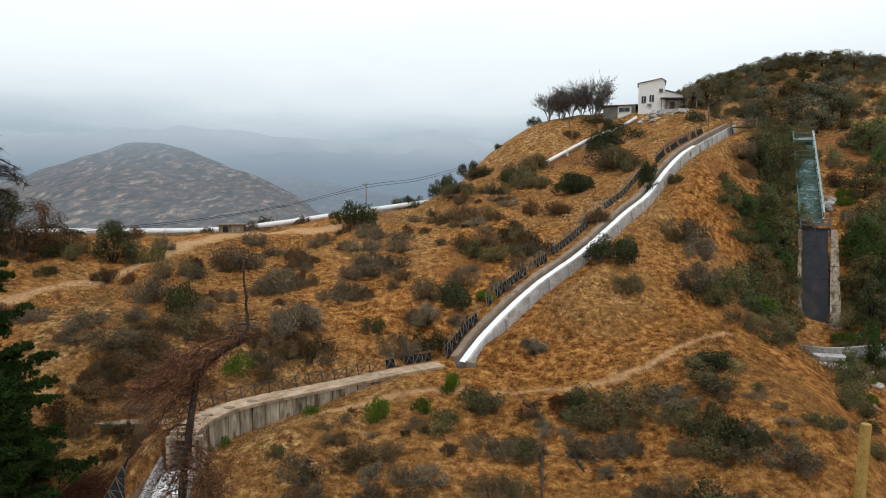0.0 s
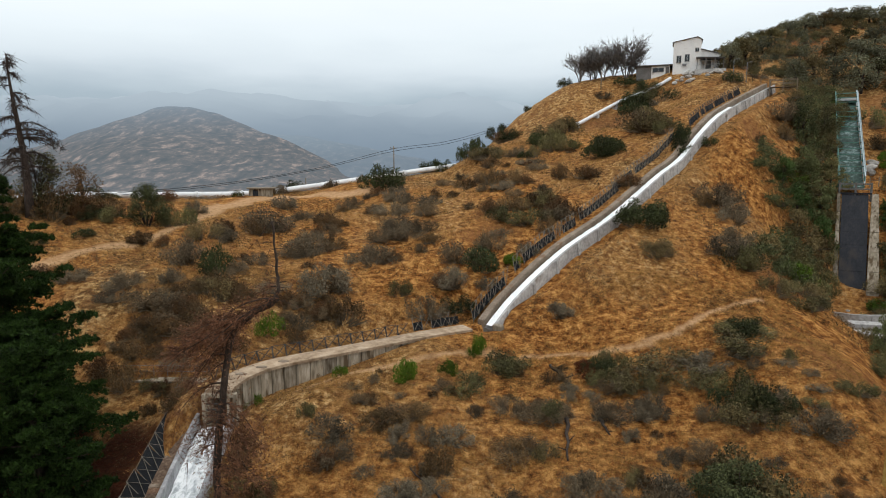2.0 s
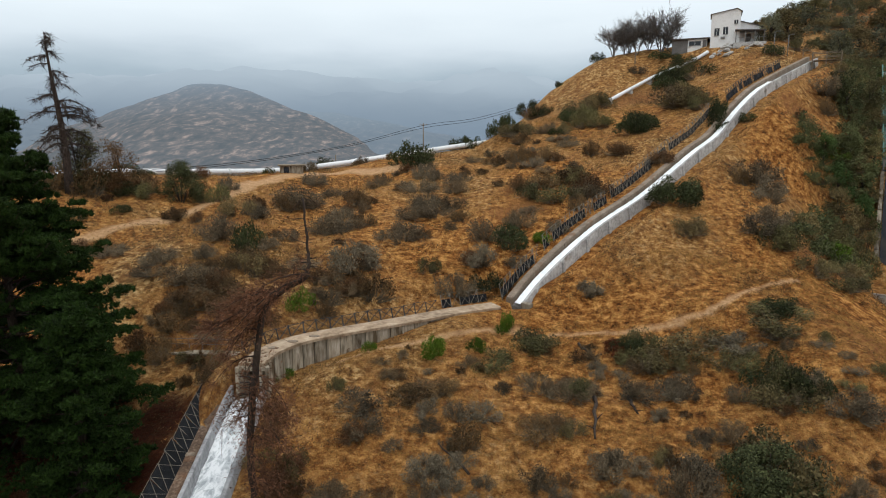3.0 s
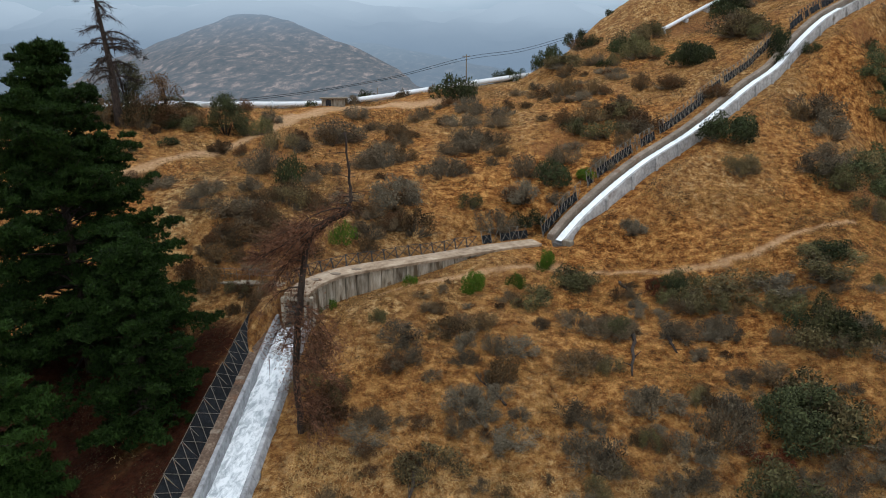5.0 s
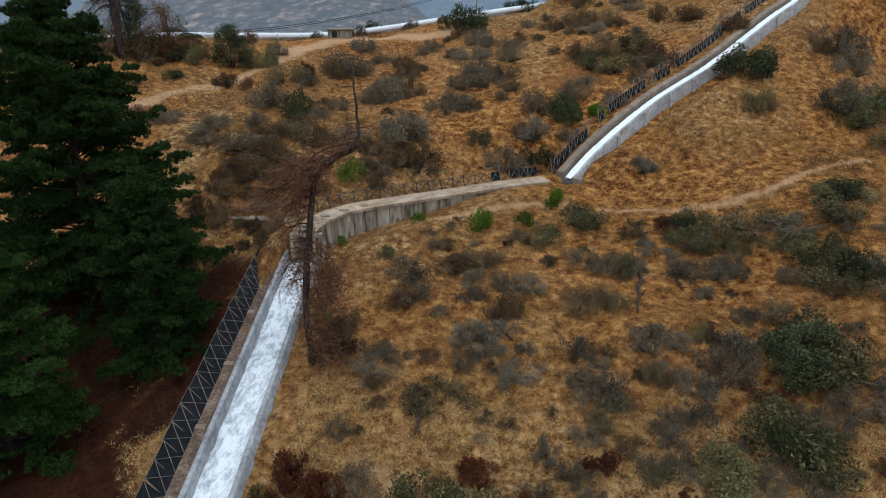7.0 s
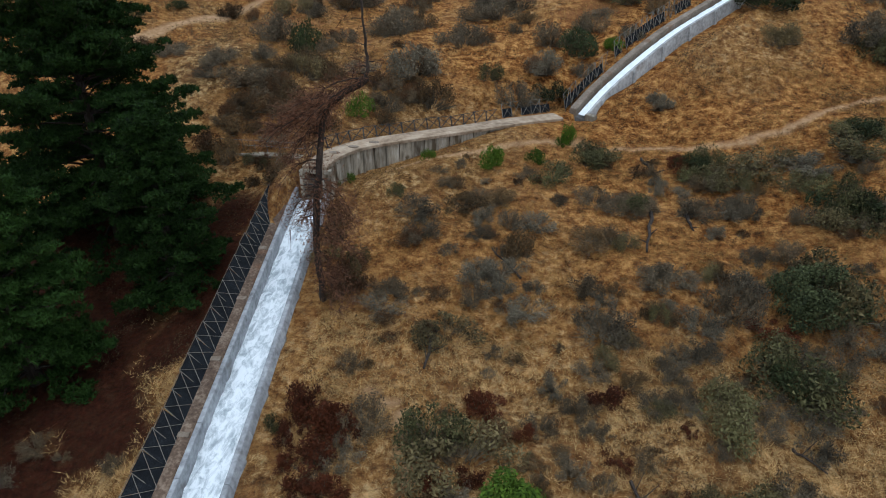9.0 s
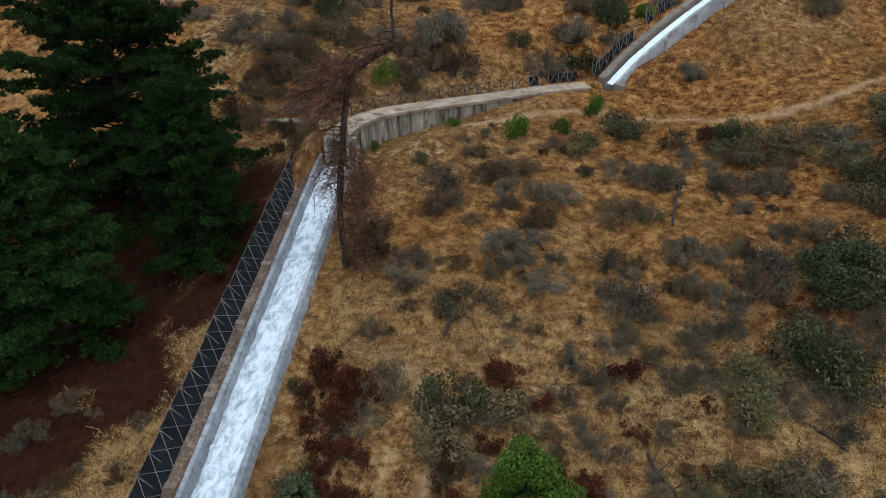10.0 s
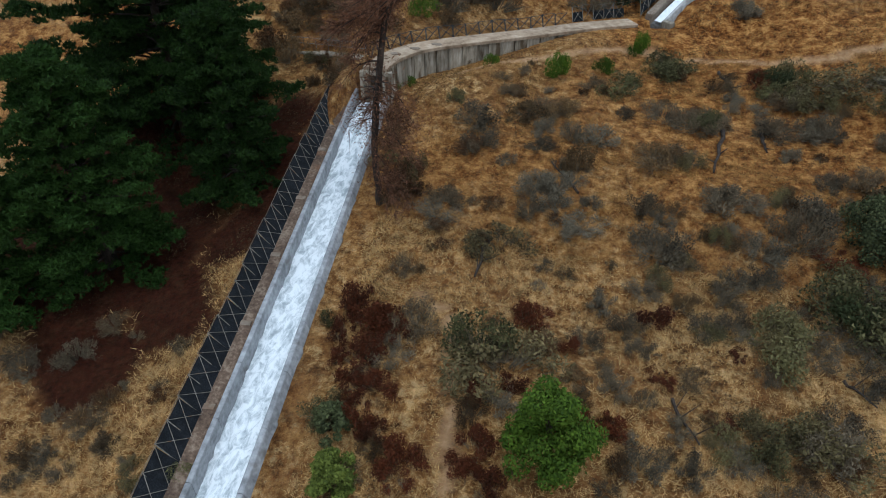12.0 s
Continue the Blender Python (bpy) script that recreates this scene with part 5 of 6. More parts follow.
def dead_pine():
    rng = np.random.default_rng(81)
    x, y = -48.3, 66.2
    t = empty("dead_pine", (x, y, at_ground(x, y)), "leafless dead pine with drooping bare branches", "dead tree")
    h = 17.5
    axis = [(-0.9 * s + 0.25 * math.sin(5 * s), 0.2 * s, h * s) for s in np.linspace(0, 1, 12)]
    part("trunk", tube([(0, 0, -0.4), *axis[1:]], [0.5 * (1 - 0.9 * s) for s in np.linspace(0, 1, 12)], 8), BARK, t)
    tips, roots = [], []
    for k in range(46):
        s = rng.uniform(0.2, 0.99)
        z, ax = h * s, -0.9 * s + 0.25 * math.sin(5 * s)
        a, ln = rng.uniform(0, 6.28), (0.7 + 5.2 * (1 - s) ** 0.75) * rng.uniform(0.5, 1.1)
        pts = [(ax + math.cos(a) * ln * q, 0.2 * s + math.sin(a) * ln * q, z + ln * (0.32 * q - 0.55 * q * q)) for q in np.linspace(0, 1, 6)]
        part("branch", tube(pts, [0.16 * (1 - 0.75 * q) * (0.45 + 0.55 * (1 - s)) for q in np.linspace(0, 1, 6)], 4), BARK, t)
        pa = np.array(pts)
        for _ in range(int(20 + 22 * ln)):
            i = rng.integers(1, 6)
            p = pa[i] + rng.normal(size=3) * 0.12
            d = rng.normal(size=3) * 0.6 + np.array([math.cos(a) * 0.5, math.sin(a) * 0.5, -0.55])
            tips.append(p + d * rng.uniform(0.3, 0.8))
            roots.append(p)
    tagged(part("twig_tangle", blades_mesh("twig_tangle", np.array(tips), np.array(roots), rng.uniform(0.04, 0.09, len(tips)), BARK, rng), BARK, t), kind="stuff")


def tall_spline(points, each=6):
    """A smooth line through points that climb."""
    p = [np.array(q, float) for q in points]
    p = [2 * p[0] - p[1], *p, 2 * p[-1] - p[-2]]
    out = []
    for a, b, c, d in zip(p, p[1:], p[2:], p[3:]):
        for t in np.arange(each) / each:
            out.append(0.5 * (2 * b + (c - a) * t + (2 * a - 5 * b + 4 * c - d) * t * t + (3 * b - a - 3 * c + d) * t ** 3))
    return np.array([*out, p[-2]])


def kinked_trunk():
    """The scorched dead tree that stands before the canal outlet, bent twice."""
    rng = np.random.default_rng(82)
    t = empty("dead_tree", (-13.2, 30.0, 9.4), "scorched leaning dead tree with bent trunk and brown foliage", "dead tree")
    o = np.array([-13.2, 30.0, 9.4])
    line = tall_spline([(-13.1, 30.1, 9.2), (-13.3, 30.3, 11.9), (-13.27, 30.3, 14.1), (-12.79, 30.3, 17.5), (-12.3, 30.3, 20.4), (-11.85, 30.3, 21.4), (-11.0, 30.3, 22.2), (-10.0, 30.3, 22.75), (-9.66, 30.3, 23.4), (-9.68, 30.3, 24.9), (-9.78, 30.3, 26.9)]) - o
    n = len(line)
    line = line + rng.normal(size=line.shape) * np.array([0.025, 0.025, 0.0])
    part("trunk", tube(line, [(0.235 - 0.13 * (k / n) ** 0.8) * (1 + 0.08 * rng.normal()) - (0.055 * k / n if k > 0.75 * n else 0) for k in range(n)], 8), BARK, t)
    tips, roots, leaf_pos = [], [], []

    def limb(p, d, ln, r, leaves, drop=0.35, thin=34):
        d = np.array(d, float) / np.linalg.norm(d)
        pts = [p + d * ln * q + np.array([0, 0, -drop * ln * q * q]) for q in np.linspace(0, 1, 5)]
        part("branch", tube(pts, [r * (1 - 0.8 * q) for q in np.linspace(0, 1, 5)], 4), BARK, t)
        for _ in range(int(thin * ln)):
            q = pts[rng.integers(1, 5)] + rng.normal(size=3) * 0.12
            tips.append(q + (rng.normal(size=3) * 0.45 + d * 0.6 + np.array([0, 0, -0.35])) * rng.uniform(0.3, 1.1))
            roots.append(q)
        for _ in range(int(leaves * ln)):
            leaf_pos.append(pts[rng.integers(1, 5)] + rng.normal(size=3) * np.array([0.5, 0.5, 0.36]))

    for k in range(26):
        i = int(n * rng.uniform(0.72, 0.99))
        limb(line[i], rng.normal(size=3) * np.array([1, 1, 0.25]), rng.uniform(0.3, 1.3), 0.025, 0, 0.15, 5)
    for k in range(22):
        i = int(n * rng.uniform(0.46, 0.82))
        limb(line[i], (-1 + rng.normal() * 0.4, rng.normal() * 0.5, 0.15 + 0.2 * rng.normal()), rng.uniform(1.0, 4.4), 0.05, 60, 0.45)
    for k in range(18):
        i = int(n * rng.uniform(0.22, 0.5))
        limb(line[i], (-1 + rng.normal() * 0.4, 0.7 + rng.normal() * 0.4, 0.1), rng.uniform(1.0, 3.6), 0.05, 80, 0.75)
    for k in range(16):
        i = int(n * rng.uniform(0.06, 0.36))
        limb(line[i], (1 + rng.normal() * 0.4, rng.normal() * 0.6, 0.1), rng.uniform(0.8, 2.6), 0.035, 150, 0.8)
    tagged(part("twig_tangle", blades_mesh("twig_tangle", np.array(tips), np.array(roots), rng.uniform(0.02, 0.045, len(tips)), LEAF_SCORCHED, rng), LEAF_SCORCHED, t), kind="stuff")
    lp = np.array(leaf_pos)
    v, f = leaf_quads(lp, rng.normal(size=lp.shape), 0.1, rng, 0.2, 0.2)
    part("foliage", quick_mesh("foliage", v, f, LEAF_SCORCHED), LEAF_SCORCHED, t, "thin brown withered foliage")


def bright_tree():
    rng = np.random.default_rng(83)
    x, y = -0.5, 16.4
    g = at_ground(x, y)
    t = empty("broadleaf_tree", (x, y, g), "bright green round-crowned tree on the dry slope", "tree")
    bm = tube([(0, 0, -0.3), (0.1, 0, 1.2), (0.0, 0.1, 2.6)], [0.16, 0.12, 0.06], 7)
    part("trunk", bm, BARK, t)
    bm = bmesh.new()
    lumps_at = []
    for k in range(40):
        a, q = rng.uniform(0, 6.28), rng.uniform(0, 1)
        z = 0.75 + 3.9 * q
        r = 1.75 * math.sin(min(1.0, 0.28 + 0.9 * (1 - q)) * 1.5) * rng.uniform(0.35, 1.0)
        lumps_at.append((r * math.cos(a), r * math.sin(a), z, rng.uniform(0.42, 0.72)))
        if k % 4 == 0:
            tube([(0, 0.05, 0.9 + q), (r * 0.5 * math.cos(a), r * 0.5 * math.sin(a), z * 0.8), (r * math.cos(a), r * math.sin(a), z)], [0.06, 0.035, 0.015], 4, False, bm)
    part("branchwork", bm, BARK, t)
    pos, d = lump_cloud(rng, 17000, lumps_at, 0.6)
    v, f = leaf_quads(pos, d, 0.07, rng, 0.7)
    part("crown", quick_mesh("crown", v, f, LEAF_GREEN), LEAF_GREEN, t, "dense bright green leaves in clumps")


def bare_tree(seed, height):
    rng = np.random.default_rng(seed)
    t = empty("bare_tree", (0, 0, 0), "tall leafless grey tree beside the hilltop house", "tree", "bare trees beside the house")
    bm = bmesh.new()
    tips, roots = [], []

    def grow(p, d, ln, r, level):
        q = p + d * ln
        mid = (p + q) / 2 + rng.normal(size=3) * 0.06 * ln
        tube([p, mid, q], [r, r * 0.8, r * 0.6], 5 if level < 2 else 3, False, bm)
        if level == 4:
            for _ in range(7):
                e = rng.normal(size=3) * 0.7 + d + np.array([0, 0, 0.2])
                s = p + (q - p) * rng.uniform(0.3, 1)
                tips.append(s + e * rng.uniform(0.35, 0.8))
                roots.append(s)
            return
        for _ in range(5):
            e = d + rng.normal(size=3) * 0.42
            e[2] = abs(e[2]) * 0.8 + 0.25
            e /= np.linalg.norm(e)
            grow(p + (q - p) * rng.uniform(0.3, 1.0), e, ln * rng.uniform(0.6, 0.9), r * 0.55, level + 1)

    for k in range(4):
        a = k * 1.6 + rng.uniform(0, 1)
        d = np.array([0.38 * math.cos(a), 0.38 * math.sin(a), 1.0])
        grow(np.array([0.15 * math.cos(a), 0.15 * math.sin(a), -0.3]), d / np.linalg.norm(d), height * rng.uniform(0.18, 0.36), height * 0.011, 1)
    part("branchwork", bm, GREY_BARK, t)
    tagged(part("twig_tangle", blades_mesh("twig_tangle", np.array(tips), np.array(roots), rng.uniform(0.03, 0.07, len(tips)), GREY_BARK, rng), GREY_BARK, t), kind="stuff")
    return t


def small_tree(seed, x, y, height, wide, mat, count, label):
    """A low tree: forked stem and an airy crown of uneven clumps."""
    rng = np.random.default_rng(seed)
    t = empty("small_tree", (x, y, at_ground(x, y)), label, "tree")
    part("trunk", tube([(0, 0, -0.3), (0.1, 0.05, 0.22 * height), (-0.05, 0.1, 0.5 * height)], [0.17, 0.12, 0.07], 7), BARK, t)
    lumps_at = []
    for k in range(26):
        a, q = rng.uniform(0, 6.28), rng.uniform(0, 1)
        r = 0.5 * wide * math.sin(1.45 * (0.35 + 0.65 * (1 - q))) * rng.uniform(0.3, 1.0)
        c = (r * math.cos(a), r * math.sin(a), height * (0.1 + 0.8 * q))
        lumps_at.append((*c, 0.15 * wide * rng.uniform(0.7, 1.25)))
        part("branch", tube([(0, 0.05, 0.3 * height * min(1, 0.5 + q)), (c[0] * 0.5, c[1] * 0.5, c[2] * 0.8), c], [0.06, 0.04, 0.015], 4), BARK, t)
    pos, d = lump_cloud(rng, count, lumps_at, 0.35)
    v, f = leaf_quads(pos, d, 0.085, rng, 0.4)
    part("crown", quick_mesh("crown", v, f, mat), mat, t)


def round_bush(seed, x, y, wide, height, mat, count, label):
    rng = np.random.default_rng(seed)
    t = empty("large_bush", (x, y, at_ground(x, y) - 0.15), label, "bush")
    lumps_at = []
    for k in range(46):
        a, q = rng.uniform(0, 6.28), rng.uniform(0, 1) ** 0.8
        r = 0.42 * wide * math.sqrt(max(0.05, 1 - q * q)) * rng.uniform(0.45, 1.0)
        lumps_at.append((r * math.cos(a), r * math.sin(a), height * (0.08 + 0.78 * q), 0.1 * wide * rng.uniform(0.7, 1.3)))
    for k in range(9):
        c = lumps_at[k * 5]
        part("stem", tube([(0.1 * c[0], 0.1 * c[1], -0.2), (c[0] * 0.5, c[1] * 0.5, c[2] * 0.6), c[:3]], [0.08, 0.05, 0.02], 5), BARK, t)
    pos, d = lump_cloud(rng, count, lumps_at, 0.6)
    v, f = leaf_quads(pos, d, 0.07, rng, 0.5)
    part("foliage", quick_mesh("foliage", v, f, mat), mat, t)


round_bush(105, 15.0, 33.0, 6.0, 3.1, LEAF_GULLY, 16000, "large round dark green bush on the dry slope")
round_bush(106, -8.8, 13.3, 2.5, 2.3, LEAF_LIME, 9000, "lime green rounded bush beside the canal wall")
round_bush(107, -9.9, 15.7, 2.1, 1.7, LEAF_GULLY, 6000, "dull green bush beside the canal wall")
round_bush(101, -38.0, 71.4, 6.4, 5.2, LEAF_GULLY, 15000, "tall olive green bush beside the dirt road")
small_tree(102, -45.0, 70.6, 6.4, 5.4, LEAF_BROWN, 4200, "brown withered tree on the dry saddle")
small_tree(103, -49.0, 68.8, 6.8, 6.4, LEAF_OLIVE, 9000, "dull olive tree below the dead pine")
dead_pine()
kinked_trunk()
bright_tree()
bare_a, bare_b = bare_tree(91, 13.0), bare_tree(92, 11.5)
for k, (x, y, s) in enumerate(((32.2, 135.4, 1.0), (30.0, 136.4, 0.7), (27.6, 136.2, 0.84), (25.2, 136.8, 0.7), (23.0, 137.3, 0.76), (33.8, 137.0, 0.6), (26.4, 138.5, 0.8))):
    ob = (bare_a, bare_b)[k % 2]
    c = copy_thing(ob, pose(x, y, at_ground(x, y), 0, 0, k * 77))
    c.scale = (s, s, s)
for ob in (bare_a, bare_b):
    away(ob)


def tree_pattern(seed, mat, leaves, label):
    """A bushy tree one metre wide and high: forked stem, limbs and clumps of leaves down to the ground."""
    rng = np.random.default_rng(seed)
    t = empty("bushy_tree", (0, 0, -200), label, "tree")
    part("trunk", tube([(0, 0, -0.08), (0.02, 0.01, 0.2), (-0.01, 0.02, 0.5)], [0.035, 0.025, 0.012], 6), BARK, t)
    lumps_at = []
    for k in range(30):
        a, q = rng.uniform(0, 6.28), rng.uniform(0, 1) ** 0.8
        r = 0.46 * math.sin(1.5 * (0.25 + 0.75 * (1 - q))) * rng.uniform(0.3, 1.0)
        c = (r * math.cos(a), r * math.sin(a), 0.08 + 0.82 * q)
        lumps_at.append((*c, rng.uniform(0.07, 0.15)))
        if k % 4 == 0:
            part("limb", tube([(0, 0, 0.2 + 0.2 * q), (c[0] * 0.5, c[1] * 0.5, c[2] * 0.85), c], [0.014, 0.009, 0.004], 4), BARK, t)
    pos, d = lump_cloud(rng, leaves, lumps_at, 0.45)
    v, f = leaf_quads(pos, d, 0.019, rng, 0.5)
    part("crown", quick_mesh("crown", v, f, mat), mat, t)
    return t


# x, y, width and height of the bushy trees
GULLY_TREES = [(50.1, 98.3, 5.5, 6.5), (54.4, 100.4, 4.7, 6.2), (43.1, 88.8, 4.0, 4.0), (47.8, 91.5, 5.6, 5.1), (51.5, 92.3, 5.3, 4.8), (44.6, 87.3, 4.5, 4.9), (48.7, 89.0, 5.1, 5.5), (43.2, 83.6, 4.7, 5.2), (47.9, 86.4, 4.5, 5.9), (41.1, 77.8, 4.4, 4.9), (45.6, 81.1, 3.9, 5.6), (58.6, 87.3, 5.7, 6.7), (61.7, 88.6, 5.9, 6.9), (56.4, 83.1, 5.5, 6.4), (58.5, 83.0, 5.6, 7.4), (54.9, 78.9, 5.3, 6.2), (66.2, 98.4, 6.4, 5.4), (69.4, 99.2, 5.5, 7.7), (74.6, 110.1, 8.4, 6.0), (65.0, 92.4, 5.1, 6.1), (49.1, 69.8, 4.0, 6.4), (39.1, 58.8, 2.6, 4.0)]
CREST_TREES = [(60.0, 121.8, 6.2, 4.9), (64.3, 123.9, 6.4, 5.1), (68.3, 124.0, 7.1, 5.2), (71.2, 120.4, 7.6, 7.0), (74.4, 121.3, 7.8, 5.8), (77.7, 123.3, 6.0, 4.6), (65.4, 129.6, 6.6, 4.6), (72.1, 131.3, 6.8, 4.8), (75.2, 128.6, 8.2, 4.8), (79.3, 127.9, 8.2, 4.8), (76.4, 135.0, 7.1, 3.5), (81.0, 133.8, 7.2, 3.6), (60.9, 138.0, 6.2, 4.1), (53.8, 129.5, 7.7, 5.8), (50.0, 127.1, 5.0, 5.0), (60.3, 142.5, 7.1, 3.7), (64.8, 143.5, 7.2, 2.9), (69.9, 146.8, 5.1, 3.3), (73.4, 146.1, 7.5, 3.9), (76.3, 144.3, 6.7, 3.3), (80.8, 143.3, 9.1, 3.3), (85.2, 143.1, 7.7, 3.4), (88.8, 142.8, 6.9, 3.7), (89.8, 139.1, 6.1, 4.3), (92.3, 136.6, 6.0, 4.5)]
leafy_trees = [tree_pattern(120 + k, m, 3600, "bushy green tree on the steep gully side") for k, m in enumerate((LEAF_GULLY, LEAF_OLIVE, LEAF_FRESH))]
dull_trees = [tree_pattern(130 + k, m, 3000, "low dull green tree on the hill crest") for k, m in enumerate((LEAF_CREST, LEAF_OLIVE, LEAF_CREST))]
tree_rng = random.Random(140)
for kinds, places, group in ((leafy_trees, GULLY_TREES, "trees along the gully"), (dull_trees, CREST_TREES, "trees on the crest")):
    for k, (x, y, w, h) in enumerate(places):
        c = copy_thing(kinds[k % 3], pose(x, y, at_ground(x, y) - 0.05 * h, 0, 0, tree_rng.uniform(0, 360)))
        c.scale = (w * tree_rng.uniform(0.95, 1.25), w * tree_rng.uniform(0.95, 1.25), h * tree_rng.uniform(0.95, 1.2))
        tagged(c, group=group)
    for ob in kinds:
        away(ob)


# ---- grass ----
def grass(name, count, x0, x1, y0, y1, tall, per, seed, label, mat=STRAW):
    rng = np.random.default_rng(seed)
    x, y = rng.uniform(x0, x1, count * 2), rng.uniform(y0, y1, count * 2)
    keep = lumps(x, y, 5.0, 5) + 0.8 * lumps(x, y, 1.9, 6) > rng.uniform(-1.3, 0.7, len(x))
    for line, half in ((CANAL_L, 3.0), (SLAB_L, 1.3), (CHUTE_L, 1.8)):
        keep &= beside(line, x, y)[2] > half
    for half, line in PATHS:
        keep &= beside(spline([(*q, 0) for q in line], 2.0), x, y)[2] > half * 0.9
    for cx, cy, rad in LITTER_AND_SHADE:
        keep &= np.hypot(x - cx, y - cy) + 1.6 * lumps(x, y, 3, 6) > rad * rng.uniform(0.55, 1.05, len(x))
    x, y = x[keep][:count], y[keep][:count]
    z = ground_height(x, y)
    n = len(x) * per
    root = np.repeat(np.c_[x, y, z - 0.04], per, 0) + rng.normal(size=(n, 3)) * np.array([0.09, 0.09, 0])
    lean = np.repeat(rng.normal(size=(len(x), 2)) * 0.35, per, 0)
    d = np.c_[rng.normal(size=(n, 2)) * 0.7 + lean, rng.uniform(0.35, 1.0, n)]
    d /= np.linalg.norm(d, axis=1, keepdims=True)
    tip = root + d * (tall * rng.uniform(0.5, 1.3, n))[:, None]
    me = blades_mesh(name, tip, root, tall * rng.uniform(0.06, 0.13, n), mat, rng)
    tagged(new(name, me), label, "grass", kind="stuff")


def brush(name, count, x0, x1, y0, y1, size, tall, seed, label):
    """Low wispy brush in uneven patches, too small to tell apart."""
    rng = np.random.default_rng(seed)
    x, y = rng.uniform(x0, x1, count * 3), rng.uniform(y0, y1, count * 3)
    patch = 0.7 * lumps(x, y, 6.5, 41) + 0.6 * lumps(x, y, 2.6, 42) + 0.4 * lumps(x, y, 1.2, 43)
    keep = patch > 0.12 + 0.25 * rng.uniform(size=len(x))
    for line, half in ((CANAL_L, 3.2), (SLAB_L, 1.6), (CHUTE_L, 2.0)):
        keep &= beside(line[::3], x, y)[2] > half
    for half, line in PATH_LINES:
        keep &= beside(line, x, y)[2] > half * 1.1
    x, y, patch = x[keep][:count], y[keep][:count], patch[keep][:count]
    z = ground_height(x, y) + tall * rng.uniform(0.02, 1.0, len(x)) * np.clip(patch * 1.6, 0.2, 1.2)
    v, f = leaf_quads(np.c_[x, y, z], np.tile(np.array([0.0, 0.0, 1.0]), (len(x), 1)), size, rng, 0.15, 0.3)
    tagged(new(name, quick_mesh(name, v, f, BRUSH)), label, "brush", kind="stuff")


def far_scrub(name, mat, count, each, ok, x0, x1, y0, y1, wide, seed, label):
    """Scrub on far slopes, grown together."""
    rng = np.random.default_rng(seed)
    vs, fs, base = [], [], 0
    while count:
        x, y = rng.uniform(x0, x1), rng.uniform(y0, y1)
        if not ok(x, y):
            continue
        count -= 1
        w = rng.uniform(*wide)
        pos, d = lump_cloud(rng, each, shrub_lumps(rng, 9, 0.85), 0.5)
        v, f = leaf_blades(pos * np.array([w, w, w * rng.uniform(0.7, 1.1)]) + np.array([x, y, at_ground(x, y) - 0.1]), d, 0.05 * w, rng, 0.4)
        vs.append(v)
        fs.append(f + base)
        base += len(v)
    tagged(new(name, quick_mesh(name, np.concatenate(vs), np.concatenate(fs), mat)), label, "scrub", kind="stuff")


brush("low_brush", 70000, -34, 32, 6, 62, 0.06, 0.4, 311, "low brown wispy brush among the dry grass")
brush("hill_brush", 60000, -52, 60, 56, 130, 0.1, 0.55, 312, "low brown wispy brush on the upper hill")
far_scrub("crest_scrub", LEAF_CREST, 200, 420, lambda x, y: 0.4 * y < x < 0.75 * y and not 0.555 * y < x < 0.6 * y and (y > 122 or x > 0.63 * y), 46, 115, 112, 160, (1.3, 3.0), 321, "haze-paled olive scrub grown together on the far crest")
far_scrub("gully_scrub", LEAF_GULLY, 190, 460, lambda x, y: (0.5 if y > 92 else 0.46 + 0.02 * math.sin(y / 3)) * y < x < 0.552 * y, 30, 66, 66, 122, (1.2, 2.8), 322, "green scrub grown together along the gully")
far_scrub("bank_scrub", LEAF_GULLY, 120, 460, lambda x, y: 0.645 * y < x < 0.78 * y, 48, 95, 74, 124, (1.2, 2.6), 323, "green scrub grown together on the gully bank")
grass("dry_grass", 26000, -30, 30, 28, 62, 0.36, 5, 301, "golden dry grass tufts over the slope")
grass("pale_dry_grass", 30000, -30, 24, 5, 29, 0.34, 6, 303, "pale straw grass tufts on the near slope", PALE_STRAW)
grass("hill_grass", 16000, -50, 44, 58, 116, 0.5, 4, 302, "golden dry grass on the upper hill")


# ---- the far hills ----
# Air haze sits in these colours as emission mixed over the scrub.
NEAR_HAZE = painted_haze_material("hazy_scrub", ((0.016, 0.022, 0.016), (0.13, 0.1, 0.075), (0.6, 0.42, 0.32)), (0.2, 0.235, 0.27), 0.6, (0.3, 0.375, 0.45), (45, 150), 0.15)
MID_HAZE = painted_haze_material("misty_scrub", ((0.06, 0.07, 0.07), (0.13, 0.13, 0.12), (0.4, 0.33, 0.28)), (0.215, 0.275, 0.335), 0.8, (0.36, 0.45, 0.53), (30, 160), 0.12)
FAR_HAZE = painted_haze_material("misty_slope", ((0.1, 0.12, 0.13), (0.14, 0.16, 0.17), (0.2, 0.2, 0.2)), (0.235, 0.305, 0.38), 0.95, (0.47, 0.555, 0.62), (60, 215), 0.03)
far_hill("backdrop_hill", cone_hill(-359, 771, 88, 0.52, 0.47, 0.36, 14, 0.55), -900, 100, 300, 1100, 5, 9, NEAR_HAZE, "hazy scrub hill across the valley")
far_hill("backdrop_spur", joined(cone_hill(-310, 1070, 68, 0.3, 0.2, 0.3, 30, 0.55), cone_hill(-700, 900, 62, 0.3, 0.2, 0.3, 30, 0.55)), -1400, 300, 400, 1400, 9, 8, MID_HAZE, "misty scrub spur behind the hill")
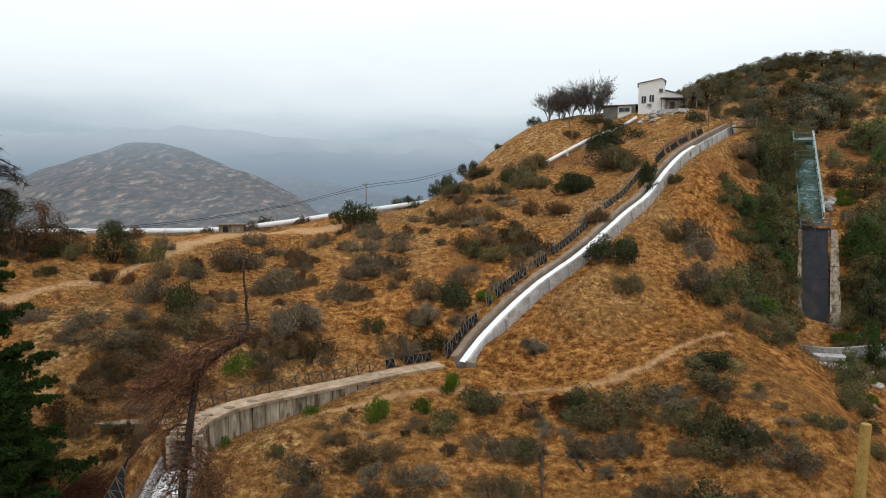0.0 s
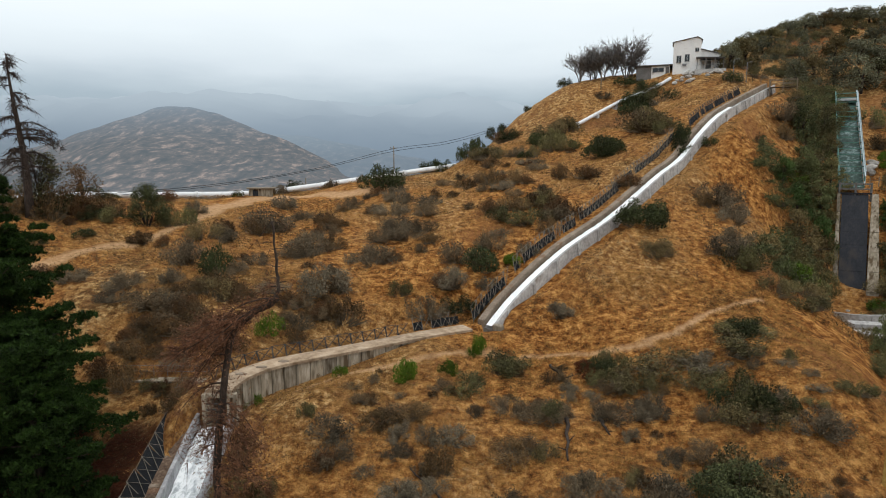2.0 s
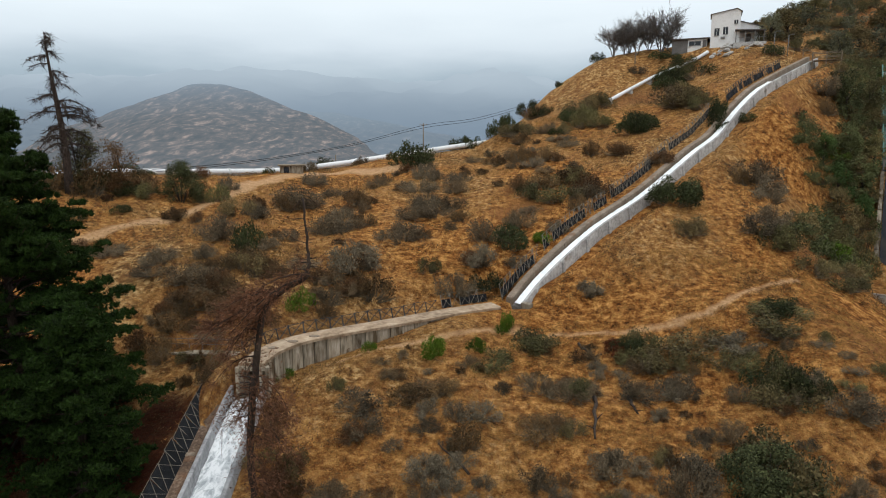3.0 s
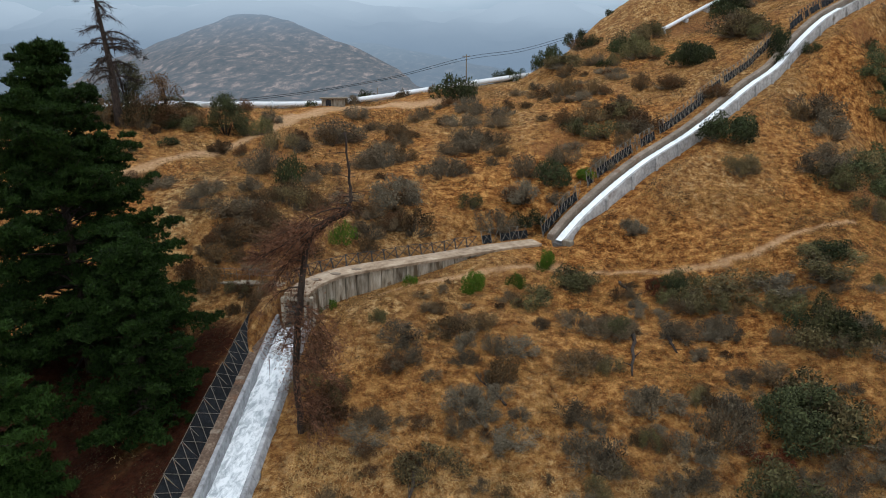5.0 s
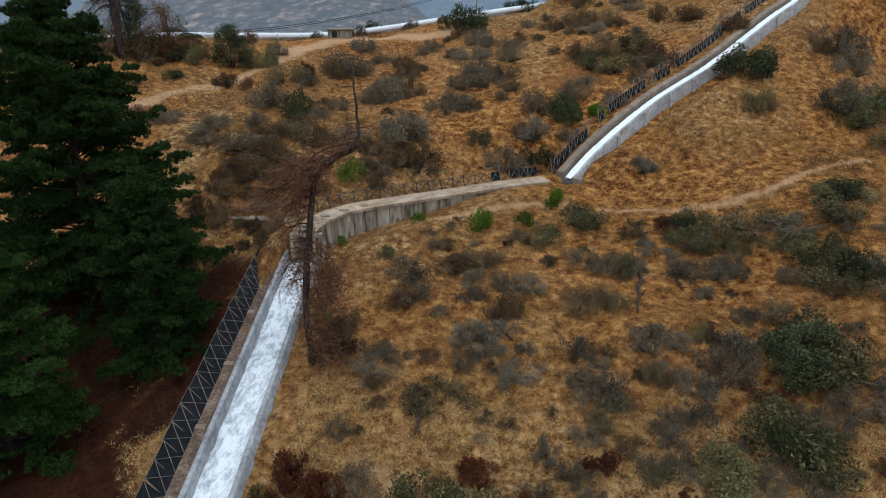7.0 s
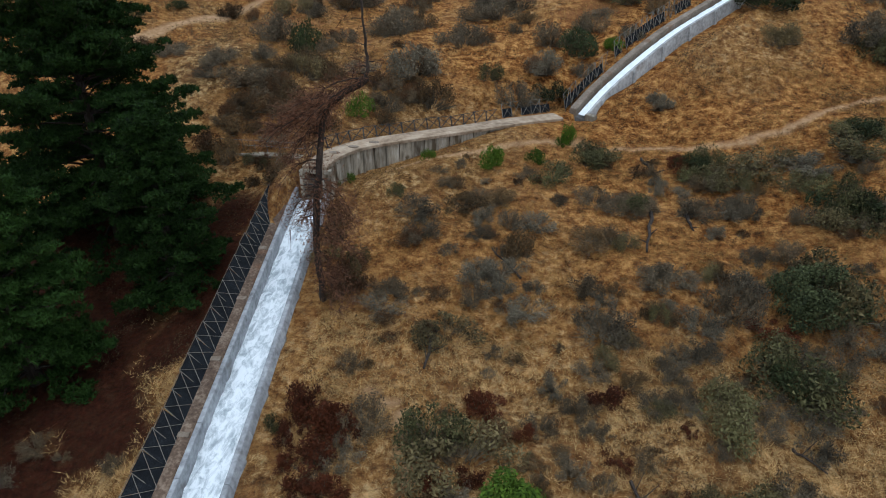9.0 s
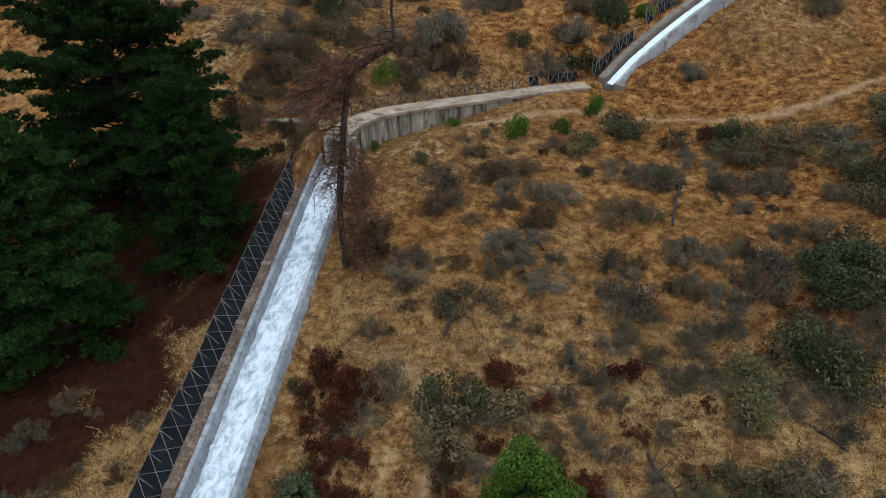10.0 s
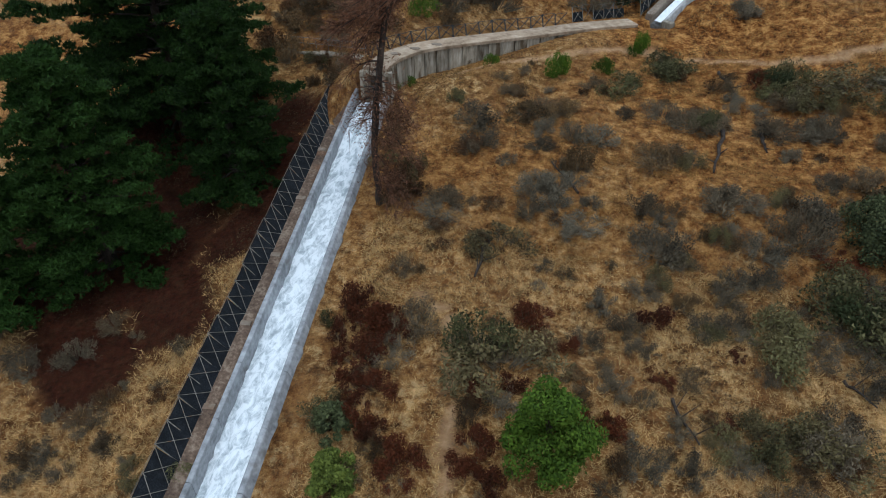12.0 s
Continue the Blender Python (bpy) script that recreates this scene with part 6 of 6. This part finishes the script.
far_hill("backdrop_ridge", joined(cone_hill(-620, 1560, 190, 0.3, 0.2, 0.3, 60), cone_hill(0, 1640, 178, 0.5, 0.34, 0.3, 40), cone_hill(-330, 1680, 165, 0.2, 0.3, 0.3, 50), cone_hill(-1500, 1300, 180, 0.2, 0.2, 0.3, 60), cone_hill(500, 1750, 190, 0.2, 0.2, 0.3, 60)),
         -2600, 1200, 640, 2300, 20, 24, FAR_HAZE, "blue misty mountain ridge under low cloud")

# ---- buildings on the crest ----
def boxed(name, x0, x1, y0, y1, z0, z1, mat, parent, label="", bevel=0.02):
    return part(name, box_bm(x0, x1, y0, y1, z0, z1, bevel), mat, parent, label)


def prism(name, outline, y0, y1, mat, parent, label=""):
    """An outline in x, z pushed from y0 to y1."""
    bm = bmesh.new()
    a = [bm.verts.new((x, y0, z)) for x, z in outline]
    b = [bm.verts.new((x, y1, z)) for x, z in outline]
    bm.faces.new(a)
    bm.faces.new(b[::-1])
    for i in range(len(a)):
        j = (i + 1) % len(a)
        bm.faces.new((a[j], a[i], b[i], b[j]))
    bmesh.ops.recalc_face_normals(bm, faces=bm.faces)
    return part(name, bm, mat, parent, label)


def window(parent, x, z, w, h, y):
    """A framed pane set in a wall that faces -y."""
    f = part("window", box_bm(x - w / 2 - 0.07, x + w / 2 + 0.07, y - 0.05, y + 0.04, z - h / 2 - 0.07, z + h / 2 + 0.07, 0.01), GREY_WALL, parent, "dark framed window")
    part("pane", box_bm(x - w / 2, x + w / 2, y - 0.065, y - 0.052, z - h / 2, z + h / 2), GLASS, f)
    part("mullion", box_bm(x - 0.03, x + 0.03, y - 0.085, y - 0.066, z - h / 2, z + h / 2), WHITE_WALL, f)
    part("sill", box_bm(x - w / 2 - 0.1, x + w / 2 + 0.1, y - 0.14, y, z - h / 2 - 0.14, z - h / 2 - 0.07), CONCRETE, f)


def house():
    h = empty("house", (39.7, 129.0, 46.3), "white two-storey plastered house with slanting roof", "house")
    h.rotation_euler = (0, 0, radians(-17.5))
    h.scale = (0.94, 0.94, 0.92)
    prism("wall", [(0, -1.5), (5.4, -1.5), (5.4, 6.95), (4.6, 7.45), (0, 6.6)], 0, 5.5, WHITE_WALL, h)
    prism("roof", [(-0.25, 6.56), (4.6, 7.46), (5.65, 6.8), (5.65, 6.94), (4.62, 7.6), (-0.25, 6.7)], -0.2, 5.7, ROOF, h, "thin dark roof sheet")
    window(h, 1.15, 3.1, 0.8, 1.35, 0)
    window(h, 2.75, 3.3, 0.8, 1.35, 0)
    window(h, 4.6, 4.9, 0.6, 0.65, 0)
    boxed("air_conditioner", 1.9, 2.7, -0.4, -0.01, 1.7, 2.1, STEEL, h, "grey wall unit")
    # wing to the right with a veranda
    prism("wing_wall", [(5.42, -1.5), (9.2, -1.5), (9.2, 3.9), (5.42, 5.1)], 1.5, 5.5, WHITE_WALL, h)
    prism("wing_roof", [(5.41, 5.12), (9.6, 3.82), (9.6, 4.0), (5.41, 5.3)], 1.2, 5.8, ROOF, h)
    prism("veranda_roof", [(4.5, 3.0), (9.9, 2.72), (9.9, 2.86), (4.5, 3.14)], -2.0, 1.48, ROOF, h, "thin dark veranda roof")
    for x in (4.7, 6.4, 8.1, 9.7):
        boxed("post", x - 0.08, x + 0.08, -1.85, -1.69, -0.6, 2.75, GREY_WALL, h)
    boxed("terrace", 4.3, 10.2, -2.2, 1.45, -2.5, 0.55, CONCRETE, h, "rough concrete terrace base")
    d = boxed("door", 6.6, 7.5, 1.42, 1.49, 0.56, 2.6, GREY_WALL, h, "dark door under the veranda")
    part("handle", box_bm(7.3, 7.4, 1.36, 1.41, 1.5, 1.6), STEEL, d)
    boxed("rail", 4.4, 10.1, -2.1, -2.05, 1.4, 1.46, STEEL, h)


def annex():
    h = empty("outbuilding", (33.4, 132.0, 46.2), "low flat-roofed outbuilding with dark and white walls", "building")
    h.rotation_euler = (0, 0, radians(-17.5))
    boxed("grey_wall", 0, 2.9, 0, 4.5, -1.8, 2.0, GREY_WALL, h, "dark grey boarded wall")
    boxed("white_wall", 2.903, 6.4, 0.02, 4.5, -1.8, 2.0, WHITE_WALL, h)
    boxed("roof", -0.4, 6.9, -0.5, 4.9, 2.0, 2.18, ROOF, h, "thin dark flat roof")
    window(h, 4.2, 1.2, 2.0, 0.7, 0.02)
    d = boxed("door", 5.6, 6.3, -0.04, 0.016, -0.2, 1.8, GREY_WALL, h)
    part("handle", box_bm(5.68, 5.74, -0.09, -0.045, 0.8, 0.9), STEEL, d)


def rubble_bank():
    rng = np.random.default_rng(41)
    for k in range(26):
        x, y = 40.5 + rng.uniform(-1.5, 7), 125.5 + rng.uniform(-2.5, 2.2)
        rock("rubble_block", x, y, rng.uniform(0.5, 1.5), rng, "pale concrete rubble block below the house", "rubble below the house")


def rock(name, x, y, size, rng, label, group):
    bm = bmesh.new()
    bmesh.ops.create_icosphere(bm, subdivisions=2, radius=0.5)
    for v in bm.verts:
        n = noise.noise(v.co * 2.2 + Vector((x, y, 0)))
        v.co *= 1 + 0.45 * n
        v.co.z *= 0.7
    me = bpy.data.meshes.new(name)
    bm.to_mesh(me)
    bm.free()
    me.materials.append(ROCK)
    ob = new(name, me)
    ob.matrix_basis = pose(x, y, at_ground(x, y) + 0.12 * size, rng.uniform(-20, 20), rng.uniform(-20, 20), rng.uniform(0, 360))
    ob.scale = (size * rng.uniform(0.8, 1.3), size, size * rng.uniform(0.7, 1.0))
    tagged(ob, label, "rock", group)


def railing(name, points, height, bay, mat, label, category="railing"):
    """Posts with two rails along the points."""
    r = empty(name, points[0], label, category)
    o = Vector(points[0])
    line = np.array(points, float)
    for a, b in zip(line, line[1:]):
        n = max(1, round(np.linalg.norm(b - a) / bay))
        for k in range(n + 1):
            p = Vector(a + (b - a) * k / n) - o
            part("post", bar_mesh("post", p - Vector((0, 0, 0.4)), p + Vector((0, 0, height)), 0.09, 0.09, mat), mat, r)
        for h in (height * 0.5, height - 0.03):
            part("rail", bar_mesh("rail", Vector(a) - o + Vector((0, 0, h)), Vector(b) - o + Vector((0, 0, h)), 0.07, 0.05, mat), mat, r)
    return r


def deck():
    d = empty("timber_deck", (51.2, 112.6, 41.9), "weathered timber deck at the head of the chute", "deck")
    d.rotation_euler = (0, 0, radians(-26))
    for k in range(14):
        boxed("plank", k * 0.31, k * 0.31 + 0.28, -1.1, 1.1, -0.05, 0.02, WOOD, d)
    for x in (0.1, 2.1, 4.2):
        for y in (-1.0, 1.0):
            boxed("post", x - 0.07, x + 0.07, y - 0.07, y + 0.07, -2.6, 1.3, WOOD, d)
    for y in (-1.0, 1.0):
        for z in (0.6, 1.2):
            boxed("rail", 0, 4.3, y - 0.03, y + 0.03, z, z + 0.1, WOOD, d)


def lamp_post(x, y, h):
    g = at_ground(x, y)
    p = empty("lamp_post", (x, y, g), "thin grey lamp post near the hilltop house", "lamp post", "lamp posts by the house")
    part("pole", tube([(0, 0, -0.4), (0, 0, h)], [0.07, 0.05], 8), STEEL, p)
    part("arm", tube([(0, 0, h - 0.1), (0.5, -0.1, h + 0.05)], [0.04, 0.03], 6), STEEL, p)
    boxed("lamp_head", 0.4, 0.85, -0.2, 0.0, h, h + 0.12, STEEL, p)


def utility_pole(x, y, h, arm):
    g = at_ground(x, y)
    p = empty("utility_pole", (x, y, g), "slim timber power pole on the ridge", "power pole", "power poles on the ridge")
    part("pole", tube([(0, 0, -0.6), (0, 0, h)], [0.12, 0.08], 8), WOOD, p)
    if arm:
        boxed("crossarm", -0.7, 0.7, -0.05, 0.05, h - 0.4, h - 0.28, WOOD, p)
        for x2 in (-0.6, 0.6):
            part("insulator", tube([(x2, 0, h - 0.28), (x2, 0, h - 0.12)], [0.05, 0.03], 6), STEEL, p)
    return g + h


def cables():
    for k, dz in enumerate((0.0, 0.45)):
        pts = [(-62, 78, 24.6 - dz), (-41.5, 91.0, 25.8 - dz * 0.6), (-27.3, 106.5, 28.1 - dz * 0.5), (-14.25, 116.1, 31.7 - dz), (-4.35, 123.9, 33.3 - dz), (8, 133, 37 - dz)]
        line = spline(pts, 1.5)
        bm = tube([tuple(q) for q in line], [0.035] * len(line), 5)
        tagged(part("power_cable", bm, NET), "thin black power cable along the ridge", "cable", "power cables")


def hut():
    h = empty("valve_hut", (-34.2, 95.0, at_ground(-33, 95.6) - 0.1), "low stone valve hut with flat brown roof", "hut")
    h.rotation_euler = (0, 0, radians(19))
    boxed("wall", 0, 3.6, 0, 2.4, -0.6, 1.2, STAINED, h)
    boxed("roof", -0.3, 4.1, -0.3, 2.7, 1.2, 1.36, WOOD, h, "flat brown board roof")
    # No hole in the wall: a near-black panel stands for the doorway's shade.
    boxed("opening", 0.6, 1.4, -0.03, 0.02, 0.1, 1.0, DARK_SCREEN, h, "near-black panel as doorway shade")


# ---- the trash rack and apron in the gully ----
def trash_rack():
    r = empty("intake_structure", (49.75, 82.1, 11.2), "steep intake apron with green ladder frame above", "intake")
    o = Vector((49.75, 82.1, 11.2))
    u = Vector((0.856, -0.517, 0))
    foot, head = Vector((49.55, 81.6, 10.1)) - o, Vector((53.05, 88.8, 25.0)) - o
    up = (head - foot).normalized()
    out = u.cross(up).normalized()
    if out.y > 0:
        out = -out

    def sheet(name, a, b, half0, half1, thick, mat, label="", side=0.0):
        bm = bmesh.new()
        q = [a + u * (side - half0), a + u * (side + half0), b + u * (side + half1), b + u * (side - half1)]
        f, k = [bm.verts.new(p) for p in q], [bm.verts.new(p - out * thick) for p in q]
        bm.faces.new(f)
        bm.faces.new(k[::-1])
        for i in range(4):
            j = (i + 1) % 4
            bm.faces.new((f[j], f[i], k[i], k[j]))
        bmesh.ops.recalc_face_normals(bm, faces=bm.faces)
        return part(name, bm, mat, r, label)

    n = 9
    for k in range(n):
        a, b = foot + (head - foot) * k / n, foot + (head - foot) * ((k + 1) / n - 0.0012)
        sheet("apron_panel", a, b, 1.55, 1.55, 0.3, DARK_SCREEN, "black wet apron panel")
    for k in range(6):
        a, b = foot + (head - foot) * k / 6 + out * 0.3, foot + (head - foot) * ((k + 1) / 6 - 0.004) + out * 0.3
        sheet("left_pier", a, b, 0.3 - 0.02 * k, 0.3 - 0.02 * k, 1.2, STAINED, "grey concrete side pier", -1.9)
        sheet("right_pier", a, b, 0.75 - 0.06 * k, 0.75 - 0.06 * (k + 1), 1.2, STAINED, "crumbling concrete side pier", 2.3)
    # gate beams at the head of the apron
    for dz, mat in ((0.1, DARK_SCREEN), (0.7, GREY_WALL), (1.4, GREY_WALL)):
        p = head + Vector((0, 0, dz))
        part("gate_beam", bar_mesh("gate_beam", p - u * 2.0, p + u * 1.9, 0.25, 0.2, mat), mat, r, "dark gate beam")
    for s in (-1.9, 0.0, 1.8):
        p = head + u * s
        part("gate_post", bar_mesh("gate_post", p - Vector((0, 0, 1)), p + Vector((0, 0, 1.6)), 0.2, 0.2, GREY_WALL), GREY_WALL, r)
    # ladder frame up the slope
    low, high = Vector((53.9, 91.3, 26.2)) - o, Vector((65.4, 114.8, 40.3)) - o
    d = high - low
    for s in (-1.55, 1.55):
        for lift in (0.0, 1.2):
            part("side_rail", bar_mesh("side_rail", low + u * s + Vector((0, 0, lift)), high + u * s + Vector((0, 0, lift)), 0.16, 0.16, PALE_STEEL if s > 0 else GREEN_STEEL), PALE_STEEL, r)
    for k in range(16):
        p = low + d * ((k + 0.5) / 16)
        part("rung", bar_mesh("rung", p - u * 1.5 + Vector((0, 0, 1.2)), p + u * 1.5 + Vector((0, 0, 1.2)), 0.22, 0.14, GREEN_STEEL), GREEN_STEEL, r)
        if k % 3 == 0:
            for s in (-1.55, 1.55):
                part("upright", bar_mesh("upright", p + u * s - Vector((0, 0, 0.9)), p + u * s + Vector((0, 0, 1.25)), 0.14, 0.14, GREEN_STEEL), GREEN_STEEL, r)
        if k < 15:
            q = low + d * ((k + 1.48) / 16)
            me = put_mesh("side_sheet", [p + u * 1.66 + Vector((0, 0, z)) for z in (-0.4, 1.5)] + [q + u * 1.66 + Vector((0, 0, z)) for z in (1.5, -0.4)] +
                          [p + u * 1.7 + Vector((0, 0, z)) for z in (-0.4, 1.5)] + [q + u * 1.7 + Vector((0, 0, z)) for z in (1.5, -0.4)],
                          [(0, 1, 2, 3), (7, 6, 5, 4), (0, 4, 5, 1), (1, 5, 6, 2), (2, 6, 7, 3), (3, 7, 4, 0)], PALE_STEEL, True)
            part("side_sheet", me, PALE_STEEL, r, "pale corrugated side sheet")
    bed_mesh = put_mesh("flume_bed", [low - u * 1.45 - Vector((0, 0, 0.3)), low + u * 1.45 - Vector((0, 0, 0.3)), high + u * 1.45 - Vector((0, 0, 0.3)), high - u * 1.45 - Vector((0, 0, 0.3)),
                                      low - u * 1.45 - Vector((0, 0, 0.6)), low + u * 1.45 - Vector((0, 0, 0.6)), high + u * 1.45 - Vector((0, 0, 0.6)), high - u * 1.45 - Vector((0, 0, 0.6))],
                        [(0, 1, 2, 3), (7, 6, 5, 4), (0, 4, 5, 1), (1, 5, 6, 2), (2, 6, 7, 3), (3, 7, 4, 0)], FLUME_BED, True)
    part("flume_bed", bed_mesh, FLUME_BED, r, "wet mossy flume bed")
    c = high - d * 0.05 - Vector((0, 0, 0.8))
    bm = box_bm(-1.6, 1.6, -0.9, 0.9, 0, 0.5, 0.03)
    bm.transform(Matrix.Translation(c + Vector((0, 0, 0.9))) @ Matrix.Rotation(radians(-31), 4, "Z"))
    part("head_roof", bm, WHITE_WALL, r, "white sheet roof at the head")
    for s in (-1.4, 1.4):
        part("roof_post", bar_mesh("roof_post", c + u * s - Vector((0, 0, 1.5)), c + u * s + Vector((0, 0, 0.95)), 0.15, 0.15, GREEN_STEEL), GREEN_STEEL, r)


def gully_works():
    rng = np.random.default_rng(55)
    line = spline([(44.2, 76.2, 11.4), (45.6, 73.2, 11.8), (48.0, 71.8, 12.2), (51.5, 71.6, 12.7), (55.0, 73.0, 13.2)], 0.8)
    w = empty("basin_wall", (0, 0, 0), "low curved concrete basin wall in the gully", "wall")
    for p in runs(line, 2.2, 0.04):
        part("wall_panel", swept(p, [(-0.25, -2.2), (-0.2, 0.0), (0.2, 0.0), (0.25, -2.2)]), CONCRETE, w)
    for x, y, z, rz, sx, sy in ((44.6, 70.6, 11.3, 12, 4.2, 1.1), (44.0, 68.4, 10.7, -12, 3.4, 1.2), (46.5, 66.5, 10.4, 20, 2.4, 1.0), (42.5, 63.5, 9.8, 5, 3.2, 0.8)):
        bm = box_bm(-sx / 2, sx / 2, -sy / 2, sy / 2, -0.25, 0.25, 0.05)
        ob = part("broken_slab", bm, CONCRETE)
        ob.matrix_basis = pose(x, y, max(z, at_ground(x, y) + 0.1), 8, 5, rz)
        tagged(ob, "broken pale concrete slab lying in the gully", "slab", "broken slabs in the gully")
    for k in range(30):
        rock("boulder", 46 + rng.uniform(-6, 6), rng.uniform(54, 80), rng.uniform(0.4, 1.5), rng, "pale grey boulder in the gully bed", "boulders in the gully")
    for x, y in ((60.5, 98.0), (61.2, 99.0), (59.8, 97.2)):
        rock("boulder", x, y, 1.8, rng, "pale grey boulder in the gully bed", "boulders in the gully")
    railing("gully_railing", [(55.8, 90.3, 26.3), (58.6, 88.9, 26.5)], 1.0, 1.0, WOOD, "weathered timber rail platform beside the intake")
    ob = part("timber_pillar", box_bm(-0.28, 0.28, -0.22, 0.22, -2.0, 6.3, 0.04), YELLOW_POST)
    ob.matrix_basis = pose(24.55, 35.4, 10.3, 0, 3, 32)
    tagged(ob, "tall ochre pillar at the gully edge", "pillar")


def footbridge():
    b = empty("footbridge", (-27.2, 44.2, 13.5), "narrow concrete footbridge with thin rail by the channel", "footbridge")
    b.rotation_euler = (0, radians(-2.5), radians(-6.5))
    for k in range(5):
        boxed("deck_plank", k * 1.62, k * 1.62 + 1.59, -0.45, 0.45, -0.16, 0.0, STAINED, b)
    for k in range(8):
        boxed("post", k * 1.12, k * 1.12 + 0.05, 0.38, 0.43, 0.0, 0.9, STEEL, b)
    for z in (0.45, 0.88):
        boxed("rail", 0, 7.95, 0.385, 0.425, z, z + 0.04, STEEL, b)
    for x in (2.2, 5.4):
        boxed("pier", x, x + 0.3, -0.3, 0.3, -2.0, -0.17, CONCRETE, b)


def fallen_log(x0, y0, x1, y1, r, seed):
    rng = np.random.default_rng(seed)
    pts = []
    for q in np.linspace(0, 1, 6):
        x, y = x0 + (x1 - x0) * q + rng.normal() * 0.06, y0 + (y1 - y0) * q + rng.normal() * 0.06
        pts.append((x, y, at_ground(x, y) + r * 0.7 + 0.15 * q))
    lg = empty("fallen_log", pts[0], "dark weathered log lying on the dry slope", "log", "fallen logs on the slope")
    o = Vector(pts[0])
    part("stem", tube([Vector(p) - o for p in pts], [r * (1 - 0.6 * q) for q in np.linspace(0, 1, 6)], 7), BARK, lg)
    for k in range(4):
        p = Vector(pts[1 + k]) - o
        e = p + Vector((rng.normal() * 0.5, rng.normal() * 0.5, 0.35))
        part("branch", tube([p, e], [r * 0.35, r * 0.12], 4), BARK, lg)


house()
annex()
rubble_bank()
deck()
railing("hillside_railing", [(45.5, 117.5, 44.2), (49.5, 115.5, 43.6), (51.6, 113.4, 42.6)], 0.9, 1.5, WOOD, "weathered timber railing along the crest path")
lamp_post(47.5, 118.9, 3.4)
lamp_post(49.5, 118.0, 3.6)
utility_pole(-14.25, 116.1, 5.8, True)
utility_pole(-28.5, 107.2, 2.3, False)
utility_pole(26.3, 131.4, 3.4, False)
cables()
hut()
trash_rack()
gully_works()
footbridge()
for k, q in enumerate(((6.9, 42.6, 6.2, 37.0, 0.16), (9.2, 42.4, 9.3, 40.0, 0.14), (-5.9, 29.0, -5.9, 25.6, 0.15), (6.6, 50.0, 7.6, 46.8, 0.12), (-1.6, 33.5, -3.6, 36.0, 0.09), (4.5, 21.0, 5.6, 19.0, 0.09), (12.0, 24.4, 13.2, 23.2, 0.09))):
    fallen_log(*q, 400 + k)
